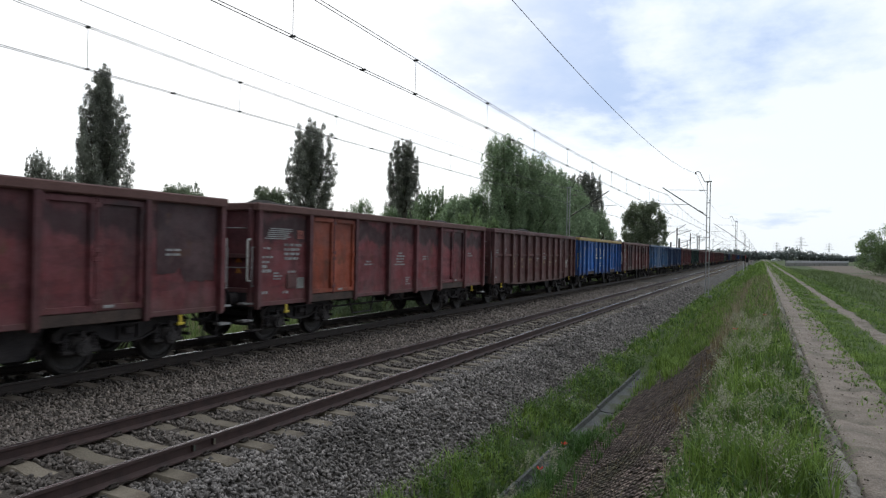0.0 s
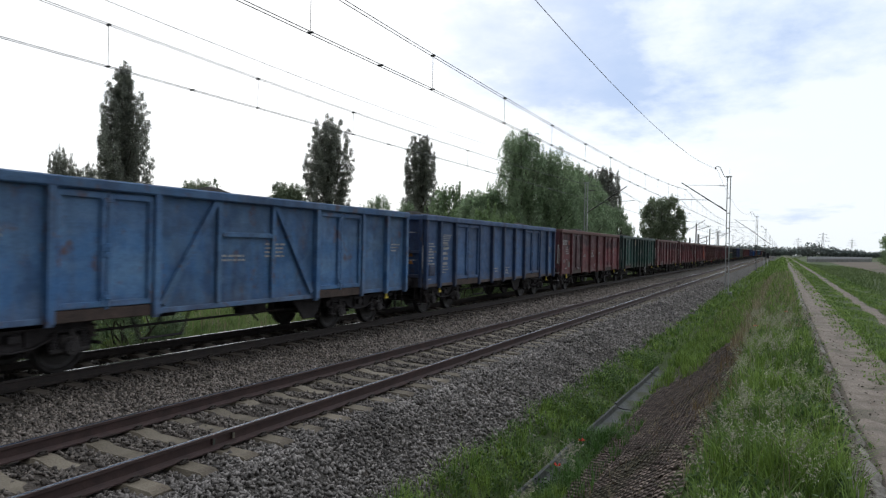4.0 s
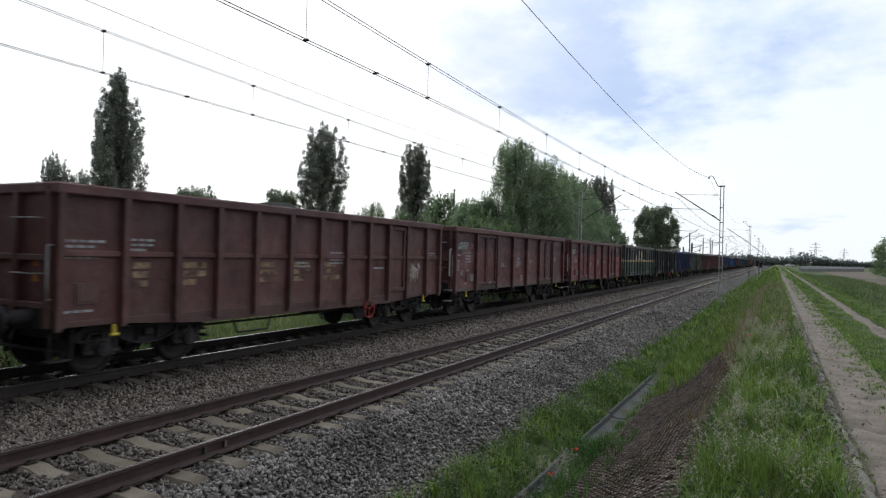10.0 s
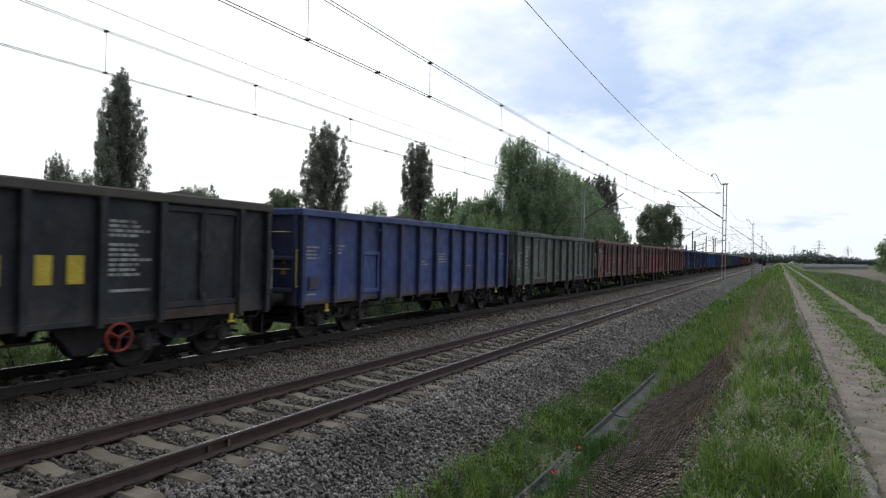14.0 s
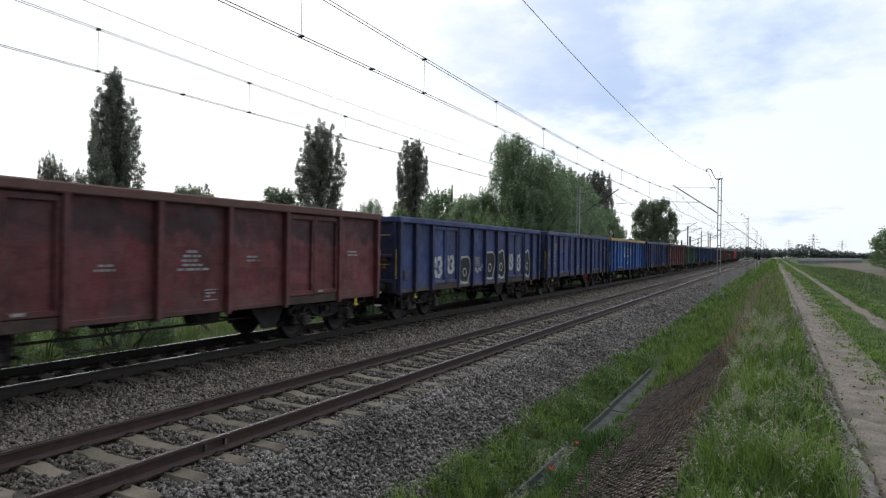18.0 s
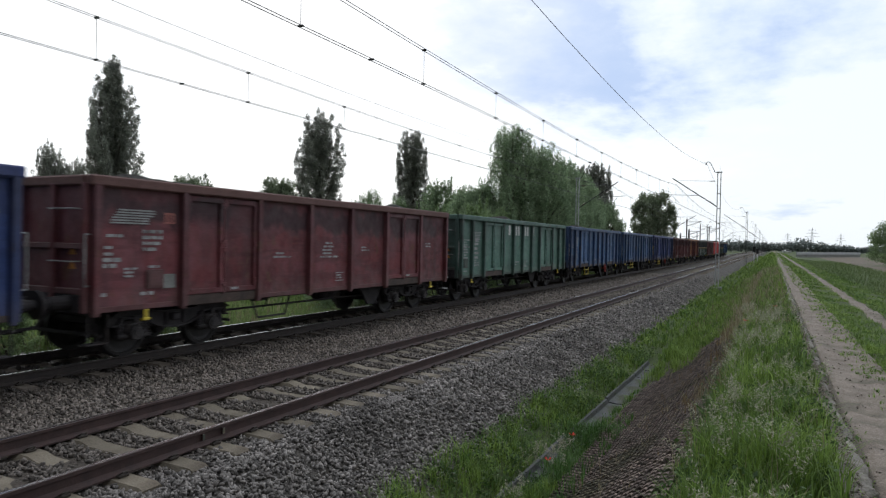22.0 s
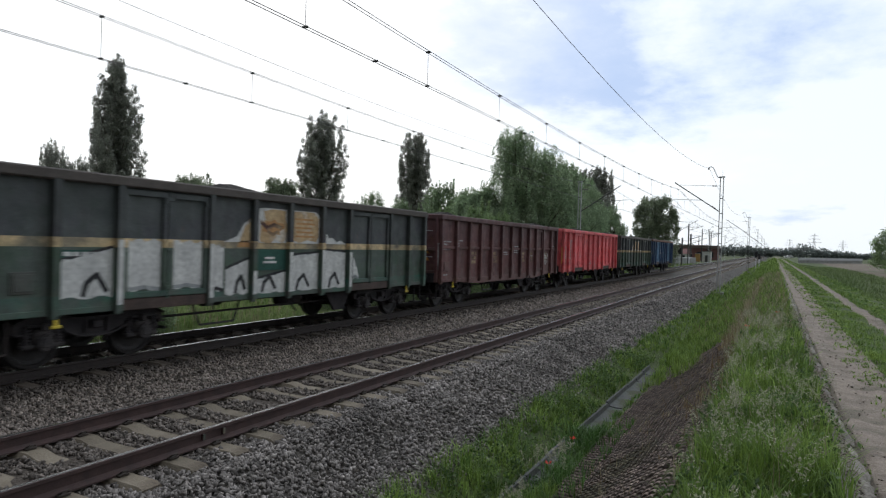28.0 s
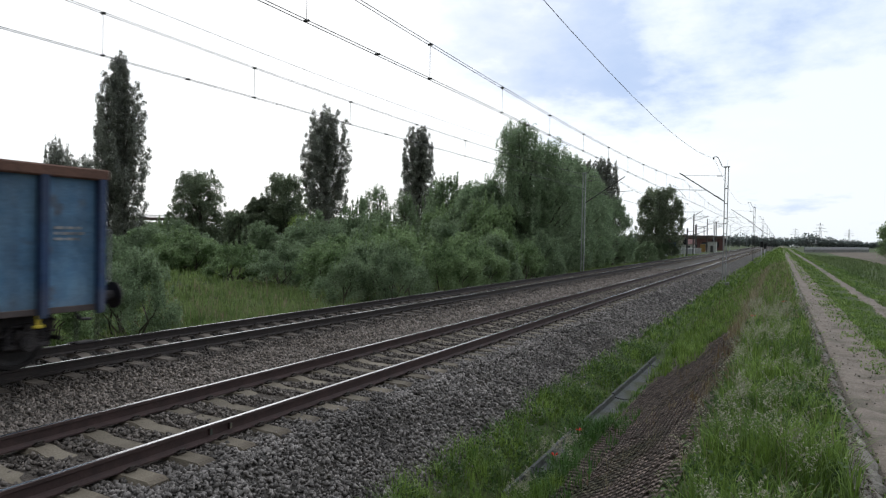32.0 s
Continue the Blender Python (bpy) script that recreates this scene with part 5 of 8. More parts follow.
def build_bogie(wagon, y):
    b = part("bogie", shared("bolster", bolster_mesh), wagon, at=(0, y, 0), label="grimy black two-axle bogie")
    for s in (-1, 1):
        part("side_frame", shared(("bf", s), lambda: bogie_frame_mesh(s)), b)
        for a in (-0.9, 0.9):
            part("axle_box", shared(("ab", s), lambda: axlebox_mesh(s)), b, at=(0, a, 0))
            if s > 0:
                for dy in (-0.255, 0.255):
                    part("coil_spring", shared(("sp", dy), lambda: spring_mesh(1, dy)), b, at=(0, a, 0))
    for a in (-0.9, 0.9):
        for d in (-1, 1):
            part("brake_beam", shared(("beam", d), lambda: brake_beam_mesh(d)), b, at=(0, a, 0))
        WHEELS[a].append(part("axle", shared("ax", axle_mesh), b, at=(0, a, 0.46)))
        for s in (-1, 1):
            WHEELS[a].append(part("wheel", shared(("wh", s), lambda: wheel_mesh(s)), b, at=(0, a, 0.46)))
    return b


WHEELS = {-0.9: [], 0.9: []}
WAGONS = []


def build_wagon(k, kind, body, label, rim=None, rib=None, rail=None, wheel=None, extras=None, heap=True, door=None, wheel_u=8.75, step=None, stencilled=True):
    """One open freight wagon, k places ahead of the last one."""
    w = new("open_wagon")
    tagged(w, label, "freight wagon", group="open wagons of the coal train")
    w.location = (FAR_C, 0, 0)
    WAGONS.append((k, w))
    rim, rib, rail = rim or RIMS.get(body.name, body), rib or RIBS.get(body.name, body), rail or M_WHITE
    leaf = door or (body, body)
    ribs, doors = LAYOUT[kind]
    rng = random.Random(100 + k)
    for s in (1, -1):
        if s < 0:
            part("side_wall", shared(("side", s), lambda: side_sheet(s)), w, body)
        else:
            for i, (a, b) in enumerate(zip([0.0] + ribs[1:-1], ribs[1:-1] + [2 * HALF])):
                part("side_panel", shared(("panel", kind, i, k % 3), lambda: panel_mesh(a, b, 7 * i + k % 3)), w, body)
        part("solebar", shared(("sill", s, kind == "banded"), lambda: sill_mesh(s, kind == "banded")), w, SOLES.get(body.name, rib))
        for i, u in enumerate(ribs):
            corner = i in (0, len(ribs) - 1)
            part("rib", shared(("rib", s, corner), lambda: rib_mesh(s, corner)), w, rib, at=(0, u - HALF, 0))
        for (a, b), coat in zip(doors, leaf):
            ww = (b - a) / 2 - 0.02
            for c in (a + ww / 2, b - ww / 2):
                part("door_leaf", shared(("leaf", s, kind), lambda: leaf_mesh(s, ww, TOP - 0.2)), w, coat, at=(0, c - HALF, 0))
            part("door_sill", shared(("dsill", s, kind), lambda: door_sill_mesh(s, b - a)), w, M_DOORSILL, "worn rusty door sill", at=(0, (a + b) / 2 - HALF, 0))
            part("locking_bar", shared(("bar", s), lambda: bar_mesh(s)), w, rib, at=(0, (a + b) / 2 - HALF, 0))
        if kind == "banded":
            for a, b in zip(ribs, ribs[1:]):
                def band():
                    g = Geo()
                    x0, x1 = sorted((s * SIDE, s * (SIDE + 0.05)))
                    g.box(x0, x1, a - HALF + 0.07, b - HALF - 0.07, 2.02, 2.12, 0.012)
                    return g.mesh("waist_band")
                part("waist_band", shared(("band", s, a), band), w, rib)
            part("door_leaf", shared(("leaf1", s), lambda: leaf_mesh(s, 0.84, TOP - 0.2)), w, body, at=(0, 10.21 - HALF, 0))
        if kind == "plain":
            part("door_leaf", shared(("leaf2", s), lambda: leaf_mesh(s, 0.82, 2.2)), w, body, at=(0, 2.95 - HALF, 0))
        if kind == "braced":
            def braces():
                g = Geo()
                x0, x1 = sorted((s * SIDE, s * (SIDE + 0.06)))
                for a, b in (((4.35, 1.05), (5.6, 3.0)), ((8.55, 1.05), (7.3, 3.0))):
                    l = math.hypot(b[0] - a[0], b[1] - a[1])
                    nx, nz = -(b[1] - a[1]) / l * 0.06, (b[0] - a[0]) / l * 0.06
                    poly = [(a[0] + nx - HALF, a[1] + nz), (a[0] - nx - HALF, a[1] - nz), (b[0] - nx - HALF, b[1] - nz), (b[0] + nx - HALF, b[1] + nz)]
                    g.prism(poly, 0, x0, x1)
                g.box(x0, x1, 5.75 - HALF, 7.15 - HALF, 2.3, 2.4, 0.01)
                g.box(x0, x1, 5.62 - HALF, 5.74 - HALF, 1.0, 3.04, 0.01)
                g.box(x0, x1, 7.16 - HALF, 7.28 - HALF, 1.0, 3.04, 0.01)
                return g.mesh("side_brace")
            part("side_brace", shared(("brace", s), braces), w, rib)
        part("end_wall", shared(("end", s), lambda: end_mesh(s)), w, rib)
        for x in (-1.28, -0.45, 0.45, 1.28):
            part("end_post", shared(("endp", s), lambda: end_post_mesh(s)), w, rib, at=(x, 0, 0))
        for z in (1.25, 2.0):
            part("end_beam", shared(("endb", s), lambda: end_beam_mesh(s)), w, rib, at=(0, 0, z))
        part("headstock", shared(("head", s), lambda: headstock_mesh(s)), w, M_BOGIE)
        part("coupling", shared(("coup", s), lambda: coupling_mesh(s)), w)
        part("brake_hose", shared(("hose", s), lambda: hose_mesh(s)), w)
        for x in (-0.875, 0.875):
            bf = part("buffer", shared(("buf", s), lambda: buffer_mesh(s)), w, at=(x, s * (HALF + 0.05), 1.06))
            part("buffer_head", shared(("bufh", s), lambda: buffer_head_mesh(s)), bf)
        for sx in (-1, 1):
            part("footstep", shared(("step", sx, s), lambda: step_mesh(sx, s)), w, M_BOGIE)
        part("handrail", shared(("hr", s), lambda: rail_bar_mesh(s, 1.35, 2.2)), w, rail, "thin painted corner handrail")
        build_bogie(w, s * 4.5)
    for z in (1.75, 2.62):
        part("end_grab_rail", shared("egr", lambda: end_bar_mesh(-1)), w, rail, at=(0, 0, z))
    part("top_rim", shared("rim", rim_mesh), w, rim)
    part("underframe", shared("frame", frame_mesh), w)
    part("brake_rigging", shared("rig", rigging_mesh), w)
    for x in (0.92, -0.98):
        part("brake_hanger", shared("tri", triangle_mesh), w, at=(x, 0, 0))
    part("air_tank", shared("tank", lambda: cyl_mesh("air_tank", 0.9, 0.62, 0.74, 0.17, 0.7)), w)
    part("brake_cylinder", shared("cyl", lambda: cyl_mesh("brake_cylinder", -0.7, -0.3, 0.76, 0.16, 0.5)), w)
    if heap:
        part("coal_load", shared(("load", k % 5), lambda: load_mesh(20 + k % 5)), w, label="heaped black coal")
    for z in (1.62, 1.86):
        part("warning_mark", shared("warn", warning_mesh), w, M_ORANGEMARK, "small orange warning triangle", at=(0.9, 0, z))
    if step:
        part("side_step", shared("sstep", side_step_mesh), w, step, "yellow painted ladder step", at=(0, 3.9 - HALF, 0))
    for u in (1.05, 11.85):
        part("tow_hook", shared("hook", hook_mesh), w, at=(SIDE + 0.03, u - HALF, 0.80), label="yellow rope hook")
    part("card_holder", shared("hatch", hatch_mesh), w, rib, at=(0, 0.55 - HALF if kind != "two_door" else 1.25 - HALF, 1.42))
    if wheel:
        part("brake_wheel", shared("hw", handwheel_mesh), w, wheel, "round three-spoke hand-brake wheel", at=(SIDE + 0.06, wheel_u - HALF, 0.66))
    # stencils
    spec = []
    e = 0.2 if kind == "two_door" else 0.14
    if kind == "two_door":
        # shaded owner's mark, number columns, centred stencilled in the middle sheets
        for r in range(6):
            spec.append((0.46 - 0.03 * r + 0.05 * rng.random(), 2.62 - 0.045 * r, 0.72 + 0.10 * rng.random(), 0.026))
        spec += stencil_block(0.98, 2.24, 0.62, 4, rng, 0.06, 0.045) + stencil_block(0.28, 2.16, 0.36, 1, rng, 0.05) + stencil_block(0.24, 1.96, 0.34, 2, rng, 0.05, 0.06) + stencil_block(0.22, 1.74, 0.36, 2, rng, 0.07, 0.03)
        spec += stencil_block(0.62, 1.60, 0.3, 3, rng, 0.035, 0.03) + stencil_block(1.12, 1.62, 0.36, 2, rng, 0.045, 0.03) + stencil_block(0.14, 1.16, 0.3, 1, rng, 0.06) + stencil_block(0.95, 1.14, 0.32, 1, rng, 0.06)
        for r, wd in enumerate((0.36, 0.52, 0.62, 0.56, 0.78)):
            spec += stencil_block(6.45 - wd / 2, 2.08 - 0.085 * r, wd, 1, random.Random(k + r), 0.045)
        spec += stencil_block(4.45, 1.84, 0.45, 1, rng, 0.04) + stencil_block(4.38, 1.76, 0.62, 1, rng, 0.04) + stencil_block(7.85, 1.98, 0.5, 2, rng, 0.04, 0.04)
        spec += [(6.7, 1.34, 0.34, 0.02), (6.7, 1.14, 0.34, 0.02)] + stencil_block(6.74, 1.27, 0.28, 2, rng, 0.035, 0.03) + stencil_block(11.5, 2.1, 0.5, 2, rng)
    elif kind != "ribbed_wide" and stencilled:
        for u, z, wd, n in ((e, 2.25, 0.75, 4), (1.15, 2.3, 0.72, 3), (e + 0.05, 1.12, 0.5, 1), (5.75, 1.9, 0.7, 2), (7.0, 2.15, 0.7, 4), (9.0, 1.75, 0.6, 1), (12.1, 2.2, 0.55, 3)):
            if kind != "ribbed" or u < 3 or u > 12:
                spec += stencil_block(u, z, wd, n, rng)
    if kind == "two_door":
        g = Geo()
        g.box(SIDE + 0.002, SIDE + 0.02, 1.42 - HALF, 1.70 - HALF, 1.24, 1.50, 0.004)
        part("card_plate", g, w, M_CONC, "small grey-white card plate")
        g = Geo()
        frame_block(g, 1.44, 2.42, 0.24, 0.20, 0.025, SIDE + 0.001, SIDE + 0.006)
        for q in range(3):
            g.box(SIDE + 0.001, SIDE + 0.006, 1.485 + 0.055 * q - HALF, 1.52 + 0.055 * q - HALF, 2.44, 2.60)
        tagged(part("house_mark", g, w, M_REDMARK, "small red and white square mark"), kind="stuff")
        for s in ((1,) if k in (26, 11) else (-1, 1)):
            part("corner_grab_loop", shared(("loop", s), lambda: loop_mesh(s)), w, M_LOOPWHITE, "white tubular grab loop")
            for z in (0.60, 0.97):
                part("step_plate", shared(("plate", s), lambda: plate_mesh(s)), w, M_WHITE, "white-edged step plate", at=(0, 0, z))
        for u in (3.05, 10.2):
            g = Geo()
            g.box(SIDE + 0.05, SIDE + 0.075, u - HALF, u + 0.2 - HALF, 1.13, 1.18, 0.005)
            part("door_handle", g, w, M_WHITE, "white painted door handle")
    if kind == "ribbed" and stencilled:
        for r in range(4):
            spec.append((1.30 - 0.06 * r, 2.56 - 0.06 * r, 0.62, 0.028))
        for r in range(5):
            spec.append((1.30 + 0.03 * (r % 2), 2.26 - 0.17 * r, 0.30 + 0.06 * rng.random(), 0.09))
        spec += stencil_block(0.22, 2.0, 0.6, 5, rng, 0.05, 0.05) + stencil_block(1.15, 1.5, 0.6, 3, rng, 0.04, 0.05) + stencil_block(5.45, 1.35, 0.75, 2, rng, 0.05, 0.06)
        spec += [(6.72, 1.38, 0.5, 0.02), (6.72, 1.14, 0.5, 0.02)] + stencil_block(6.78, 1.3, 0.4, 3, rng, 0.03, 0.03)
    if kind == "banded":
        for a, b in zip(ribs[1:-2], ribs[2:-1]):
            if rng.random() < 0.75:
                g = Geo()
                for z in (1.82, 1.66, 1.5):
                    ww = (b - a - 0.4) * rng.uniform(0.45, 1.0)
                    g.box(SIDE + 0.001, SIDE + 0.004, a + 0.18 - HALF, a + 0.18 + ww - HALF, z, z + 0.11)
                part("faded_stencil", g, w, M_OCHREP, "faded ochre stencil panel")
        g = Geo()
        for i in range(4):
            u = 11.1 + 0.13 * i
            stroke(g, [(u, 1.35 + 0.05 * (i % 2)), (u + 0.05, 1.9 - 0.08 * (i % 3)), (u + 0.16, 1.55 + 0.05 * i)], 0.035, SIDE + 0.001, SIDE + 0.005)
        part("graffiti_tag", g, w, M_GRAFW, "small white sprayed tag")
    if spec:
        tagged(part("lettering", lettering(spec, 0.005), w, M_WHITE, "weathered white stencil markings"), kind="stuff")
    if extras:
        extras(w, rng)
    return w


def panel_patch(name, material, spans, label=""):
    """Primer brushed on the sheet in rough overlapping blocks: (from, to, low, high)."""
    def go(w, rng):
        for a, b, lo, hi in spans:
            g = Geo()
            n = 36
            cuts = sorted(rng.uniform(0.15, 0.85) for _ in range(2))
            lows = [lo + d * rng.uniform(0.7, 1.2) for d in rng.sample((-0.10, 0.06, 0.26), 3)]
            top = [(b - HALF - (b - a) * i / n, hi + rng.uniform(-0.02, 0.02)) for i in range(n + 1)]
            bot = []
            for i in range(n + 1):
                f = i / n
                z = lows[0]
                for c, l0, l1 in zip(cuts, lows, lows[1:]):
                    z += (l1 - l0) * (0.5 + 0.5 * math.tanh((f - c) * 26))
                bot.append((a - HALF + (b - a) * f, min(hi - 0.06, z + 0.012 * math.sin(i * 0.8 + lo * 9) + rng.uniform(-0.012, 0.012))))
            g.prism(bot + top, 0, SIDE + 0.0005, SIDE + 0.003)
            part(name, g, w, material, label)
    return go


def frame_block(g, u, z, wd, h, t, x0, x1):
    """A hollow rectangle."""
    g.box(x0, x1, u - HALF, u - HALF + t, z, z + h)
    g.box(x0, x1, u + wd - t - HALF, u + wd - HALF, z, z + h)
    g.box(x0, x1, u + t - HALF, u + wd - t - HALF, z, z + t)
    g.box(x0, x1, u + t - HALF, u + wd - t - HALF, z + h - t, z + h)


def emblem_white(w, rng):
    """Three big white house-mark blocks with an underline, and a small line of bars below."""
    x0, x1 = SIDE + 0.001, SIDE + 0.006
    g = Geo()
    frame_block(g, 4.44, 2.04, 0.54, 0.54, 0.12, x0, x1)
    stroke(g, [(4.50, 2.06), (4.66, 1.94)], 0.11, x0, x1)
    part("emblem_block", g, w, M_GRAFW, "large white square house mark")
    g = Geo()
    stroke(g, [(5.88, 2.08), (6.12, 2.32), (5.88, 2.56), (5.64, 2.32), (5.88, 2.08)], 0.115, x0, x1)
    part("emblem_block", g, w, M_GRAFW, "large white diamond house mark")
    g = Geo()
    g.prism([(6.70 - HALF, 2.04), (7.24 - HALF, 2.04), (7.18 - HALF, 2.58), (6.97 - HALF, 2.3), (6.76 - HALF, 2.58)], 0, x0, x1)
    part("emblem_block", g, w, M_GRAFW, "large white notched house mark")
    for a, b in ((4.62, 5.2), (5.4, 6.34), (6.55, 7.1)):
        g = Geo()
        g.box(x0, x1, a - HALF, b - HALF, 1.87, 1.98)
        part("underline", g, w, M_GRAFW)
    spec = [(5.45 + i * 0.19, 1.50, 0.11, 0.08) for i in range(5)] + [(5.56 + i * 0.19, 1.34, 0.11, 0.08) for i in range(4)]
    tagged(part("lettering", lettering(spec, 0.006), w, M_GRAFW, "two short white rows of small bars"), kind="stuff")


def yellow_marks(w, rng):
    x0, x1 = SIDE + 0.001, SIDE + 0.006
    for a, b in ((4.56, 4.92), (5.0, 5.36), (5.84, 6.16), (6.22, 6.54), (6.78, 7.08), (7.14, 7.46), (7.84, 8.22), (8.34, 8.74)):
        g = Geo()
        g.box(x0, x1, a + 0.06 - HALF, b - 0.06 - HALF, 1.58, 2.04)
        part("emblem_bar", g, w, M_YELLOW, "thick yellow house-mark bar")
    g = Geo()
    hexa = [(6.19 + 0.36 * math.cos(math.pi / 6 + i * math.pi / 3), 2.58 + 0.38 * math.sin(math.pi / 6 + i * math.pi / 3)) for i in range(7)]
    stroke(g, hexa, 0.06, x0, x1)
    stroke(g, [(6.0, 2.42), (6.34, 2.80)], 0.06, x0, x1)
    stroke(g, [(6.10, 2.30), (6.44, 2.62)], 0.05, x0, x1)
    part("emblem", g, w, M_YELLOW, "yellow house mark with a hexagon")
    spec = stencil_block(9.12, 2.6, 0.85, 4, rng, 0.05, 0.03) + stencil_block(9.12, 2.2, 0.88, 7, rng, 0.05, 0.035) + [(9.14, 1.42, 0.8, 0.05)]
    spec += stencil_block(3.35, 2.02, 0.85, 5, rng, 0.075, 0.075) + stencil_block(0.3, 2.56, 0.66, 3, rng, 0.06, 0.03)
    for r in range(11):
        spec.append((0.34, 2.26 - 0.12 * r, 0.18 + 0.16 * rng.random(), 0.05))
    tagged(part("lettering", lettering(spec, 0.005), w, M_WHITE, "white paragraph of small lettering"), kind="stuff")


def white_row(w, rng, coat=None, spans=((4.75, 5.1), (5.55, 5.86), (5.9, 6.2), (6.75, 7.03), (7.07, 7.35), (7.85, 8.13)), low=2.53, high=2.95):
    """A row of plain house-mark bars under the rim."""
    for a, b in spans:
        g, c = Geo(), (a + b) / 2
        g.box(SIDE + 0.001, SIDE + 0.006, c - 0.36 * (b - a) - HALF, c + 0.30 * (b - a) - HALF, low, high)
        part("emblem_bar", g, w, coat or M_GRAFW, "plain pale house-mark bar")


def green_row(w, rng):
    white_row(w, rng, M_OCHREMARK, ((4.4, 4.68), (4.73, 5.02), (5.47, 5.72), (5.77, 6.02), (6.5, 6.75), (6.8, 7.05)), 2.53, 2.97)


def end_mark(w, rng):
    """A white bar with a yellow block at the trailing end."""
    g = Geo()
    g.box(SIDE + 0.001, SIDE + 0.005, 12.02 - HALF, 12.62 - HALF, 2.46, 2.55)
    part("house_mark", g, w, M_GRAFW, "white bar mark")
    g = Geo()
    blob(g, 12.2, 2.52, 0.11, 0.08, rng, SIDE + 0.005, SIDE + 0.008)
    part("house_mark", g, w, M_YELLOW, "yellow mark")


def stripe_emblem(w, rng):
    x0, x1 = SIDE + 0.001, SIDE + 0.005
    g = Geo()
    g.box(x0, x0 + 0.002, 1.10 - HALF, 1.82 - HALF, 1.38, 1.92)
    part("number_panel", g, w, M_TEAL, "dark green number panel")
    spec = stencil_block(1.16, 1.82, 0.6, 4, rng, 0.07, 0.05)
    tagged(part("lettering", lettering(spec, 0.008), w, M_GRAFW, "white number bars"), kind="stuff")
    g = Geo()
    poly = [(4.5, 2.1), (4.85, 2.22), (5.05, 2.5), (5.3, 2.62), (5.45, 2.82), (5.62, 2.86), (7.42, 2.86), (7.56, 2.78), (7.62, 2.62), (7.72, 2.64), (7.80, 2.42), (7.98, 2.24), (8.12, 2.26), (8.3, 2.15), (8.46, 2.19), (8.72, 2.1)]
    g.prism([(u - HALF, z) for u, z in poly], 0, x0, x1)
    part("emblem", g, w, M_GRAFW, "peeling white emblem panel above the stripe")
    for inner in ([(5.56, 2.14), (5.58, 2.46), (5.70, 2.60), (5.66, 2.76), (5.92, 2.82), (6.30, 2.80), (6.30, 2.62), (6.38, 2.44), (6.34, 2.22), (6.22, 2.12), (6.0, 2.2), (5.86, 2.11)],
                  [(6.60, 2.2), (6.56, 2.5), (6.60, 2.80), (7.0, 2.83), (7.36, 2.81), (7.50, 2.68), (7.50, 2.28), (7.42, 2.16), (7.1, 2.2), (6.86, 2.13)], [(4.95, 2.14), (5.08, 2.44), (5.24, 2.54), (5.24, 2.14)]):
        g = Geo()
        cu, cz = sum(u for u, z in inner) / len(inner), sum(z for u, z in inner) / len(inner)
        g.prism([(cu + 1.10 * (u - cu) - HALF, cz + 1.07 * (z - cz)) for u, z in inner], 0, x1, x1 + 0.002)
        part("emblem_field", g, w, M_CREAM, "beige orange emblem field")
    g = Geo()
    blob(g, 5.9, 2.44, 0.34, 0.18, rng, x1 + 0.002, x1 + 0.003)
    part("emblem_detail", g, w, M_ORANGEP)
    g = Geo()
    stroke(g, [(5.55, 2.55), (5.75, 2.42), (5.95, 2.5), (6.2, 2.44)], 0.09, x1 + 0.003, x1 + 0.006)
    stroke(g, [(5.75, 2.36), (5.92, 2.28), (6.1, 2.36)], 0.07, x1 + 0.003, x1 + 0.006)
    part("emblem_detail", g, w, M_OCHREP)
    for i, z in enumerate((2.24, 2.34, 2.44, 2.54, 2.64)):
        g = Geo()
        g.box(x1 + 0.002, x1 + 0.004, 6.66 + 0.05 * (i % 2) - HALF, 7.40 - 0.06 * (i % 3) - HALF, z, z + 0.045)
        part("emblem_bar", g, w, M_ORANGEP)


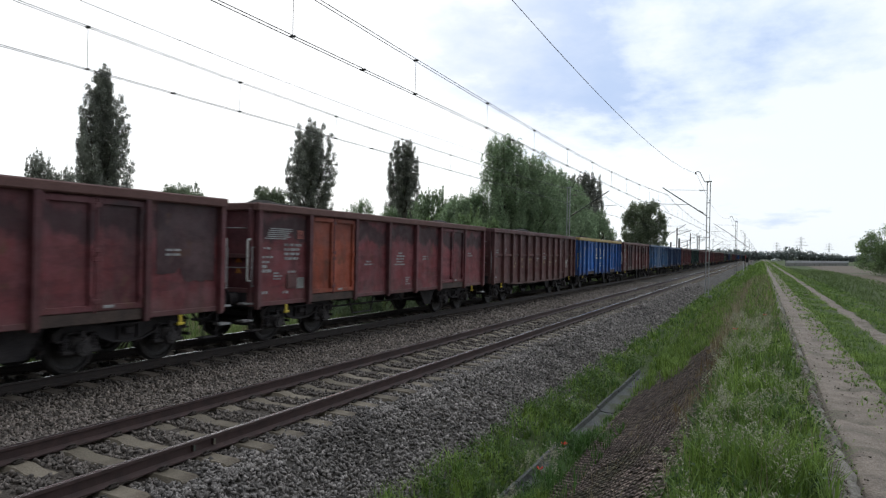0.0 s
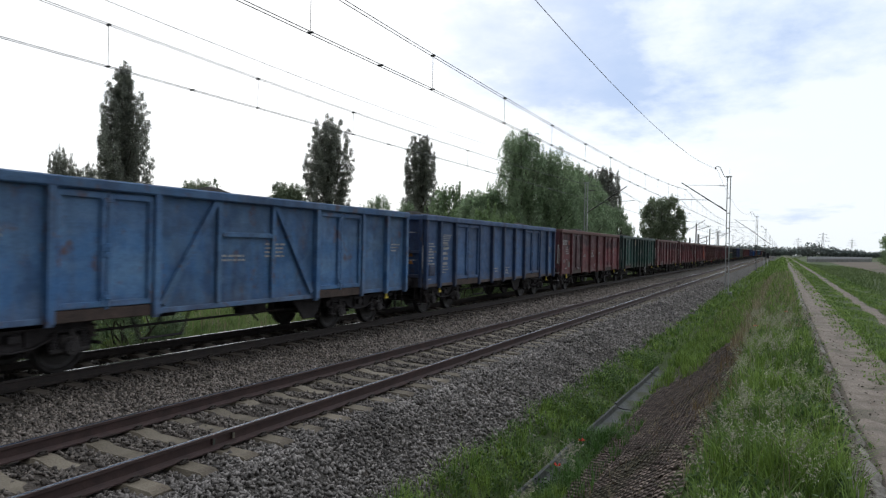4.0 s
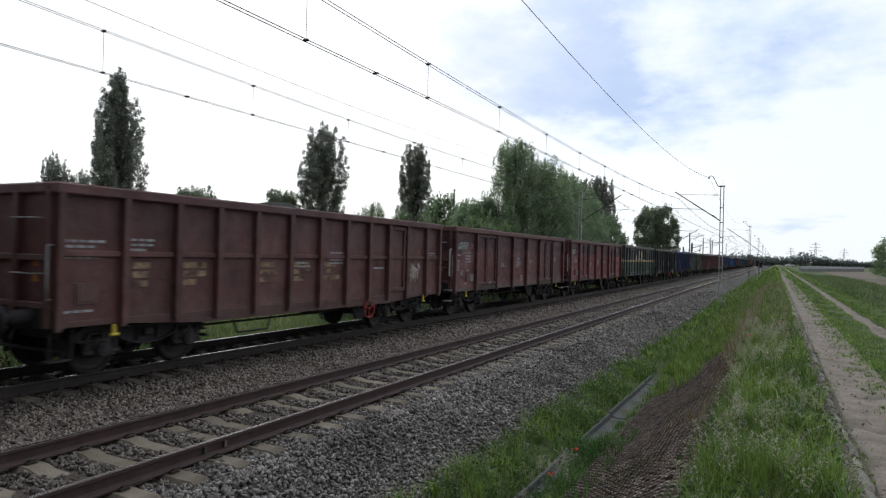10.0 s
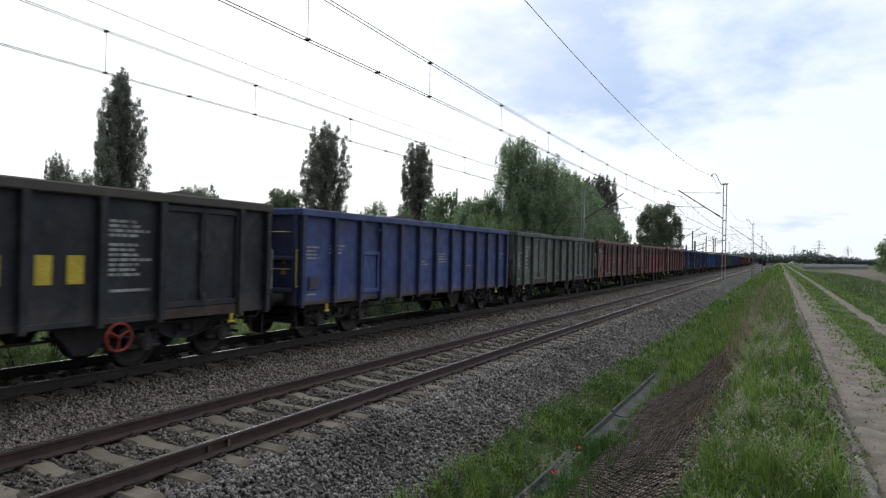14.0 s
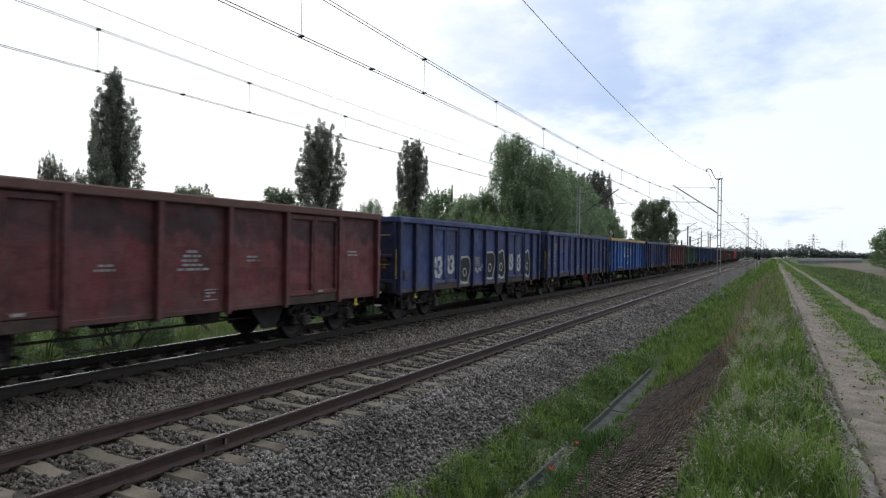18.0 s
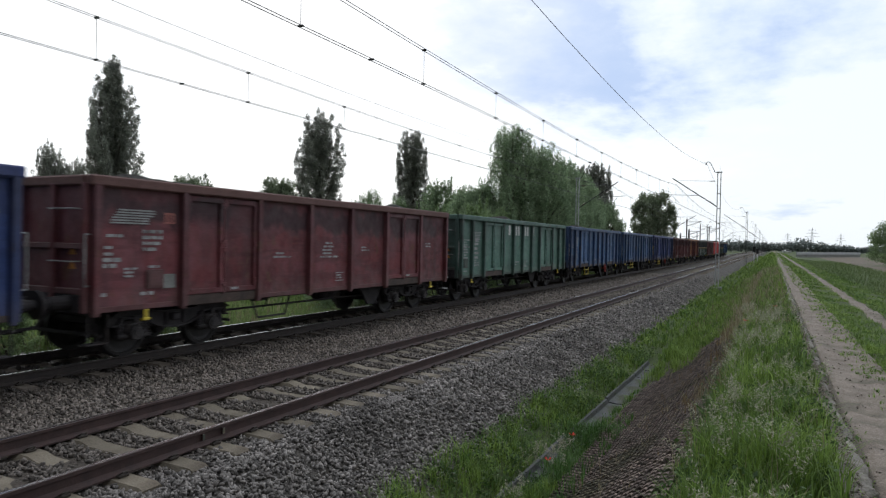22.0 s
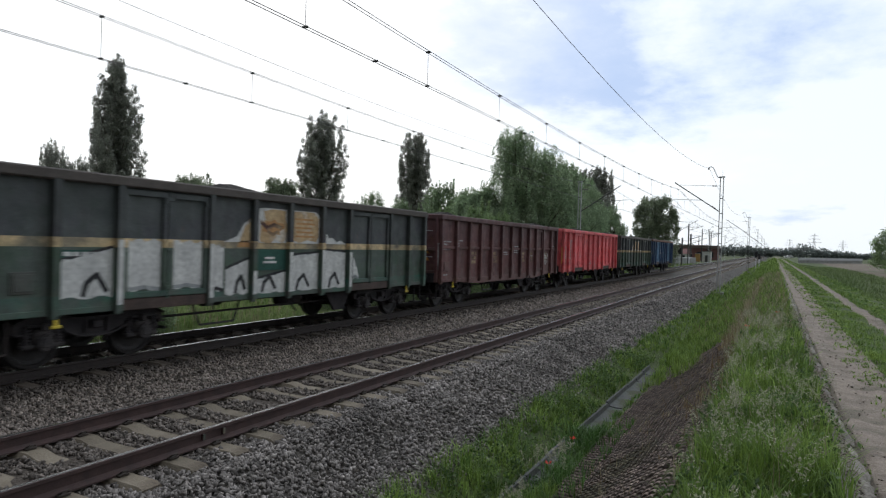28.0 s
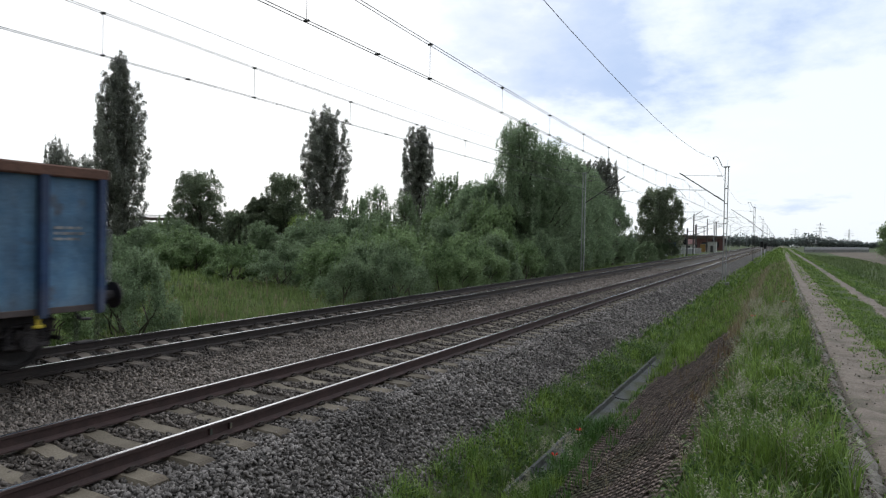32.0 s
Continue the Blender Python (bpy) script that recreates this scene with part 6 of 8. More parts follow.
def graffiti_letters(w, rng):
    """Sprayed letters sheet by sheet: black ones with a white edge, and loose white ones on the door leaves."""
    for u, lo, hi, wd, lift, dark in ((2.63, 1.28, 2.0, 0.62, 0.013, False), (3.56, 1.4, 2.02, 0.56, 0.013, False), (4.72, 1.04, 1.98, 0.86, 0.0, True), (7.05, 1.12, 2.16, 0.92, 0.0, True), (8.22, 1.12, 2.18, 0.86, 0.0, True),
                                      (9.33, 1.4, 2.08, 0.5, 0.013, False), (10.24, 1.34, 2.06, 0.52, 0.013, False), (11.36, 1.08, 2.18, 0.78, 0.0, True)):
        fill, line = Geo(), Geo()
        x0 = SIDE + 0.001 + lift
        z, h, ph, n = (lo + hi) / 2, hi - lo, rng.uniform(0, 6), 22
        edge = []
        for i in range(n + 1):
            a = 2 * math.pi * i / n
            c, s = math.cos(a), math.sin(a)
            k = (abs(c) ** 3.2 + abs(s) ** 3.2) ** (-1 / 3.2) * (1 + 0.07 * math.sin(3 * a + ph) + 0.06 * math.sin(5 * a + 2 * ph))
            edge.append((u + wd / 2 * k * c + 0.10 * (s > 0.5) * wd * math.sin(ph), z + h / 2 * k * s))
        if dark:
            fill.prism([(p - HALF, q) for p, q in edge[:-1]], 0, x0, x0 + 0.003)
            stroke(line, edge, 0.075, x0 + 0.003, x0 + 0.006)
            eye = [(u + 0.17 * wd * math.cos(2 * math.pi * i / 9), z - 0.10 * h + 0.15 * h * math.sin(2 * math.pi * i / 9)) for i in range(10)]
            stroke(line, eye, 0.045, x0 + 0.003, x0 + 0.006)
            stroke(line, [(u - 0.46 * wd, lo - 0.03), (u - 0.1 * wd, lo + 0.02), (u + 0.42 * wd, lo - 0.02)], 0.05, x0 + 0.006, x0 + 0.008)
            part("graffiti_fill", fill, w, M_BLACKP, "black sprayed fill")
        else:
            stroke(line, [(u - 0.42 * wd, z + 0.40 * h), (u - 0.2 * wd, z + 0.1 * h), (u - 0.42 * wd, z - 0.05 * h), (u - 0.22 * wd, z - 0.42 * h)], 0.15, x0, x0 + 0.003)
            stroke(line, [(u - 0.1 * wd, z + 0.36 * h), (u + 0.2 * wd, z + 0.42 * h), (u + 0.36 * wd, z + 0.1 * h), (u + 0.1 * wd, z - 0.04 * h), (u + 0.38 * wd, z - 0.22 * h), (u + 0.1 * wd, z - 0.44 * h), (u - 0.25 * wd, z - 0.40 * h)], 0.13, x0 + 0.003, x0 + 0.006)
        tagged(part("graffiti_outline", line, w, M_GRAFW, "white sprayed graffiti outline"), kind="stuff")
    g = Geo()
    stroke(g, [(5.36 + 0.085 * i, 1.42 + 0.10 * math.sin(i * 1.9) + 0.04 * math.sin(i * 0.7) + 0.012 * i) for i in range(13)], 0.05, SIDE + 0.001, SIDE + 0.004)
    part("graffiti_scribble", g, w, M_GRAFW, "white sprayed scribble")
    g = Geo()
    frame_block(g, 5.62, 1.62, 0.46, 0.34, 0.025, SIDE + 0.001, SIDE + 0.005)
    for i in range(3):
        g.box(SIDE + 0.001, SIDE + 0.005, 5.68 - HALF, 6.02 - HALF, 1.69 + 0.085 * i, 1.735 + 0.085 * i)
    part("maintenance_panel", g, w, M_GRAFG, "small framed panel of lettering")


def graffiti_mural(w, rng):
    """Broad white sprayed fields, sheet by sheet, with ragged edges, grey shading and black strokes."""
    x0 = SIDE + 0.001
    fields = ((1.05, 2.03, 1.14, 1.72, 1.96, 0.0), (2.29, 2.99, 1.22, 2.10, 2.10, 0.013), (3.23, 3.93, 1.22, 2.10, 2.08, 0.013), (4.17, 4.50, 1.12, 2.08, 1.98, 0.0), (4.56, 5.2, 1.02, 1.55, 1.75, 0.0),
              (5.38, 6.37, 0.99, 1.30, 1.46, 0.0), (6.53, 7.57, 0.99, 1.82, 1.88, 0.0), (7.73, 8.7, 0.99, 1.95, 1.90, 0.0), (9.0, 9.3, 1.22, 1.85, 1.30, 0.013))
    for lo, hi, base, a, b, lift in fields:
        n, ph = 16, rng.uniform(0, 6)
        up = [(hi - (hi - lo) * i / n, b + (a - b) * i / n + 0.025 * math.sin(i * 0.9 + ph) + 0.012 * math.sin(i * 2.1)) for i in range(n + 1)]
        dn = [(lo + (hi - lo) * i / n, base + 0.025 * math.sin(i * 0.7 + 2 * ph)) for i in range(n + 1)]
        g = Geo()
        g.prism([(u - HALF, z) for u, z in dn + up], 0, x0 + lift, x0 + lift + 0.003)
        part("graffiti_fill", g, w, M_GRAFW, "white sprayed mural field")
        g = Geo()
        r = hi - lo
        if lift == 0.0 and r > 0.6:
            stroke(g, [(hi - r * i / n, b + (a - b) * i / n + 0.02) for i in range(0, n + 1, 4)], 0.05, x0 + 0.003, x0 + 0.005)
            c = rng.uniform(0.2, 0.5)
            stroke(g, [(lo + r * c, base + 0.04), (lo + r * (c + 0.06), base + 0.24), (lo + r * (c + 0.24), base + 0.38), (lo + r * (c + 0.42), base + 0.10)], 0.09, x0 + 0.003, x0 + 0.005)
        else:
            stroke(g, [(lo + r * 0.05, base + 0.02), (lo + r * 0.5, base + 0.05), (lo + r * 0.95, base)], 0.07, x0 + lift + 0.003, x0 + lift + 0.005)
        tagged(part("graffiti_outline", g, w, M_BLACKP if lift == 0.0 else M_GRAFG, "thick sprayed line"), kind="stuff")
    for u, hi in ((2.1, 2.1), (4.1, 2.06), (5.3, 1.5), (6.45, 1.9), (7.65, 1.95), (8.8, 1.9)):
        g = Geo()
        g.box(SIDE + 0.1155, SIDE + 0.118, u - 0.054 - HALF, u + 0.054 - HALF, 1.0, hi)
        part("graffiti_fill", g, w, M_GRAFW, "white sprayed rib")
    g = Geo()
    g.box(x0, x0 + 0.003, 5.37 - HALF, 6.38 - HALF, 1.50, 1.95)
    part("sprayed_patch", g, w, M_TEAL, "dark green painted panel")
    tagged(part("lettering", lettering([(5.7, 1.74, 0.3, 0.05), (5.66, 1.65, 0.4, 0.05)], 0.008), w, M_GRAFW, "white small lettering"), kind="stuff")
    g = Geo()
    g.prism([(u - HALF, z) for u, z in ((4.86, 2.0), (5.21, 2.0), (5.21, 2.62), (5.05, 2.3))], 0, x0, x0 + 0.004)
    part("emblem", g, w, M_ORANGEP, "orange slope of the emblem")
    stripe_emblem(w, rng)


P_RED = paint("brown_red_wagon_paint", (0.092, 0.0210, 0.0235), fade=(0.106, 0.038, 0.044), wear=0.4, dark=0.6, soot=0.4, smear=0.55, brushed=0.85)
P_RED2 = paint("red_wagon_paint", (0.116, 0.0225, 0.0265), fade=(0.128, 0.043, 0.049), wear=0.35, dark=0.6, soot=0.35, smear=0.55, brushed=0.9)
P_BROWN = paint("brown_wagon_paint", (0.07, 0.028, 0.027), fade=(0.088, 0.042, 0.041), wear=0.4, dark=0.45)
P_BROWN2 = paint("dull_brown_wagon_paint", (0.072, 0.0215, 0.0225), fade=(0.105, 0.046, 0.046), wear=0.5, dark=0.55, smear=0.45, brushed=0.65)
P_BLUE = paint("bright_blue_wagon_paint", (0.012, 0.076, 0.262), rust=(0.045, 0.036, 0.034), fade=(0.02, 0.092, 0.285), wear=0.15, dark=0.5)
P_BLUE2 = paint("faded_blue_wagon_paint", (0.026, 0.058, 0.130), rust=(0.045, 0.036, 0.034), fade=(0.044, 0.082, 0.155), wear=0.12, dark=0.35)
P_BLUE3 = paint("navy_wagon_paint", (0.027, 0.043, 0.128), rust=(0.045, 0.036, 0.034), fade=(0.042, 0.06, 0.15), wear=0.1, dark=0.4)
P_BLUE4 = paint("worn_light_blue_paint", (0.0333, 0.0888, 0.1924), fade=(0.0666, 0.1258, 0.2072), wear=0.5, dark=0.5)
P_BLUE5 = paint("chalky_blue_wagon_paint", (0.045, 0.105, 0.18), rust=(0.045, 0.036, 0.034), fade=(0.085, 0.15, 0.215), wear=0.35, dark=0.4, soot=0.15)
P_GREEN = paint("dark_green_wagon_paint", (0.0155, 0.046, 0.038), rust=(0.045, 0.036, 0.034), fade=(0.026, 0.066, 0.055), wear=0.25, dark=0.5)
P_GREEN2 = paint("pale_green_wagon_paint", (0.05, 0.102, 0.08), rust=(0.045, 0.036, 0.034), fade=(0.07, 0.122, 0.1), wear=0.25, dark=0.3)
P_GREY = paint("grey_green_wagon_paint", (0.0555, 0.0666, 0.0592), fade=(0.0814, 0.0925, 0.0814), wear=0.45, dark=0.5)
P_BLACK = paint("black_wagon_paint", (0.009, 0.0105, 0.014), rust=(0.045, 0.036, 0.034), fade=(0.016, 0.018, 0.023), wear=0.1, dark=0.4, soot=0.0)
P_OCHRE = paint("ochre_wagon_paint", (0.1776, 0.074, 0.0259), fade=(0.1924, 0.0925, 0.0407), wear=0.5, dark=0.45)
P_SIGNAL = paint("bright_red_wagon_paint", (0.4, 0.056, 0.06), fade=(0.38, 0.088, 0.092), wear=0.1, dark=0.3, soot=0.1)
P_STRIPE = paint("green_black_striped_paint", (0.037, 0.0592, 0.0444), rust=(0.045, 0.036, 0.034), wear=0.25, dark=0.4, fade=(0.045, 0.052, 0.050),
                 bands=[(0, (0.018, 0.066, 0.046)), (1.20, (0.032, 0.054, 0.036)), (1.96, (0.42, 0.31, 0.17)), (2.125, (0.028, 0.028, 0.035))])
P_YRIM = mat("yellow_rim_paint", (0.34, 0.235, 0.07), (0.43, 0.31, 0.10), scale=2, rough=0.6, bump=0.2, fine=25, c3=(0.3, 0.19, 0.05))
P_RUSTRIM = mat("rusty_rim", (0.10, 0.048, 0.033), (0.16, 0.08, 0.056), scale=3, bump=0.3, fine=25)

P_RIMRED = mat("dusty_red_rim", (0.105, 0.046, 0.041), (0.150, 0.078, 0.070), scale=2, rough=0.75, bump=0.2, fine=25, grain=0.3)
P_RIMDUST = mat("dusty_brown_rim", (0.055, 0.045, 0.04), (0.09, 0.076, 0.068), scale=2, rough=0.75, bump=0.2, fine=25, grain=0.3)
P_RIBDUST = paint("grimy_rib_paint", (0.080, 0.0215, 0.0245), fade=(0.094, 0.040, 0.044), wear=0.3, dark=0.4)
# darker copies of the blue and green body paints: rib shading put into colour
P_RIBNAVY = paint("shaded_navy_rib_paint", (0.016, 0.024, 0.066), rust=(0.045, 0.036, 0.034), fade=(0.026, 0.036, 0.082), wear=0.3, dark=0.5)
P_RIBBLUE = paint("shaded_dull_blue_rib_paint", (0.015, 0.036, 0.088), rust=(0.045, 0.036, 0.034), fade=(0.03, 0.056, 0.11), wear=0.3, dark=0.5)
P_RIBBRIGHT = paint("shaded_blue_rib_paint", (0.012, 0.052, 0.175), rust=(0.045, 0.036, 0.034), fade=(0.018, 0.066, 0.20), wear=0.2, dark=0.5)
P_RIBGREEN = paint("shaded_green_rib_paint", (0.030, 0.060, 0.050), rust=(0.045, 0.036, 0.034), fade=(0.042, 0.075, 0.062), wear=0.3, dark=0.5)
P_RIBDARK = paint("shaded_dark_green_rib_paint", (0.010, 0.026, 0.023), rust=(0.045, 0.036, 0.034), fade=(0.018, 0.038, 0.034), wear=0.3, dark=0.5)
P_SOLE = paint("dusty_brown_solebar", (0.046, 0.036, 0.036), fade=(0.062, 0.05, 0.049), wear=0.4, dark=0.4)
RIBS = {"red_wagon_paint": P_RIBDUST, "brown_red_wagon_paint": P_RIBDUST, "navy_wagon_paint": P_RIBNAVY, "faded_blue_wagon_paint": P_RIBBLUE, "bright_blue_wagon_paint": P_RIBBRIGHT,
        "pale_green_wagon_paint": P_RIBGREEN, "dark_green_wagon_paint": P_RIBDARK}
SOLES = {"navy_wagon_paint": P_SOLE, "faded_blue_wagon_paint": P_SOLE, "chalky_blue_wagon_paint": P_SOLE, "dull_brown_wagon_paint": P_SOLE}
RIMS = {"brown_red_wagon_paint": P_RIMRED, "red_wagon_paint": P_RIMRED, "dull_brown_wagon_paint": P_RIMRED, "green_black_striped_paint": P_RIMDUST, "black_wagon_paint": P_RIMDUST}

ORANGE_A = panel_patch("repainted_panel", M_ORANGE, [(2.1, 3.7, 1.2, 2.95)], "orange-red repainted panels")
ORANGE_B = panel_patch("repainted_panel", M_ORANGE, [(9.15, 10.9, 1.1, 2.95), (11.15, 12.7, 1.05, 2.1)], "orange-red repainted panels")
DARK_A = panel_patch("primer_patch", M_DARKPATCH, [(11.3, 12.7, 1.62, 3.0)], "dark primer patches")


def build_train():
    red, brown = "rust-red four-axle open freight wagon with worn paint", "dull brown four-axle open freight wagon with a raised side band"
    build_wagon(37, "two_door", P_RED, red, extras=DARK_A)
    build_wagon(36, "two_door", P_RED2, "red open freight wagon with orange repainted panels", extras=ORANGE_A, door=(M_ORANGE, P_RED2))
    build_wagon(35, "banded", P_BROWN, brown)
    build_wagon(34, "ribbed", P_BLUE, "bright blue open freight wagon with a yellow rim", rim=P_YRIM, rail=M_YELLOW, extras=emblem_white)
    build_wagon(33, "two_door", P_BROWN2, red, door=(M_DARKPATCH, P_BROWN2))
    build_wagon(32, "braced", P_BLUE4, "worn light blue open freight wagon with diagonal braces")
    build_wagon(31, "ribbed", P_BLUE2, "faded blue four-axle open freight wagon")
    build_wagon(30, "two_door", P_RED, red, door=(M_DARKPATCH, P_RED))
    build_wagon(29, "six_panel", P_GREEN, "dark green open freight wagon with a white brake wheel", wheel=M_WHITE, extras=green_row)
    build_wagon(28, "two_door", P_RED, red)
    build_wagon(27, "two_door", P_RED2, red, extras=DARK_A)
    build_wagon(26, "two_door", P_RED2, "red open freight wagon with orange repainted end", wheel=M_WHITE, extras=ORANGE_B, door=(P_RED2, M_ORANGE))
    build_wagon(25, "banded", P_BROWN, brown, wheel=M_REDW)
    build_wagon(24, "two_door", P_BROWN2, red)
    build_wagon(23, "two_door", P_RED2, red)
    build_wagon(22, "ribbed", P_STRIPE, "green and black open wagon with a cream stripe", extras=stripe_emblem)
    build_wagon(21, "ribbed_wide", P_BLACK, "black open freight wagon with yellow marks", wheel=M_REDW, wheel_u=9.3, extras=yellow_marks)
    build_wagon(20, "plain", P_BLUE3, "navy blue open freight wagon with close ribs", rail=M_YELLOW)
    build_wagon(19, "ribbed", P_GREY, "faded grey-green open freight wagon")
    build_wagon(18, "two_door", P_BROWN2, red)
    build_wagon(17, "two_door", P_RED2, red, door=(M_DARKPATCH, P_RED2))
    build_wagon(16, "two_door", P_RED, red)
    build_wagon(15, "ribbed", P_BLUE3, "navy blue open freight wagon covered with graffiti", rail=M_YELLOW, extras=graffiti_letters, stencilled=False)
    build_wagon(14, "ribbed", P_BLUE3, "navy blue four-axle open freight wagon", rail=M_YELLOW, wheel=M_REDW, wheel_u=7.6, extras=end_mark)
    build_wagon(13, "ribbed", P_BLUE, "bright blue open freight wagon with a yellow rim", rim=P_YRIM, rail=M_YELLOW, extras=emblem_white)
    build_wagon(12, "ribbed", P_BLUE3, "navy blue open freight wagon with a red brake wheel", wheel=M_REDW, wheel_u=7.5, extras=end_mark)
    build_wagon(11, "two_door", P_RED, red)
    build_wagon(10, "ribbed", P_GREEN2, "pale green open freight wagon with white marks", extras=white_row)
    build_wagon(9, "ribbed", P_BLUE2, "faded blue open freight wagon with a red brake wheel", wheel=M_REDW, wheel_u=8.45, step=M_YELLOW)
    build_wagon(8, "ribbed", P_BLUE2, "faded blue four-axle open freight wagon", step=M_YELLOW)
    build_wagon(7, "ribbed", P_BLUE3, "navy blue open freight wagon with yellow handrails", rail=M_YELLOW, step=M_YELLOW, wheel=M_REDW, wheel_u=7.5, extras=end_mark)
    build_wagon(6, "ribbed", P_BROWN2, "dark brown open freight wagon with flaking paint")
    build_wagon(5, "ribbed", P_OCHRE, "ochre open freight wagon with red-brown ribs", rib=P_BROWN2, wheel=M_WHITE)
    build_wagon(4, "ribbed", P_STRIPE, "green and black striped open wagon with a white mural", extras=graffiti_mural, stencilled=False)
    build_wagon(3, "banded", P_BROWN, brown, wheel=M_BOGIE)
    build_wagon(2, "ribbed", P_SIGNAL, "bright red four-axle open freight wagon", rail=M_YELLOW)
    build_wagon(1, "ribbed", P_STRIPE, "green and black open wagon with a cream stripe", extras=stripe_emblem)
    build_wagon(0, "ribbed", P_BLUE5, "blue open freight wagon with a rusty rim", rim=P_RUSTRIM, rib=P_RIBBLUE, wheel=M_BOGIE, extras=emblem_white)


build_train()


# ---- plants ----
def leaf_quads(C, size, rng, droop=0.0, slim=0.5):
    """Small four-cornered leaves at C with random turns."""
    n = len(C)
    a = rng.normal(size=(n, 3))
    a /= np.linalg.norm(a, axis=1)[:, None]
    b = rng.normal(size=(n, 3))
    b[:, 2] -= droop
    b -= a * (a * b).sum(1)[:, None]
    b /= np.linalg.norm(b, axis=1)[:, None]
    s = size * rng.uniform(0.6, 1.35, n)[:, None]
    c = np.cross(a, b)
    V = np.stack([C - b * s * 0.9, C + c * s * slim, C + b * s * 0.9, C - c * s * slim], 1).reshape(-1, 3)
    return V, np.arange(4 * n).reshape(-1, 4)


def limb(g, p, q, r0, r1, rng, n=4, sides=6, bend=0.06):
    pts = []
    L = (Vector(q) - Vector(p)).length
    for i in range(n + 1):
        t = i / n
        v = Vector(p).lerp(Vector(q), t)
        if 0 < i < n:
            v += Vector((rng.normal(), rng.normal(), 0)) * bend * L
        pts.append(v)
    for i in range(n):
        g.tube(pts[i], pts[i + 1], r0 + (r1 - r0) * i / n, sides, r0 + (r1 - r0) * (i + 1) / n)
    return pts


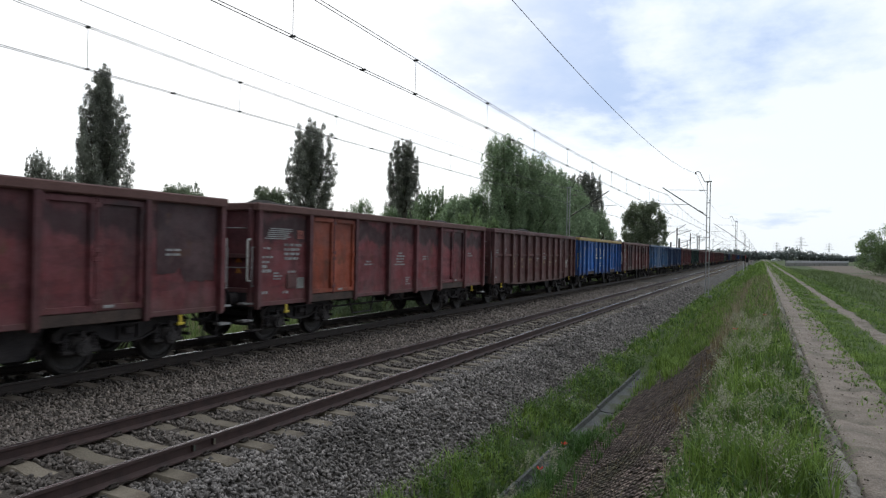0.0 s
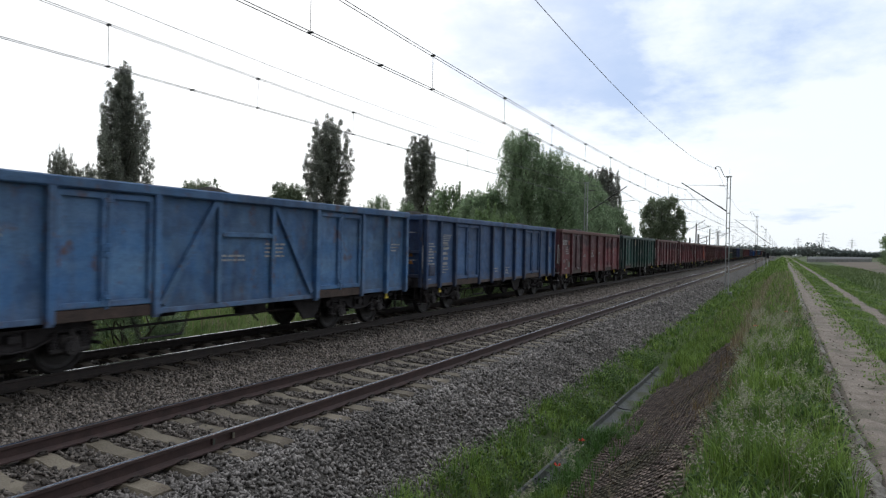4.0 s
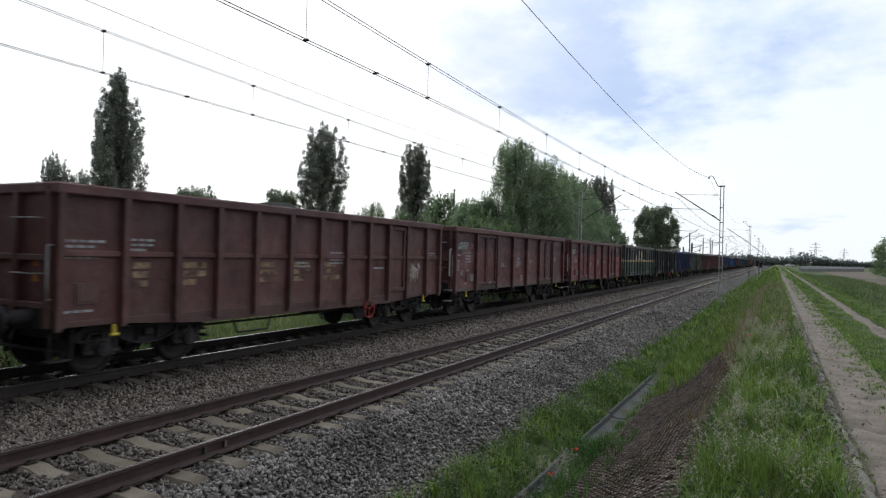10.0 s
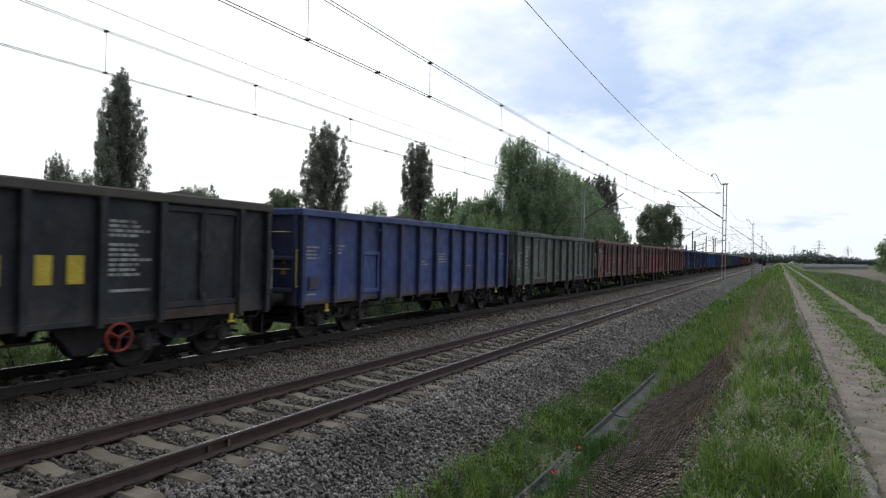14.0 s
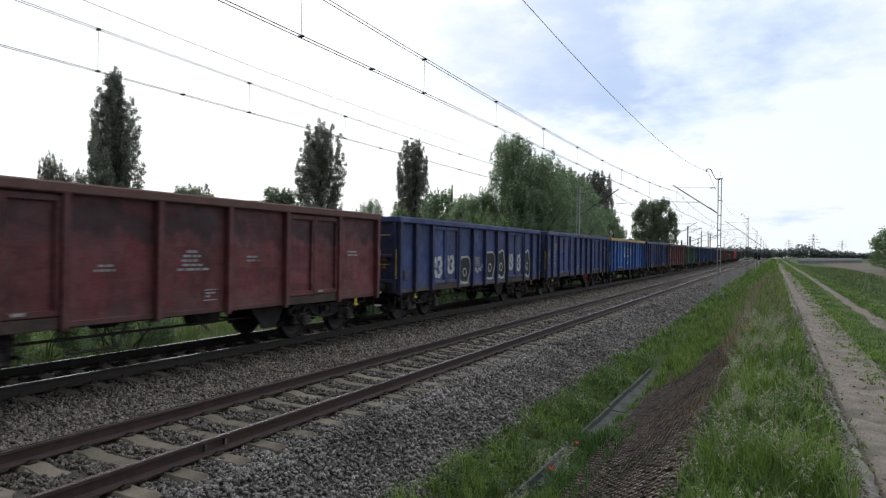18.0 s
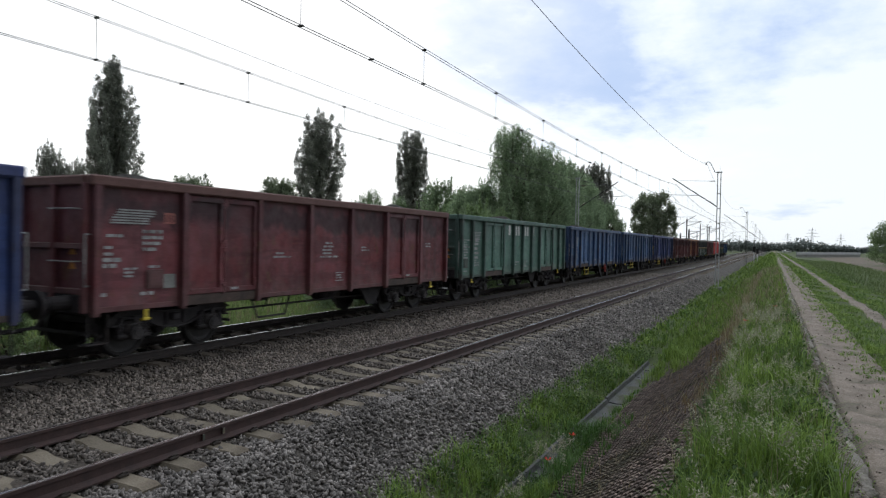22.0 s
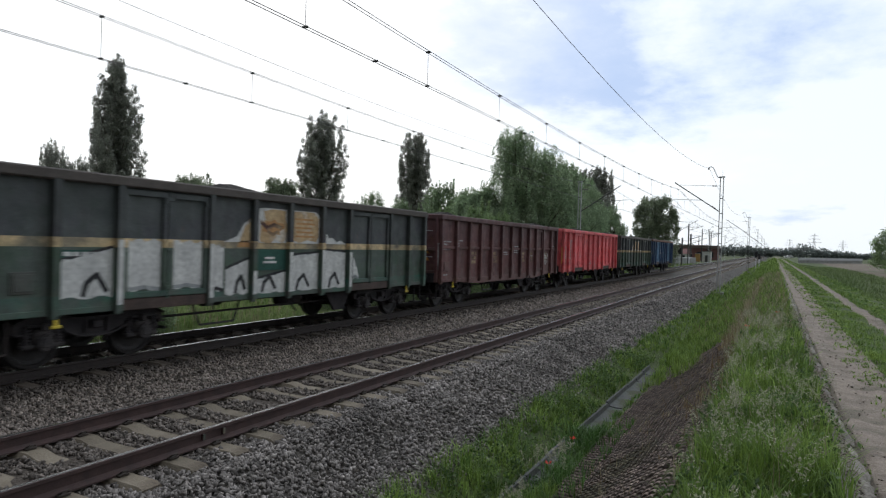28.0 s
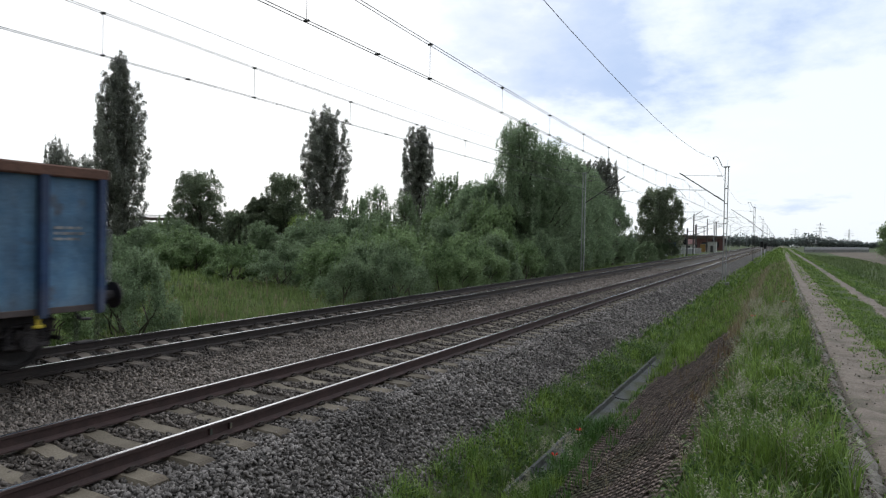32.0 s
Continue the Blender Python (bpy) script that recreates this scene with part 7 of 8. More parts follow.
def tree_meshes(kind, h, w, leaves, size, seed, material, outline=None):
    """Trunk with limbs, and a crown of leaves gathered in many uneven lobes at the limbs' ends."""
    rng = np.random.default_rng(seed)
    g = Geo()
    lobes = []  # centre, radii
    if kind == "poplar":
        # steep limbs close to the trunk, each ending in an upright plume of small tufts
        fs, ws = [p[0] for p in outline], [p[1] for p in outline]
        limb(g, (0, 0, -0.3), (0.1, 0.05, h * 0.93), 0.020 * h, 0.03, rng, 7, 8, 0.006)
        nb = 120
        for i in range(nb):
            ft = 1 - (i + 0.5) / nb * 0.93
            az = i * 2.39996 + rng.normal(0, 0.25)
            out = (0.90, 0.60, 0.82, 0.32)[i % 4] * rng.uniform(0.88, 1.05)
            R = w / 2 * float(np.interp(ft, fs, ws)) * (1 + 0.08 * math.sin(3 * az + seed))
            tip = np.array((R * out * math.cos(az), R * out * math.sin(az), h * ft))
            z0 = max(0.25, h * (ft * 0.62 - 0.08))
            base = np.array((0.0, 0.0, z0))
            if i % 2 == 0 or ft < 0.5:
                limb(g, base, tuple(tip * (0.9, 0.9, 0.985)), 0.075, 0.018, rng, 3, 4, 0.02)
            n = max(4, int(h * (0.12 + 0.2 * ft) / 0.62))
            for k in range(n):
                u = k / (n - 1)
                q = np.array((tip[0] * (0.72 + 0.28 * u ** 0.6), tip[1] * (0.72 + 0.28 * u ** 0.6), tip[2] - (1 - u) * h * (0.10 + 0.14 * ft)))
                if rng.random() < 0.10:
                    continue
                q = q + rng.normal(0, 0.025 * w, 3) * (1, 1, 0.5)
                r = 0.078 * w * (1.05 - 0.42 * u) * rng.uniform(0.7, 1.2)
                lobes.append((tuple(q), (r, r, 0.40 * rng.uniform(0.8, 1.4))))
        for i in range(60):  # the dense heart round the trunk
            ft = 0.06 + 0.9 * i / 60
            R, az = 0.36 * w / 2 * float(np.interp(ft, fs, ws)), rng.uniform(0, 2 * math.pi)
            lobes.append(((R * math.cos(az), R * math.sin(az), h * ft), (0.075 * w, 0.075 * w, 0.6)))
    elif kind == "shrub":
        lean = rng.uniform(-0.12, 0.12, 2) * w
        for i in range(60):
            az, r = rng.uniform(0, 2 * math.pi), w / 2 * math.sqrt(rng.random()) * 0.9
            rough = 0.82 + 0.16 * math.sin(3 * az + seed) + 0.12 * math.sin(5 * az + 2 * seed)
            top = h * rough * (0.92 - 0.40 * (2 * r / w) ** 2)
            z = top * (rng.uniform(0.12, 0.95) if i > 24 else rng.uniform(0.75, 1.0))
            q = (r * math.cos(az) + lean[0] * z / h, r * math.sin(az) + lean[1] * z / h, z)
            if i % 4 == 0:
                limb(g, (0.15 * q[0], 0.15 * q[1], -0.1), q, 0.05, 0.012, rng, 3, 4, 0.08)
            k = rng.uniform(0.6, 1.25)
            lobes.append((q, (0.095 * w * k, 0.095 * w * k, 0.125 * h * k)))
        for k in range(46):  # long upright shoots
            az, r = rng.uniform(0, 2 * math.pi), w / 2 * rng.uniform(0, 0.92)
            z = h * (0.84 - 0.42 * (2 * r / w) ** 2) * rng.uniform(0.8, 1.05)
            lobes.append(((r * math.cos(az), r * math.sin(az), z + 0.04 * h), (0.018 * w, 0.018 * w, 0.10 * h)))
    else:  # round crown, or a tall loose willow
        limb(g, (0, 0, -0.3), (0.2, 0.1, h * 0.75), 0.028 * h, 0.06, rng, 5, 8, 0.02)
        for i in range(190 if kind == "willow" or size < 0.13 else 120):
            az, u = rng.uniform(0, 2 * math.pi), rng.random()
            zz = (0.10 + 0.82 * u) if kind == "round" else (0.08 + 0.84 * u)
            env = math.sin(math.pi * min(1.0, 0.16 + 0.80 * zz)) ** 0.5 if kind == "round" else min(1.0, 0.7 + zz) * (1 - zz) ** 0.5 * 1.25
            r = w / 2 * env * (rng.uniform(0.55, 0.92) if i % 4 else rng.uniform(0, 0.55))
            q = (r * math.cos(az), r * math.sin(az), h * zz)
            if i % 4 == 1:
                limb(g, (0, 0, h * 0.6 * zz), q, 0.08, 0.02, rng, 3, 4, 0.06)
            k = rng.uniform(0.65, 1.25)
            rz = 0.062 * h if kind == "round" else 0.075 * h
            rw = 0.10 * w if kind == "round" else 0.07 * w
            lobes.append((q, (rw * k, rw * k, rz * k)))
        for k in range(110):  # outer sprigs
            az, zz = rng.uniform(0, 2 * math.pi), rng.uniform(0.15, 0.98)
            env = math.sin(math.pi * min(1.0, 0.16 + 0.80 * zz)) ** 0.5 if kind == "round" else min(1.0, 0.7 + zz) * (1.02 - zz) ** 0.5 * 1.25
            r = w / 2 * env * rng.uniform(0.8, 1.08)
            rv = 0.035 * w if kind == "round" else 0.026 * w
            lobes.append(((r * math.cos(az), r * math.sin(az), h * zz), (rv, rv, 0.035 * h if kind == "round" else 0.05 * h)))
        if kind == "willow":
            for k in range(26):
                az = rng.uniform(0, 2 * math.pi)
                r = w / 2 * rng.uniform(0.0, 0.95)
                lobes.append(((r * math.cos(az), r * math.sin(az), h * (0.98 - 0.42 * (2 * r / w)) * rng.uniform(0.88, 1.0)), (0.026 * w, 0.026 * w, 0.07 * h)))
    vol = np.array([(a[0] * a[2]) for q, a in lobes])
    share = np.maximum(6, (leaves * vol / vol.sum())).astype(int)
    cen = []
    for (q, a), m in zip(lobes, share):
        d = rng.normal(size=(m, 3))
        d /= np.linalg.norm(d, axis=1)[:, None]
        rr = rng.random(m) ** 0.42 * (1 + 0.16 * rng.normal(size=m).clip(-1.5, 2.2))
        cen.append(np.array(q) + d * rr[:, None] * np.array(a))
    cen = np.concatenate(cen)
    cen = cen[cen[:, 2] > 0.03]
    V, F = leaf_quads(cen, size, rng, {"willow": 0.9, "poplar": 0.9}.get(kind, 0.0), {"willow": 0.28, "poplar": 0.36}.get(kind, 0.5))
    return g.mesh("trunk", M_BARK), fast_mesh("crown", V, F, material)


def plant(name, meshes, x, y, label, category, scale=1.0, turn=0.0, group="", material=None, sink=0.0):
    ob = thing(name, label, category, group=group, at=(x, y, float(ground_z(x, y)) - sink))
    ob.rotation_euler = (0, 0, turn)
    ob.scale = (scale, scale, scale) if not isinstance(scale, tuple) else scale
    part("trunk", meshes[0], ob)
    part("crown", meshes[1], ob, material)
    return ob


def build_trees():
    rng = random.Random(11)
    spire = ((0.0, 0.42), (0.12, 0.66), (0.3, 0.88), (0.55, 1.0), (0.72, 0.92), (0.85, 0.62), (0.94, 0.40), (1.0, 0.08))
    blunt = ((0.0, 0.45), (0.2, 0.70), (0.45, 0.95), (0.7, 1.02), (0.88, 0.95), (0.96, 0.70), (1.0, 0.35))
    column = ((0.0, 0.6), (0.3, 0.88), (0.6, 1.0), (0.85, 0.92), (0.94, 0.74), (1.0, 0.36))
    for i, (x, y, h, w, o) in enumerate([(-63.4, 46.3, 22.4, 6.6, spire), (-56.2, 72.7, 20.9, 7.2, blunt), (-54.6, 95.9, 22.0, 6.6, column), (-21.2, 87.6, 14.4, 4.8, blunt), (-23.7, 87.9, 14.0, 3.4, column)]):
        ms = tree_meshes("poplar", h, w, 105000 if i < 3 else 56000, 0.125, 30 + i, M_POPLAR, o)
        plant("poplar_tree", ms, x, y, "tall dark columnar poplar with gaps in its crown", "tree", turn=(0.0, 2.1, 1.3, 0.0, 0.0)[i], group="row of poplars")
    ms = tree_meshes("poplar", 15, 5.4, 20000, 0.17, 41, M_POPLAR, blunt)
    for x, y, h in ((-104.6, 65.2, 18.0), (-104.2, 67.4, 15.6), (-104.0, 70.0, 16.0)):
        plant("poplar_tree", ms, x, y, "dark broad poplar far across the meadow", "tree", scale=(h / 19, h / 19, h / 15), turn=h, group="row of poplars")
    for i, (x, y, h, w) in enumerate([(-63.4, 57.1, 11.2, 6.8), (-51.0, 58.3, 10.4, 5.8), (-53.0, 56.9, 7.5, 4.4), (-74.7, 74.0, 7.0, 2.8), (-56.5, 57.0, 6.0, 4.5)]):
        ms = tree_meshes("round", h, w, 46000 if i < 3 else 8000, 0.105 if i < 3 else 0.17, 50 + i, M_DARKLEAF)
        plant("deciduous_tree", ms, x, y, "dense dark green round-crowned tree in the meadow", "tree")
    for i, (x, y, h, w, n) in enumerate([(-20.0, 52.2, 13.2, 6.8, 32000), (-18.2, 55.2, 12.0, 7.2, 30000), (-19.8, 53.4, 10.8, 7.0, 20000), (-18.6, 62.0, 11.4, 7.0, 30000), (-19.8, 76.0, 10.4, 7.0, 26000), (-22.5, 50.5, 8.2, 7.0, 22000), (-18.9, 69.0, 11.2, 6.8, 26000), (-19.0, 84.0, 8.8, 6.0, 20000)]):
        ms = tree_meshes("willow", h, w, int(n * 1.5), 0.115, 60 + i, M_WILLOW)
        plant("willow_tree", ms, x, y, "tall silvery green willow beside the line", "tree", group="willows by the mast")
    for i, (x, y, h, w) in enumerate([(-46.0, 70.0, 9.8, 5.8), (-40.0, 75.0, 9.6, 4.6), (-43.5, 73.0, 9.2, 5.0)]):
        ms = tree_meshes("willow", h, w, 11000, 0.14, 75 + i, M_SHRUB2)
        plant("deciduous_tree", ms, x, y, "airy light green tree between the poplars", "tree")
    ms = tree_meshes("round", 11.3, 6.9, 40000, 0.125, 70, M_DARKLEAF)
    plant("deciduous_tree", ms, -15.6, 99.1, "loose dark round-crowned tree beside the line", "tree")
    lib = [tree_meshes("shrub", 3.2, 3.6, 20000, 0.052, 80, M_SHRUB), tree_meshes("shrub", 3.4, 4.2, 20000, 0.056, 81, M_SHRUB2),
           tree_meshes("shrub", 4.0, 4.4, 18000, 0.07, 82, M_SHRUB), tree_meshes("shrub", 6.0, 6.0, 20000, 0.10, 83, M_SHRUB2), tree_meshes("shrub", 6.0, 5.6, 20000, 0.10, 84, M_SHRUB)]
    dims = [(3.2, 3.6), (3.4, 4.2), (4.0, 4.4), (6.0, 6.0), (6.0, 5.6)]
    rows = [(-35.5, 51.5, 7.3, 6.4), (-27.0, 53.7, 9.3, 7.2), (-20.1, 46.0, 6.8, 5.0), (-36.7, 46.4, 5.7, 6.8), (-42.6, 45.6, 4.6, 5.6), (-19.4, 32.8, 4.0, 5.2),
            (-21.6, 29.3, 3.4, 5.0), (-27.1, 31.0, 2.9, 4.6), (-16.9, 38.6, 4.2, 5.2), (-14.7, 24.0, 2.9, 3.3), (-14.6, 28.4, 3.1, 3.6)]
    rows += [(-16.4, 22.6, 2.3, 2.8), (-15.0, 33.0, 3.1, 3.6), (-15.3, 36.5, 3.4, 3.8), (-15.0, 41.0, 3.2, 3.4), (-15.4, 45.8, 3.8, 4.0), (-17.2, 53.5, 4.4, 4.2), (-20.5, 78.3, 4.4, 5.9), (-19.4, 72.3, 3.8, 4.2),
             (-15.6, 11.9, 2.7, 2.6), (-15.9, 9.2, 2.5, 2.6), (-27.3, 19.7, 3.2, 3.9), (-33.3, 33.4, 3.0, 4.6)]
    rows += [(-44.1, 39.1, 3.4, 5.6), (-37.9, 25.4, 2.9, 6.0), (-31.5, 40.0, 4.6, 6.0), (-24.0, 37.5, 4.4, 6.0), (-30.0, 47.0, 5.6, 6.6), (-22.0, 42.0, 5.0, 5.5), (-18.2, 27.5, 3.0, 3.6), (-24.5, 33.5, 3.4, 4.6), (-18.2, 60.0, 5.0, 5.0),
             (-19.2, 66.0, 5.0, 5.4), (-20.3, 86.0, 4.2, 5.5), (-20.5, 97.0, 4.2, 5.5), (-16.2, 90.0, 3.1, 4.2), (-15.3, 97.0, 3.9, 2.6), (-52.0, 41.5, 4.2, 6.6), (-56.5, 46.0, 4.6, 7.0), (-50.5, 44.5, 4.0, 6.4), (-61.0, 50.5, 5.2, 7.0), (-47.0, 40.0, 3.6, 5.6), (-66.0, 50.0, 5.4, 7.4), (-21.6, 47.5, 6.6, 6.0), (-25.0, 50.5, 7.0, 6.4)]
    for i, (x, y, h, w) in enumerate(rows):
        k = (i % 2) if h < 3.3 else (2 + i % 3)
        dh, dw = dims[k]
        plant("shrub", lib[k], x, y, "bushy green willow scrub beside the railway", "shrub", scale=(w / dw, w / dw, h / dh), turn=rng.uniform(0, 6), group="scrub along the line", material=M_SHRUB2 if i % 3 == 0 and h > 3.5 else None)
    for x, y, h, w in ((-45.6, 55.5, 5.6, 4.6), (-43.0, 55.0, 4.6, 4.0)):
        plant("shrub", lib[3], x, y, "fresh light green bush below the poplars", "shrub", scale=(w / 6.0, w / 6.0, h / 6.0), turn=x, group="scrub along the line", material=M_FRESH)
    plant("shrub", tree_meshes("shrub", 7.2, 8.6, 30000, 0.10, 95, M_SHRUB), 15.7, 100.0, "large round bush at the field edge", "shrub", turn=1.0)


def build_far_woods():
    """Uneven belts of woodland on the horizon, crown beside crown."""
    rng = np.random.default_rng(90)
    C = []
    # from x, to x, depth, height, height where it differs along the belt
    line = ((-60, -38, -26, -12, -1, 9, 13, 17, 21, 28, 41, 54, 66, 80), (7.5, 7.2, 9.0, 8.6, 7.4, 7.8, 9.4, 12.0, 10.6, 8.2, 6.4, 4.8, 4.4, 4.6))
    for x0, x1, y0, hh in ((-320, -60, 620, 7.6), (-60, 80, 520, 0), (70, 330, 640, 6.0), (-900, -300, 560, 8.5), (-60, -24, 300, 5.6), (-420, -120, 330, 5.4), (-260, -70, 150, 3.2)):
        wide = 1.5 if y0 < 400 else 2.4
        for x in np.arange(x0, x1, wide * 0.75):
            for row in range(2):
                top = (float(np.interp(x, *line)) if hh == 0 else hh) * rng.uniform(0.80, 1.03) * (1.0 if row else 0.8)
                r = wide * rng.uniform(0.8, 1.5)
                m = 64
                d = rng.normal(size=(m, 3))
                d /= np.linalg.norm(d, axis=1)[:, None]
                d *= (rng.random(m) ** 0.4)[:, None]
                C.append(np.array((x + rng.normal(0, 0.8), y0 + 5 * row, top * 0.44)) + d * (r * 1.25, r, top * 0.56))
    V, F = leaf_quads(np.concatenate(C), 0.95, rng)
    thing("far_woods", "distant belts of woodland on the horizon, leaf colour greyed for haze", "woodland", kind="stuff", data=fast_mesh("far_woods", V, F, M_FARWOOD))


def blades(P, h, w, rng, lean=0.35, tuft=5, spread=0.05):
    """Bent grass blades in tufts on points P; height varies from place to place."""
    k = 0.72 + 0.3 * np.sin(1.3 * P[:, 0] + 0.9 * P[:, 1]) * np.sin(0.8 * P[:, 1] - 2.1 * P[:, 0]) + 0.22 * np.sin(3.7 * P[:, 1] + 2.2 * P[:, 0])
    P = np.repeat(P[::tuft], tuft, 0)
    k = np.repeat(np.clip(k[::tuft], 0.35, 1.4) * rng.uniform(0.7, 1.25, len(k[::tuft])), tuft)
    n = len(P)
    az = rng.uniform(0, 2 * math.pi, n)
    d = np.stack([np.cos(az), np.sin(az), np.zeros(n)], 1)
    P = P + d * (spread * rng.random(n) * max(1.0, w / 0.006))[:, None]
    hh = h * k * rng.uniform(0.45, 1.25, n)
    ww = w * rng.uniform(0.6, 1.4, n)
    sd = np.stack([-np.sin(az), np.cos(az), np.zeros(n)], 1)
    ln = (lean * rng.uniform(0.2, 2.2, n) * hh)[:, None]
    up = np.array([0, 0, 1.0])
    a, b = P - sd * ww[:, None], P + sd * ww[:, None]
    mid = P + up * (hh * 0.62)[:, None] + d * ln * 0.3
    c, e = mid + sd * ww[:, None] * 0.75, mid - sd * ww[:, None] * 0.75
    tip = P + up * (hh * (1 - 0.3 * lean))[:, None] + d * ln
    V = np.stack([a, b, c, e, tip], 1).reshape(-1, 3)
    i = np.arange(n) * 5
    F = np.concatenate([np.stack([i, i + 1, i + 2], 1), np.stack([i, i + 2, i + 3], 1), np.stack([i + 3, i + 2, i + 4], 1)])
    return V, F


def scatter(x0, x1, y0, y1, dens, rng, clump=0.0, lift=-0.01):
    n = int((x1 - x0) * (y1 - y0) * dens)
    x, y = rng.uniform(x0, x1, n), rng.uniform(y0, y1, n)
    if clump:
        k = 0.5 + 0.5 * np.sin(2.3 * x + 1.1 * np.sin(1.7 * y)) * np.sin(1.9 * y + np.sin(3.1 * x))
        k = np.clip(0.5 + 1.6 * (k - 0.5) + 0.3 * np.sin(7.1 * y + 5 * x), 0, 1)
        keep = rng.random(n) < (1 - clump) + clump * k
        x, y = x[keep], y[keep]
    bare = (x > -3.04) & (x < -2.64) & (((y > 12.9) & (y < 19.5)) | ((y > 8.0) & (y < 9.9) & (x < -2.85))) & (rng.random(len(x)) < 0.85)  # the open channel
    x, y = x[~bare], y[~bare]
    return np.stack([x, y, ground_z(x, y) + lift], 1)


def grass_thing(name, label, sets, material):
    Vs, Fs, o = [], [], 0
    for V, F in sets:
        Vs.append(V)
        Fs.append(F + o)
        o += len(V)
    thing(name, label, "grass", kind="stuff", data=fast_mesh(name, np.concatenate(Vs), np.concatenate(Fs), material))


def build_grass():
    rng = np.random.default_rng(21)
    v = []
    for y0, y1, dens, h, w in ((-6, 2.5, 480, 0.30, 0.008), (2.5, 8, 1500, 0.32, 0.0055), (8, 14, 950, 0.32, 0.007), (14, 24, 480, 0.30, 0.009), (24, 50, 180, 0.32, 0.016), (50, 110, 50, 0.35, 0.03), (110, 260, 12, 0.4, 0.06)):
        v.append(blades(scatter(-0.5, 0.50, y0, y1, dens * 1.1, rng, 0.25), h * 1.25, w, rng))
        v.append(blades(scatter(-0.66, -0.5, y0, y1, dens * 0.6, rng, 0.7), h * 0.5, w, rng))
        v.append(blades(scatter(-3.9, -3.02, y0, y1, dens * 0.9, rng, 0.5), h * 0.95, w, rng, 0.5))
        if y0 < 8:
            v.append(blades(scatter(-2.92, -2.36, y0, y1, dens * 1.0, rng, 0.35, 0.04), h * 0.85, w, rng))
        v.append(blades(scatter(-2.62, -2.40, y0, y1, dens * 0.5, rng, 0.85), h * 0.45, w, rng))
        if y0 > 13:
            v.append(blades(scatter(-2.9, -0.85, max(y0, 18.0), y1, dens * 0.8, rng, 0.4), h, w, rng))
            v.append(blades(scatter(-2.7, -1.5, max(y0, 15.5), y1, dens * 0.6, rng, 0.5), h, w, rng))
        v.append(blades(scatter(1.45, 2.27, y0, y1, dens * 1.7, rng, 0.4), h * 0.42, w * 0.42, rng, 0.5, 3))
        v.append(blades(scatter(0.64, 0.78, y0, y1, dens * 0.7, rng, 0.95, 0.02), h * 0.16, w, rng, 0.8))
        v.append(blades(scatter(0.44, 0.60, y0, y1, dens * 0.7, rng, 0.9, 0.03), h * 0.35, w, rng, 0.7))
        v.append(blades(scatter(1.25, 1.6, y0, y1, dens * 0.8, rng, 0.85, 0.03), h * 0.22, w, rng, 0.6))
        v.append(blades(scatter(2.63, 4.3, y0, y1, dens * 1.3, rng, 0.4), h * 0.5, w * 0.42, rng, 0.5, 3))
        if y0 > 7:
            v.append(blades(scatter(1.0, 1.5, y0, y1, dens * (0.22 if y0 < 20 else 0.6), rng, 0.95 if y0 < 20 else 0.5, 0.045), h * 0.24, w * 0.7, rng, 0.8))
        v.append(blades(scatter(1.05, 1.45, y0, y1, dens * 0.25, rng, 0.97, 0.045), h * 0.18, w, rng, 0.95))
    dk = []
    for y0, y1, dens, h, w in ((2.5, 8, 600, 0.26, 0.005), (8, 14, 420, 0.26, 0.0065), (14, 24, 220, 0.28, 0.010), (24, 60, 70, 0.32, 0.02)):
        for x0, x1, q in ((-0.60, 0.45, 1.0), (-3.85, -3.05, 1.0), (-2.60, -2.42, 0.6), (1.5, 2.0, 0.3), (2.6, 4.5, 0.4)):
            dk.append(blades(scatter(x0, x1, y0, y1, dens * 0.6, rng, 0.9), h * q, w, rng, 0.45))
    dk.append(blades(scatter(-3.05, -2.45, 9.7, 11.3, 1700, rng, 0.3, 0.03), 0.32, 0.006, rng, 0.5))
    dk.append(blades(scatter(-2.88, -2.40, 7.6, 9.8, 900, rng, 0.6, 0.03), 0.28, 0.006, rng, 0.5))
    dk.append(blades(scatter(-2.45, -2.0, 6.5, 11.5, 420, rng, 0.85, 0.03), 0.20, 0.005, rng, 0.5))
    dk.append(blades(scatter(-2.7, -2.45, 12.2, 13.0, 700, rng, 0.6, 0.03), 0.18, 0.006, rng, 0.5))
    dk.append(blades(scatter(-3.12, -3.03, 7.5, 19.5, 700, rng, 0.7, 0.03), 0.20, 0.006, rng, 0.6))
    grass_thing("deep_grass", "darker tussocks of grass along the ditch and track", dk, M_GRASSD)
    W = []
    for x0, x1, y0, y1, dens in ((-3.85, -3.0, 3, 20, 26), (-0.6, 0.5, 2.6, 9, 34), (-0.6, 0.5, 9, 18, 18), (-2.75, -2.45, 4, 11, 16)):
        for p in scatter(x0, x1, y0, y1, dens, rng, 0.7):
            W.append(p + np.abs(rng.normal(size=(34, 3))) * (1, 1, 0) * rng.choice([-1, 1], (34, 3)) * 0.07 + np.stack([np.zeros(34), np.zeros(34), rng.uniform(0.02, 0.24, 34)], 1))
    V, F = leaf_quads(np.concatenate(W), 0.026, rng)
    thing("verge_weeds", "low broad-leaved green weeds in the verge", "weeds", kind="stuff", data=fast_mesh("verge_weeds", V, F, M_WEED))
    grass_thing("verge_grass", "lush green verge grass along the ditch and track", v, M_GRASS)
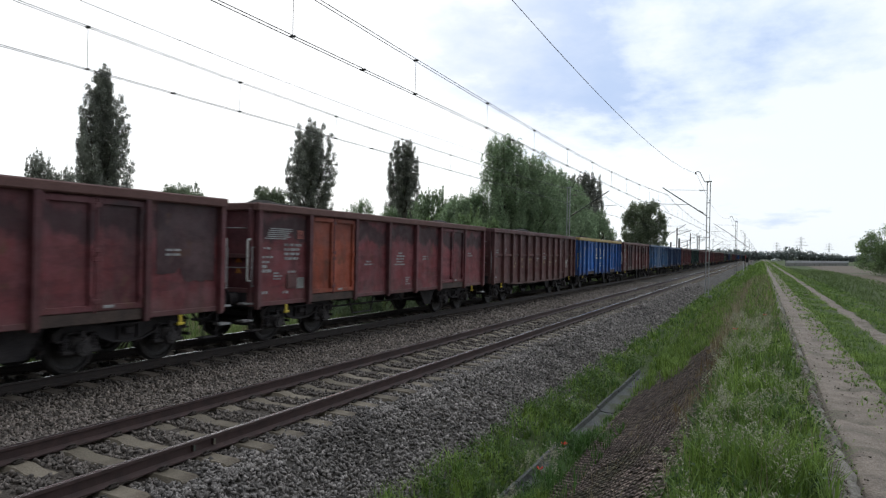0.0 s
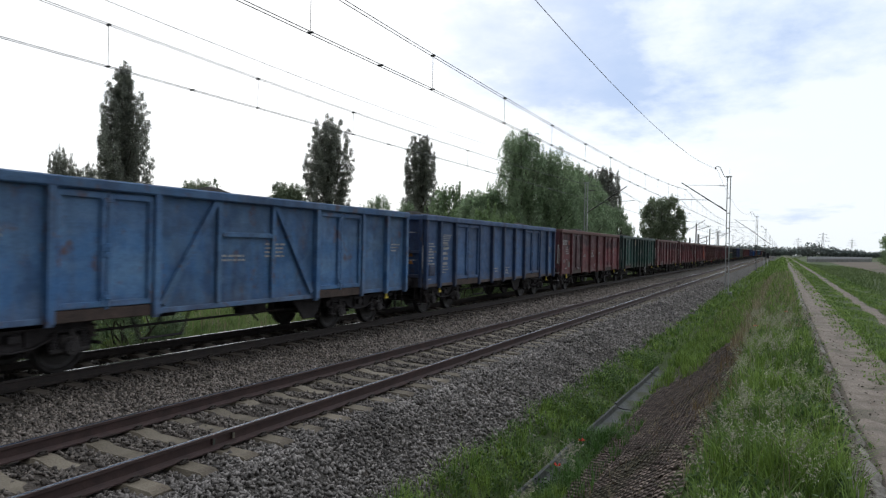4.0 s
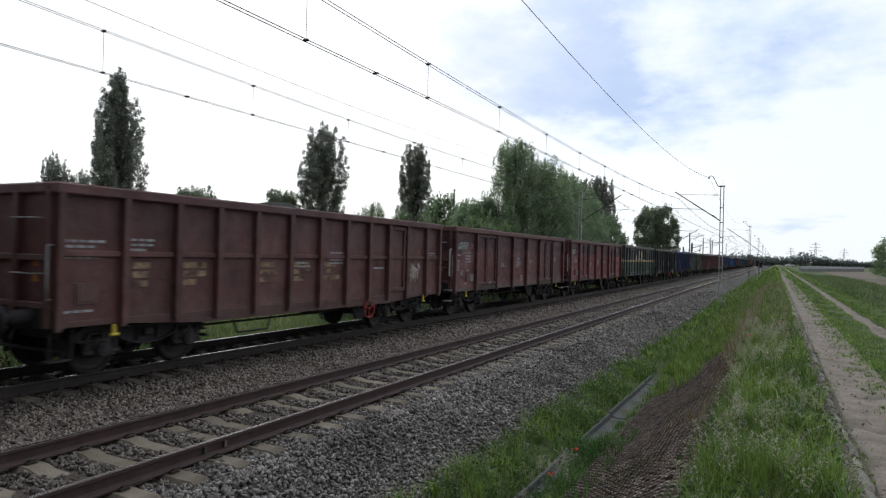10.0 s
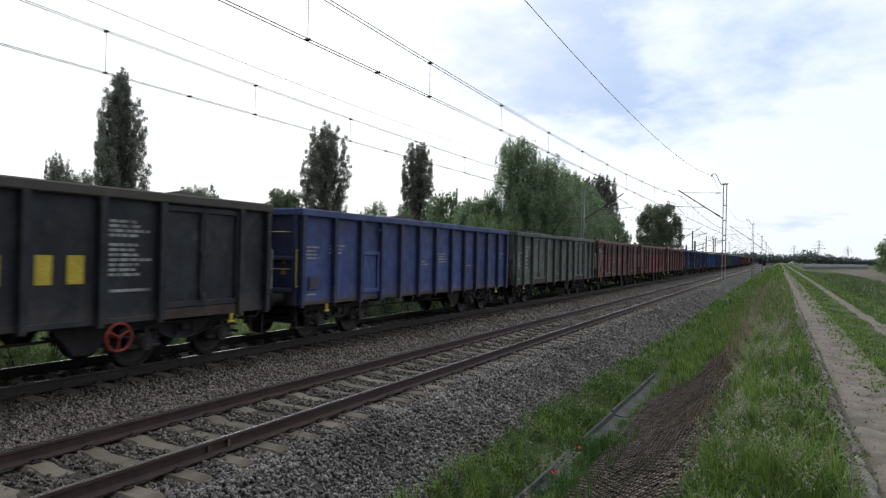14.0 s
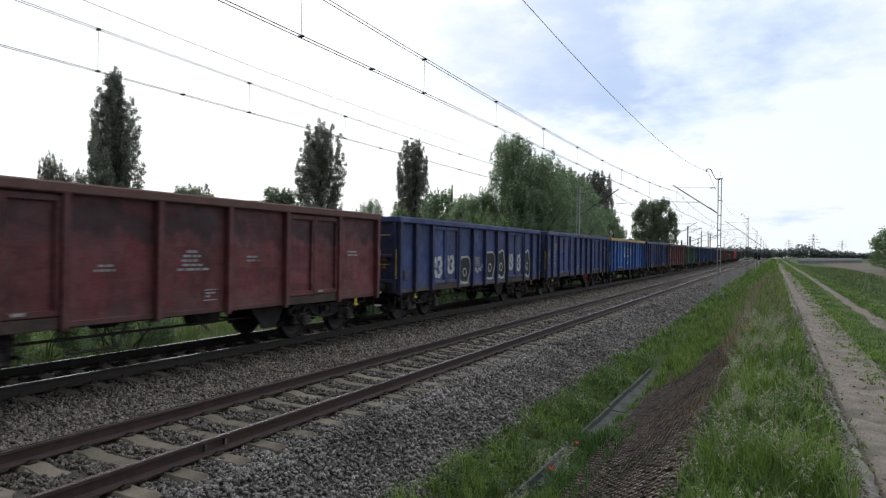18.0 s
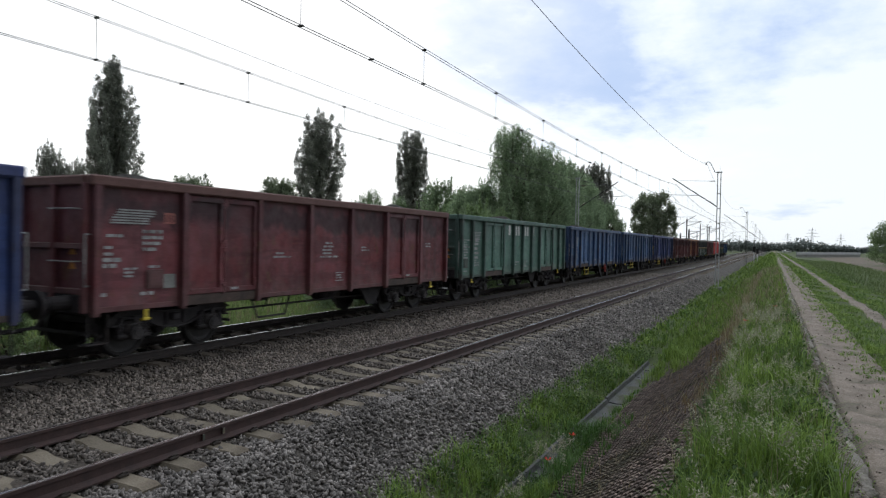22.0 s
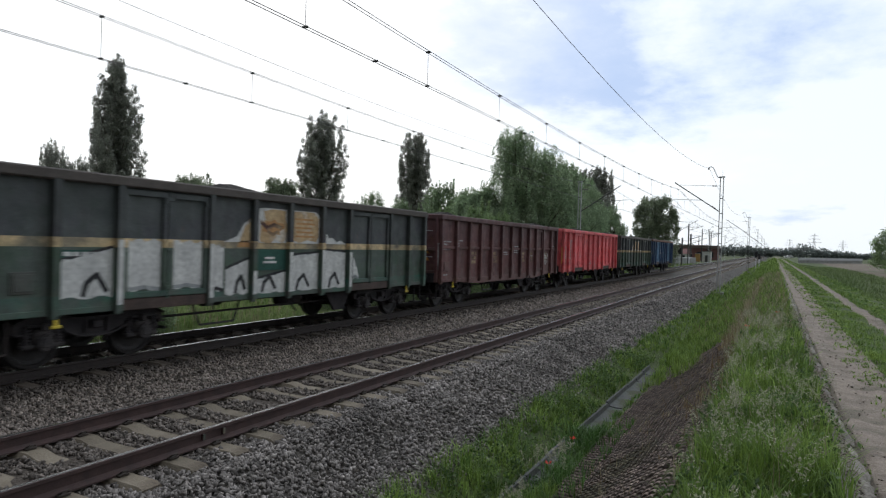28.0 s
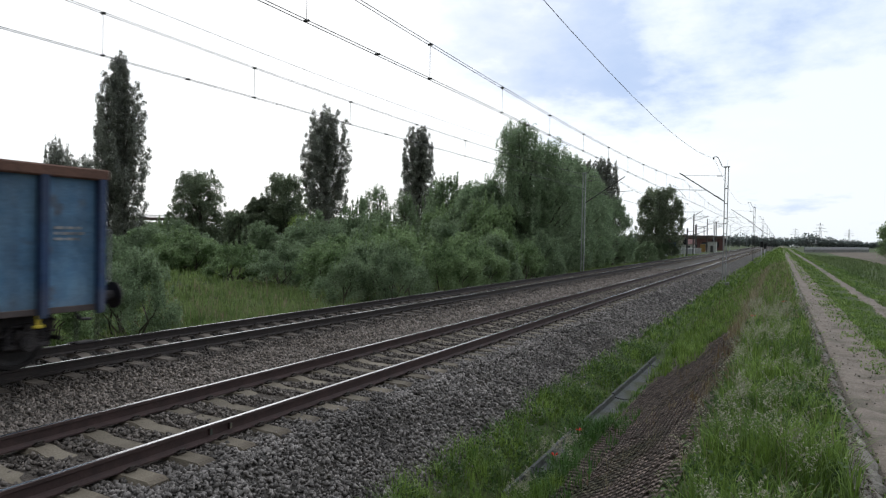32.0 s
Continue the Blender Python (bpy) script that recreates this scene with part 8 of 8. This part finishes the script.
    m = [blades(scatter(-18.5, -13.9, 3, 30, 260, rng, 0.2), 0.45, 0.010, rng), blades(scatter(-30, -18, 6, 40, 110, rng, 0.2), 0.5, 0.016, rng),
         blades(scatter(-16.5, -13.8, 30, 110, 90, rng, 0.2), 0.4, 0.022, rng), blades(scatter(-21, -13.8, 110, 164, 24, rng, 0.2), 0.4, 0.05, rng), blades(scatter(-60, -30, 10, 60, 22, rng, 0.2), 0.55, 0.04, rng)]
    grass_thing("field_grass", "green rough grass beyond the farm track", [blades(scatter(4.0, 9.0, 10, 40, 150, rng, 0.4), 0.28, 0.006, rng, 0.5, 3), blades(scatter(4.0, 9.0, -6, 10, 110, rng, 0.4), 0.26, 0.008, rng, 0.5, 3),
                blades(scatter(4.0, 10.0, 40, 130, 44, rng, 0.4), 0.4, 0.011, rng, 0.5, 3)], M_FIELDGRASS)
    grass_thing("meadow_grass", "green meadow grass beyond the tracks", m, M_GRASS2)
    rust = [blades(scatter(-1.0, -0.55, 7, 22, 150, rng, 0.7), 0.34, 0.0035, rng, 0.3), blades(scatter(-1.7, -0.7, 9, 20, 60, rng, 0.9), 0.26, 0.0035, rng, 0.4),
            blades(scatter(-2.3, -0.9, 3, 12, 26, rng, 0.9), 0.16, 0.003, rng, 0.5)]
    grass_thing("sorrel_stems", "rusty brown sorrel and withered stems on the bank", rust, M_SORREL)
    s = [blades(scatter(-0.8, -0.45, 3, 20, 70, rng, 0.85), 0.36, 0.003, rng, 0.25), blades(scatter(-0.6, 0.5, 2.5, 12, 70, rng, 0.6), 0.42, 0.003, rng, 0.25), blades(scatter(-2.1, -0.8, 3, 26, 28, rng, 0.9), 0.25, 0.003, rng),
         blades(scatter(-0.95, 0.45, 14, 60, 150, rng, 0.5), 0.50, 0.006, rng, 0.3), blades(scatter(-2.6, -0.9, 24, 60, 60, rng, 0.6), 0.42, 0.007, rng, 0.3), blades(scatter(-17.5, -14.2, 4, 40, 25, rng, 0.7), 0.65, 0.007, rng, 0.15), blades(scatter(-30, -17, 8, 42, 12, rng, 0.7), 0.7, 0.012, rng, 0.15)]
    # feathery seed heads
    H = []
    groups = [np.array((rng.uniform(-0.55, 0.42), y_, 0.0)) for y_ in rng.uniform(2.8, 18, 46)]
    groups += [np.array((rng.uniform(-2.9, -2.4), y_, 0.0)) for y_ in rng.uniform(3.5, 9.5, 7)]
    for c in groups:
        for p in c + rng.normal(size=(int(rng.integers(3, 9)), 3)) * (0.11, 0.16, 0):
            p[2] = float(ground_z(p[0], p[1]))
            t = p + np.array((rng.normal(0, 0.03), rng.normal(0, 0.03), rng.uniform(0.34, 0.5)))
            u = rng.random(60)[:, None]
            lean = np.array((rng.normal(0, 0.07), rng.normal(0, 0.05), 0.0))
            H.append(t + lean * u ** 2 + rng.normal(size=(60, 3)) * (0.030, 0.030, 0.012) * (1 - 0.8 * u) + (0, 0, 0.15) * u)
    V, F = leaf_quads(np.concatenate(H), 0.0115, rng, 0.8, 0.3)
    grass_thing("dry_grass", "dry straw-coloured grass stems in the verge", s, M_STRAW)
    thing("seed_heads", "pale feathery grass seed heads in the verge", "grass", kind="stuff", data=fast_mesh("seed_heads", V, F, M_SEED))
    # a few poppies
    for i, (x, y) in enumerate([(-2.66, 9.75), (-2.62, 8.4), (-0.46, 14.6), (0.1, 17.5)]):
        z = float(ground_z(x, y))
        p = thing("poppy", "small red poppy on a thin green stem", "flower", group="poppies in the verge", at=(x, y, z))
        g = Geo()
        g.tube((0, 0, -0.02), (0.02, 0, 0.36), 0.003, 5)
        part("stem", g, p, M_GRASS)
        for k in range(4):
            a = k * math.pi / 2 + i
            g = Geo()
            ca, sa = math.cos(a), math.sin(a)
            g.add([(0.02, 0, 0.36), (0.02 + 0.045 * ca - 0.02 * sa, 0.045 * sa + 0.02 * ca, 0.385), (0.02 + 0.05 * ca, 0.05 * sa, 0.40), (0.02 + 0.045 * ca + 0.02 * sa, 0.045 * sa - 0.02 * ca, 0.385)], [(0, 1, 2, 3)])
            part("petal", g, p, M_POPPY)


build_trees()
build_far_woods()
build_grass()


# ---- overhead line ----
SPAN, MAST0 = 59.0, 51.5
MAST_Y = [MAST0 + SPAN * i for i in range(-2, 11)]


def mast_mesh(h):
    """Two channel legs joined by battens."""
    g = Geo()
    for s in (-1, 1):
        g.box(*sorted((s * 0.095, s * 0.135)), -0.05, 0.05, 0, h, 0.006)
        g.box(*sorted((s * 0.08, s * 0.135)), -0.06, -0.05, 0, h)
        g.box(*sorted((s * 0.08, s * 0.135)), 0.05, 0.06, 0, h)
    for i in range(int(h / 1.1)):
        z = 0.3 + 1.1 * i
        g.box(-0.10, 0.10, -0.03, 0.03, z, z + 0.06)
    g.box(-0.2, 0.2, -0.09, 0.09, h - 0.02, h + 0.05)
    return g.mesh("post")


def build_mast(x, y, toward, base, h, near):
    """Catenary mast with cantilever, tie, steady arm and a feeder bracket; toward: +1 or -1, the way to its track."""
    m = thing("catenary_mast", "grey steel lattice catenary mast with a cantilever arm", "catenary mast", group="masts of the overhead line", at=(x, y, base))
    part("post", shared(("mast", round(h, 2)), lambda: mast_mesh(h)), m, M_STEEL if y < 100 or toward > 0 else M_DARKSTEEL)
    t, reach = toward, 2.95
    zt = h - 0.55 + 0.0
    zl = 5.15 - base
    if near or y < 300:
        g = Geo()
        g.tube((t * 0.1, 0, zl), (t * (reach + 0.3), 0, zt + 0.2), 0.038, 8)
        part("cantilever", g, m, M_DARKSTEEL)
        g = Geo()
        g.tube((t * 0.1, 0, zt - 0.08), (t * reach, 0, zt + 0.02), 0.011, 6)
        part("tie_rod", g, m, M_DARKSTEEL)
        g = Geo()
        for i in range(5):
            g.tube((t * (0.32 + 0.07 * i), 0, zt - 0.077), (t * (0.36 + 0.07 * i), 0, zt - 0.077), 0.055, 8, 0.04)
        part("insulator", g, m, M_INSUL)
        g = Geo()
        for i in range(6):
            q = 0.10 + 0.02 * i
            g.tube((t * (0.1 + reach * q * 0.9), 0, zl + (zt - zl) * q), (t * (0.13 + reach * q * 0.9), 0, zl + (zt - zl) * (q + 0.012)), 0.06, 8, 0.045)
        part("insulator", g, m, M_INSUL)
        g = Geo()
        zc = 5.43 + 0.25 - base
        g.path([(t * 1.35, 0, zl + (zt - zl) * 0.43), (t * 3.9, 0, zc + 0.42)], 0.018, 6)
        g.path([(t * 3.3, 0, zc + 0.40), (t * (reach - 0.2), 0, zc - 0.22)], 0.012, 6)
        part("steady_arm", g, m, M_DARKSTEEL)
        g = Geo()
        g.path([(0, 0, h - 0.05), (t * 0.30, 0, h + 0.02), (t * 0.62, 0, h + 0.72), (t * 0.80, 0, h + 0.80), (t * 0.92, 0, h + 0.72)], 0.025, 6)
        part("feeder_bracket", g, m, M_DARKSTEEL)
        g = Geo()
        g.tube((t * 0.92, 0, h + 0.74), (t * 0.92, 0, h + 0.58), 0.05, 8)
        part("insulator", g, m, M_INSUL)
        g = Geo()
        g.tube((0.04, 0.12, h), (0.02, 0.12, h + 0.55), 0.006, 5)
        part("spike", g, m, M_DARKSTEEL)
    g = Geo()
    g.box(-0.35, 0.35, -0.4, 0.4, -0.5, 0.12, 0.03)
    part("footing", g, m, M_CONC)
    return m


def wire(name, label, pts, r, sides=5):
    g = Geo()
    n = len(pts)
    vs, fs = [], []
    for p in pts:
        for i in range(sides):
            a = 2 * math.pi * i / sides
            vs.append((p[0] + r * math.cos(a), p[1], p[2] + r * math.sin(a)))
    for j in range(n - 1):
        for i in range(sides):
            fs.append((j * sides + i, j * sides + (i + 1) % sides, (j + 1) * sides + (i + 1) % sides, (j + 1) * sides + i))
    g.add(vs, fs)
    return thing(name, label, "overhead wire", group="wires of the overhead line", data=g.mesh(name, M_WIRE))


def sag(y, low, c):
    d = (y - MAST0 - SPAN / 2) % SPAN
    d = min(d, SPAN - d)
    return low + c * d * d


def build_overhead():
    far_x, near_x = FAR_C - 2.95, NEAR_C + 2.95
    for i, y in enumerate(MAST_Y):
        build_mast(near_x, y, -1, float(ground_z(near_x, y)), 7.66 - float(ground_z(near_x, y)), y < 120)
        build_mast(far_x, y + 0.8, 1, float(ground_z(far_x, y)) - 0.02, 7.6 - float(ground_z(far_x, y)), y < 120)
    ys = [MAST_Y[0] + SPAN / 16 * i for i in range(16 * 9 + 1)]
    for c in (NEAR_C, FAR_C):
        for dx in (-0.045, 0.045):
            rw = 0.007 if c == NEAR_C else 0.0062
            wire("contact_wire", "thin dark copper contact wire", [(c + dx, y, 5.44) for y in ys], rw)
            wire("messenger_wire", "thin dark messenger wire sagging between masts", [(c + dx, y, sag(y, 6.06, 0.00085)) for y in ys], rw)
        g = thing("dropper_set", "thin vertical droppers between messenger and contact wire", "droppers", group="droppers of the overhead line")
        for i in range(34):
            y = 3.95 + 3.93 * i
            z = sag(y, 6.06, 0.00085)
            q = Geo()
            q.tube((c, y, 5.45), (c, y, z), 0.0045, 5)
            part("dropper", q, g, M_WIRE)
            q = Geo()
            q.box(c - 0.05, c + 0.05, y - 0.024, y + 0.024, z - 0.024, z + 0.016, 0.006)
            part("clamp", q, g, M_DARKSTEEL)
            q = Geo()
            q.box(c - 0.05, c + 0.05, y - 0.022, y + 0.022, 5.43, 5.462, 0.006)
            part("clamp", q, g, M_DARKSTEEL)
            if i % 2 == 1:  # spacer on the paired wires between droppers
                q = Geo()
                q.box(c - 0.055, c + 0.055, y + 1.945, y + 1.985, 5.425, 5.46, 0.006)
                part("clamp", q, g, M_DARKSTEEL)
    wire("feeder_wire", "thin feeder wire on top of the masts", [(NEAR_C + 2.09, y, sag(y, 6.92, 0.0016)) for y in ys], 0.008)
    wire("feeder_wire", "thin feeder wire on top of the masts", [(FAR_C - 2.22, y, sag(y, 7.36, 0.0011)) for y in ys], 0.007)


# ---- station and horizon ----
def build_far():
    # masts of the station tracks
    for x, y, h in ((-17.7, 159.8, 9.6), (-21.7, 202.8, 8.3), (-19.0, 205.5, 9.8), (-20.0, 248.7, 10.3), (-21.6, 262.2, 10.8), (-15.6, 131.0, 5.6), (-24.5, 226.0, 8.8), (-28.0, 290.0, 9.5)):
        m = thing("catenary_mast", "dark steel station mast with a crossbar", "catenary mast", group="masts of the station tracks", at=(x, y, float(ground_z(x, y))))
        g = Geo()
        g.box(-0.13, 0.13, -0.13, 0.13, -0.3, h, 0.02)
        part("post", g, m, M_DARKSTEEL)
        g = Geo()
        g.tube((0, 0, h - 1.6), (3.2, 0, h - 0.5), 0.05, 6)
        part("cantilever", g, m, M_DARKSTEEL)
        g = Geo()
        g.tube((0, 0, h - 0.6), (3.2, 0, h - 0.5), 0.03, 6)
        part("tie_rod", g, m, M_DARKSTEEL)
    # signals
    for x, y, h in ((-14.9, 121.7, 3.6), (-3.3, 150.0, 3.4), (-3.0, 168.0, 3.2), (-14.0, 208.0, 4.0), (-18.6, 220.0, 4.0)):
        s = thing("railway_signal", "black light signal on a thin steel post", "signal", group="signals at the station", at=(x, y, float(ground_z(x, y))))
        g = Geo()
        g.tube((0, 0, -0.2), (0, 0, h - 1.0), 0.07, 8)
        part("post", g, s, M_STEEL)
        g = Geo()
        g.box(-0.28, 0.28, -0.12, 0.1, h - 1.2, h, 0.05)
        part("lamp_head", g, s, M_BLACKP)
        for i in range(3):
            g = Geo()
            g.tube((0, -0.12, h - 0.22 - 0.36 * i), (0, -0.24, h - 0.22 - 0.36 * i), 0.11, 10, 0.12)
            part("hood", g, s, M_BLACKP)
    s = thing("information_sign", "blank blue rectangular sign on two posts", "sign", at=(-15.9, 112.0, float(ground_z(-15.9, 112))))
    g = Geo()
    g.box(-1.1, 1.1, -0.03, 0.03, 1.4, 2.9, 0.01)
    part("panel", g, s, M_BLUESIGN)
    for x in (-0.8, 0.8):
        g = Geo()
        g.tube((x, 0.06, -0.3), (x, 0.06, 2.9), 0.04, 6)
        part("post", g, s, M_STEEL)
    # platform edge, hut and red shed
    p = thing("platform", "low pale concrete station platform", "platform", at=(0, 0, 0))
    for i in range(6):
        g = Geo()
        g.box(-21.0, -18.2, 165 + 3 * i, 167.94 + 3 * i, -1.2, 0.55, 0.03)
        part("slab", g, p, M_PALECONC if i == 0 else M_CONC)
    q = thing("equipment_cabinet", "ochre yellow trackside equipment cabinet", "cabinet", at=(-20.9, 214, float(ground_z(-20.9, 214))))
    g = Geo()
    g.box(-0.7, 0.7, -0.5, 0.5, 0.15, 2.5, 0.03)
    part("body", g, q, M_OCHREC)
    g = Geo()
    g.box(-0.8, 0.8, -0.6, 0.6, -0.2, 0.15, 0.02)
    part("plinth", g, q, M_CONC)
    g = Geo()
    g.box(-0.78, 0.78, -0.58, 0.58, 2.5, 2.62, 0.02)
    part("roof", g, q, M_CONC)
    h = thing("relay_hut", "small white flat-roofed relay hut", "hut", at=(-18.4, 216, float(ground_z(-18.4, 216))))
    g = Geo()
    g.box(-1.25, 1.25, -1.2, 1.2, -0.2, 3.1, 0.03)
    part("wall", g, h, M_PLASTER)
    g = Geo()
    g.box(-1.4, 1.4, -1.4, 1.4, 3.1, 3.3, 0.03)
    part("roof", g, h, M_CONC)
    g = Geo()
    g.box(-0.45, 0.45, -1.24, -1.2, 0.0, 2.1, 0.01)
    part("door", g, h, M_DARKSTEEL)
    b = thing("goods_shed", "long low shed with a flat brown roof behind the station", "shed", at=(-29.0, 270, float(ground_z(-29, 270))))
    g = Geo()
    g.box(-10, 10, -4, 4, -0.3, 4.5)
    part("wall", g, b, M_BRICKRED)
    g = Geo()
    g.box(-10.4, 10.4, -4.5, 4.4, 4.5, 5.7, 0.05)
    part("roof", g, b, M_DECK)
    for i in range(5):
        g = Geo()
        g.box(-8.8 + 3.8 * i, -6.6 + 3.8 * i, -4.05, -4.0, 1.2, 3.2)
        part("window", g, b, M_GLASS)
    b = thing("station_house", "small pale house with a red roof behind the station", "house", at=(-29.6, 244, float(ground_z(-29.6, 244)) - 0.2))
    g = Geo()
    g.box(-3.2, 3.2, -3, 3, -0.3, 2.6)
    part("wall", g, b, M_PLASTER)
    g = Geo()
    g.prism([(-3.4, 2.6), (3.4, 2.6), (0, 4.4)], 0, -3.5, 3.5)
    part("roof", g, b, M_BRICKRED)
    for i in range(2):
        g = Geo()
        g.box(-2.2 + 2.8 * i, -0.9 + 2.8 * i, -3.05, -3.0, 0.8, 2.1)
        part("window", g, b, M_GLASS)
    f = thing("station_fence", "pale grey panel fence beside the platform", "fence", at=(-20.0, 0, float(ground_z(-20, 140))))
    for i in range(14):
        g = Geo()
        g.box(-0.05, 0.05, 122 + 2.5 * i, 124.42 + 2.5 * i, 0.2, 1.9, 0.01)
        part("panel", g, f, M_CONC)
    # road viaduct across the background
    a, c = Vector((-420.0, 120.0, 0)), Vector((-66.3, 253.2, 0))
    d = (c - a).normalized()
    v = thing("road_viaduct", "long grey road viaduct on columns in the distance", "viaduct", at=(c.x, c.y, -1.2))
    v.rotation_euler = (0, 0, math.atan2(d.y, d.x))
    L = (c - a).length
    g = Geo()
    g.box(-L, 0, -5, 5, 7.9, 9.0)
    part("deck", g, v, M_DECK)
    for s in (-5.0, 5.0):
        g = Geo()
        for i in range(int(L / 4)):
            g.box(-L + 4 * i, -L + 4 * i + 0.12, s - 0.06, s + 0.06, 9.0, 10.1)
        g.box(-L, 0, s - 0.05, s + 0.05, 10.0, 10.12)
        g.box(-L, 0, s - 0.04, s + 0.04, 9.5, 9.6)
        tagged(part("railing", g, v, M_STEEL), kind="stuff")
    for i in range(int(L / 28)):
        for s in (-3, 3):
            g = Geo()
            g.tube((-6 - 28 * i, s, -0.5), (-6 - 28 * i, s, 7.7), 0.6, 10)
            part("column", g, v, M_CONC)
    # long low slab wall beyond the field
    w = thing("slab_wall", "long low pale concrete slab wall beyond the field", "wall", at=(5.4, 182, 0))
    w.rotation_euler = (0, 0, math.atan2(60.0, 19.2))
    for i in range(16):
        g = Geo()
        g.box(4 * i, 4 * i + 3.985, -0.1, 0.1, 0.8, 1.45, 0.02)
        part("slab", g, w, M_PALECONC)
        g = Geo()
        g.box(4 * i + 0.02, 4 * i + 3.9, -0.05, 0.06, -0.5, 0.8)
        part("base", g, w, M_CONC)
    # parked car at the end of the track
    k = thing("parked_car", "white hatchback parked at the end of the track", "car", at=(7.0, 392.0, float(ground_z(7, 392))))
    k.rotation_euler = (0, 0, 0.35)
    body = [(-2.1, 0.35), (-2.1, 0.85), (-1.9, 0.98), (-1.0, 1.0), (-0.45, 1.45), (1.2, 1.48), (1.85, 1.0), (2.1, 0.9), (2.12, 0.35)]
    g = Geo()
    n = len(body)
    g.prism([(z, x) for x, z in body], 1, -0.85, 0.85)
    part("body", g, k, M_CARW)
    g = Geo()
    g.prism([(z, x) for x, z in [(-0.85, 1.02), (-0.42, 1.38), (1.12, 1.41), (1.6, 1.02)]], 1, -0.86, 0.86)
    part("side_window", g, k, M_GLASS)
    for x in (-1.3, 1.3):
        for s in (-1, 1):
            g = Geo()
            g.tube((x, s * 0.70, 0.31), (x, s * 0.88, 0.31), 0.31, 14)
            wh = part("wheel", g, k, M_RUBBER)
            g = Geo()
            g.tube((x, s * 0.88, 0.31), (x, s * 0.89, 0.31), 0.19, 12)
            part("rim", g, wh, M_STEEL)
    # power pylons
    for x, y, h in ((49.3, 1039.0, 32.0), (26.3, 1421.0, 31.5), (117.9, 1468.0, 32.5)):
        p = thing("power_pylon", "grey lattice power pylon on the horizon", "pylon", group="power pylons", at=(x, y, 0))
        g = Geo()
        lv = [(0, 3.2), (7, 2.3), (14, 1.5), (20, 1.0), (26, 0.7), (h, 0.15)]
        for (z0, r0), (z1, r1) in zip(lv, lv[1:]):
            cs0, cs1 = [(r0 * i, r0 * j, z0) for i, j in ((1, 1), (1, -1), (-1, -1), (-1, 1))], [(r1 * i, r1 * j, z1) for i, j in ((1, 1), (1, -1), (-1, -1), (-1, 1))]
            for i in range(4):
                g.tube(cs0[i], cs1[i], 0.22, 4)
                g.tube(cs0[i], cs1[(i + 1) % 4], 0.13, 4)
                g.tube(cs0[(i + 1) % 4], cs1[i], 0.13, 4)
        part("lattice_tower", g, p, M_STEEL)
        for z, r in ((19.5, 9), (24, 7), (28.5, 5)):
            g = Geo()
            g.tube((-r, 0, z), (r, 0, z), 0.2, 4)
            g.tube((-r, 0, z), (0, 0, z + 1.5), 0.15, 4)
            g.tube((r, 0, z), (0, 0, z + 1.5), 0.15, 4)
            part("cross_arm", g, p, M_STEEL)


build_overhead()
build_far()


# ---- what moves ----
def tail_at(t):
    """Trailing end of the last wagon along the line at t seconds."""
    return 529.32 - 15.709 * t - 0.01922 * t * t


# slack taken up or let out along the couplings: wagon, metres
SLACK = ((0, 1, 2, 3, 4, 8, 9, 10, 13, 14, 16, 17, 21, 22, 23, 24, 27, 28, 30, 33, 35, 36, 37),
         (0.0, -0.02, -0.11, -0.16, -0.12, -0.06, -0.15, -0.18, -0.24, -0.27, -0.26, -0.24, 0.07, 0.04, 0.0, -0.24, -0.14, -0.34, -0.33, -0.30, -0.17, -0.05, 0.12))


def motions():
    for k, w in WAGONS:
        ahead = float(np.interp(k, *SLACK))
        walk(w, [(t, pose(FAR_C, tail_at(t) - PITCH * k - HALF + ahead, 0)) for t in range(33)])
    for a, wheels in WHEELS.items():
        first = wheels[0]
        rows = []
        for i in range(0, 32 * FPS + 1):
            t = i / FPS
            rows.append((t, pose(0, a, 0.46, math.degrees((529.32 - tail_at(t)) / 0.46))))
        walk(first, rows)
        for other in wheels[1:]:
            keys = other.animation_data_create()
            keys.action = first.animation_data.action
            keys.action_slot = first.animation_data.action_slot
            other.rotation_mode = "QUATERNION"


motions()
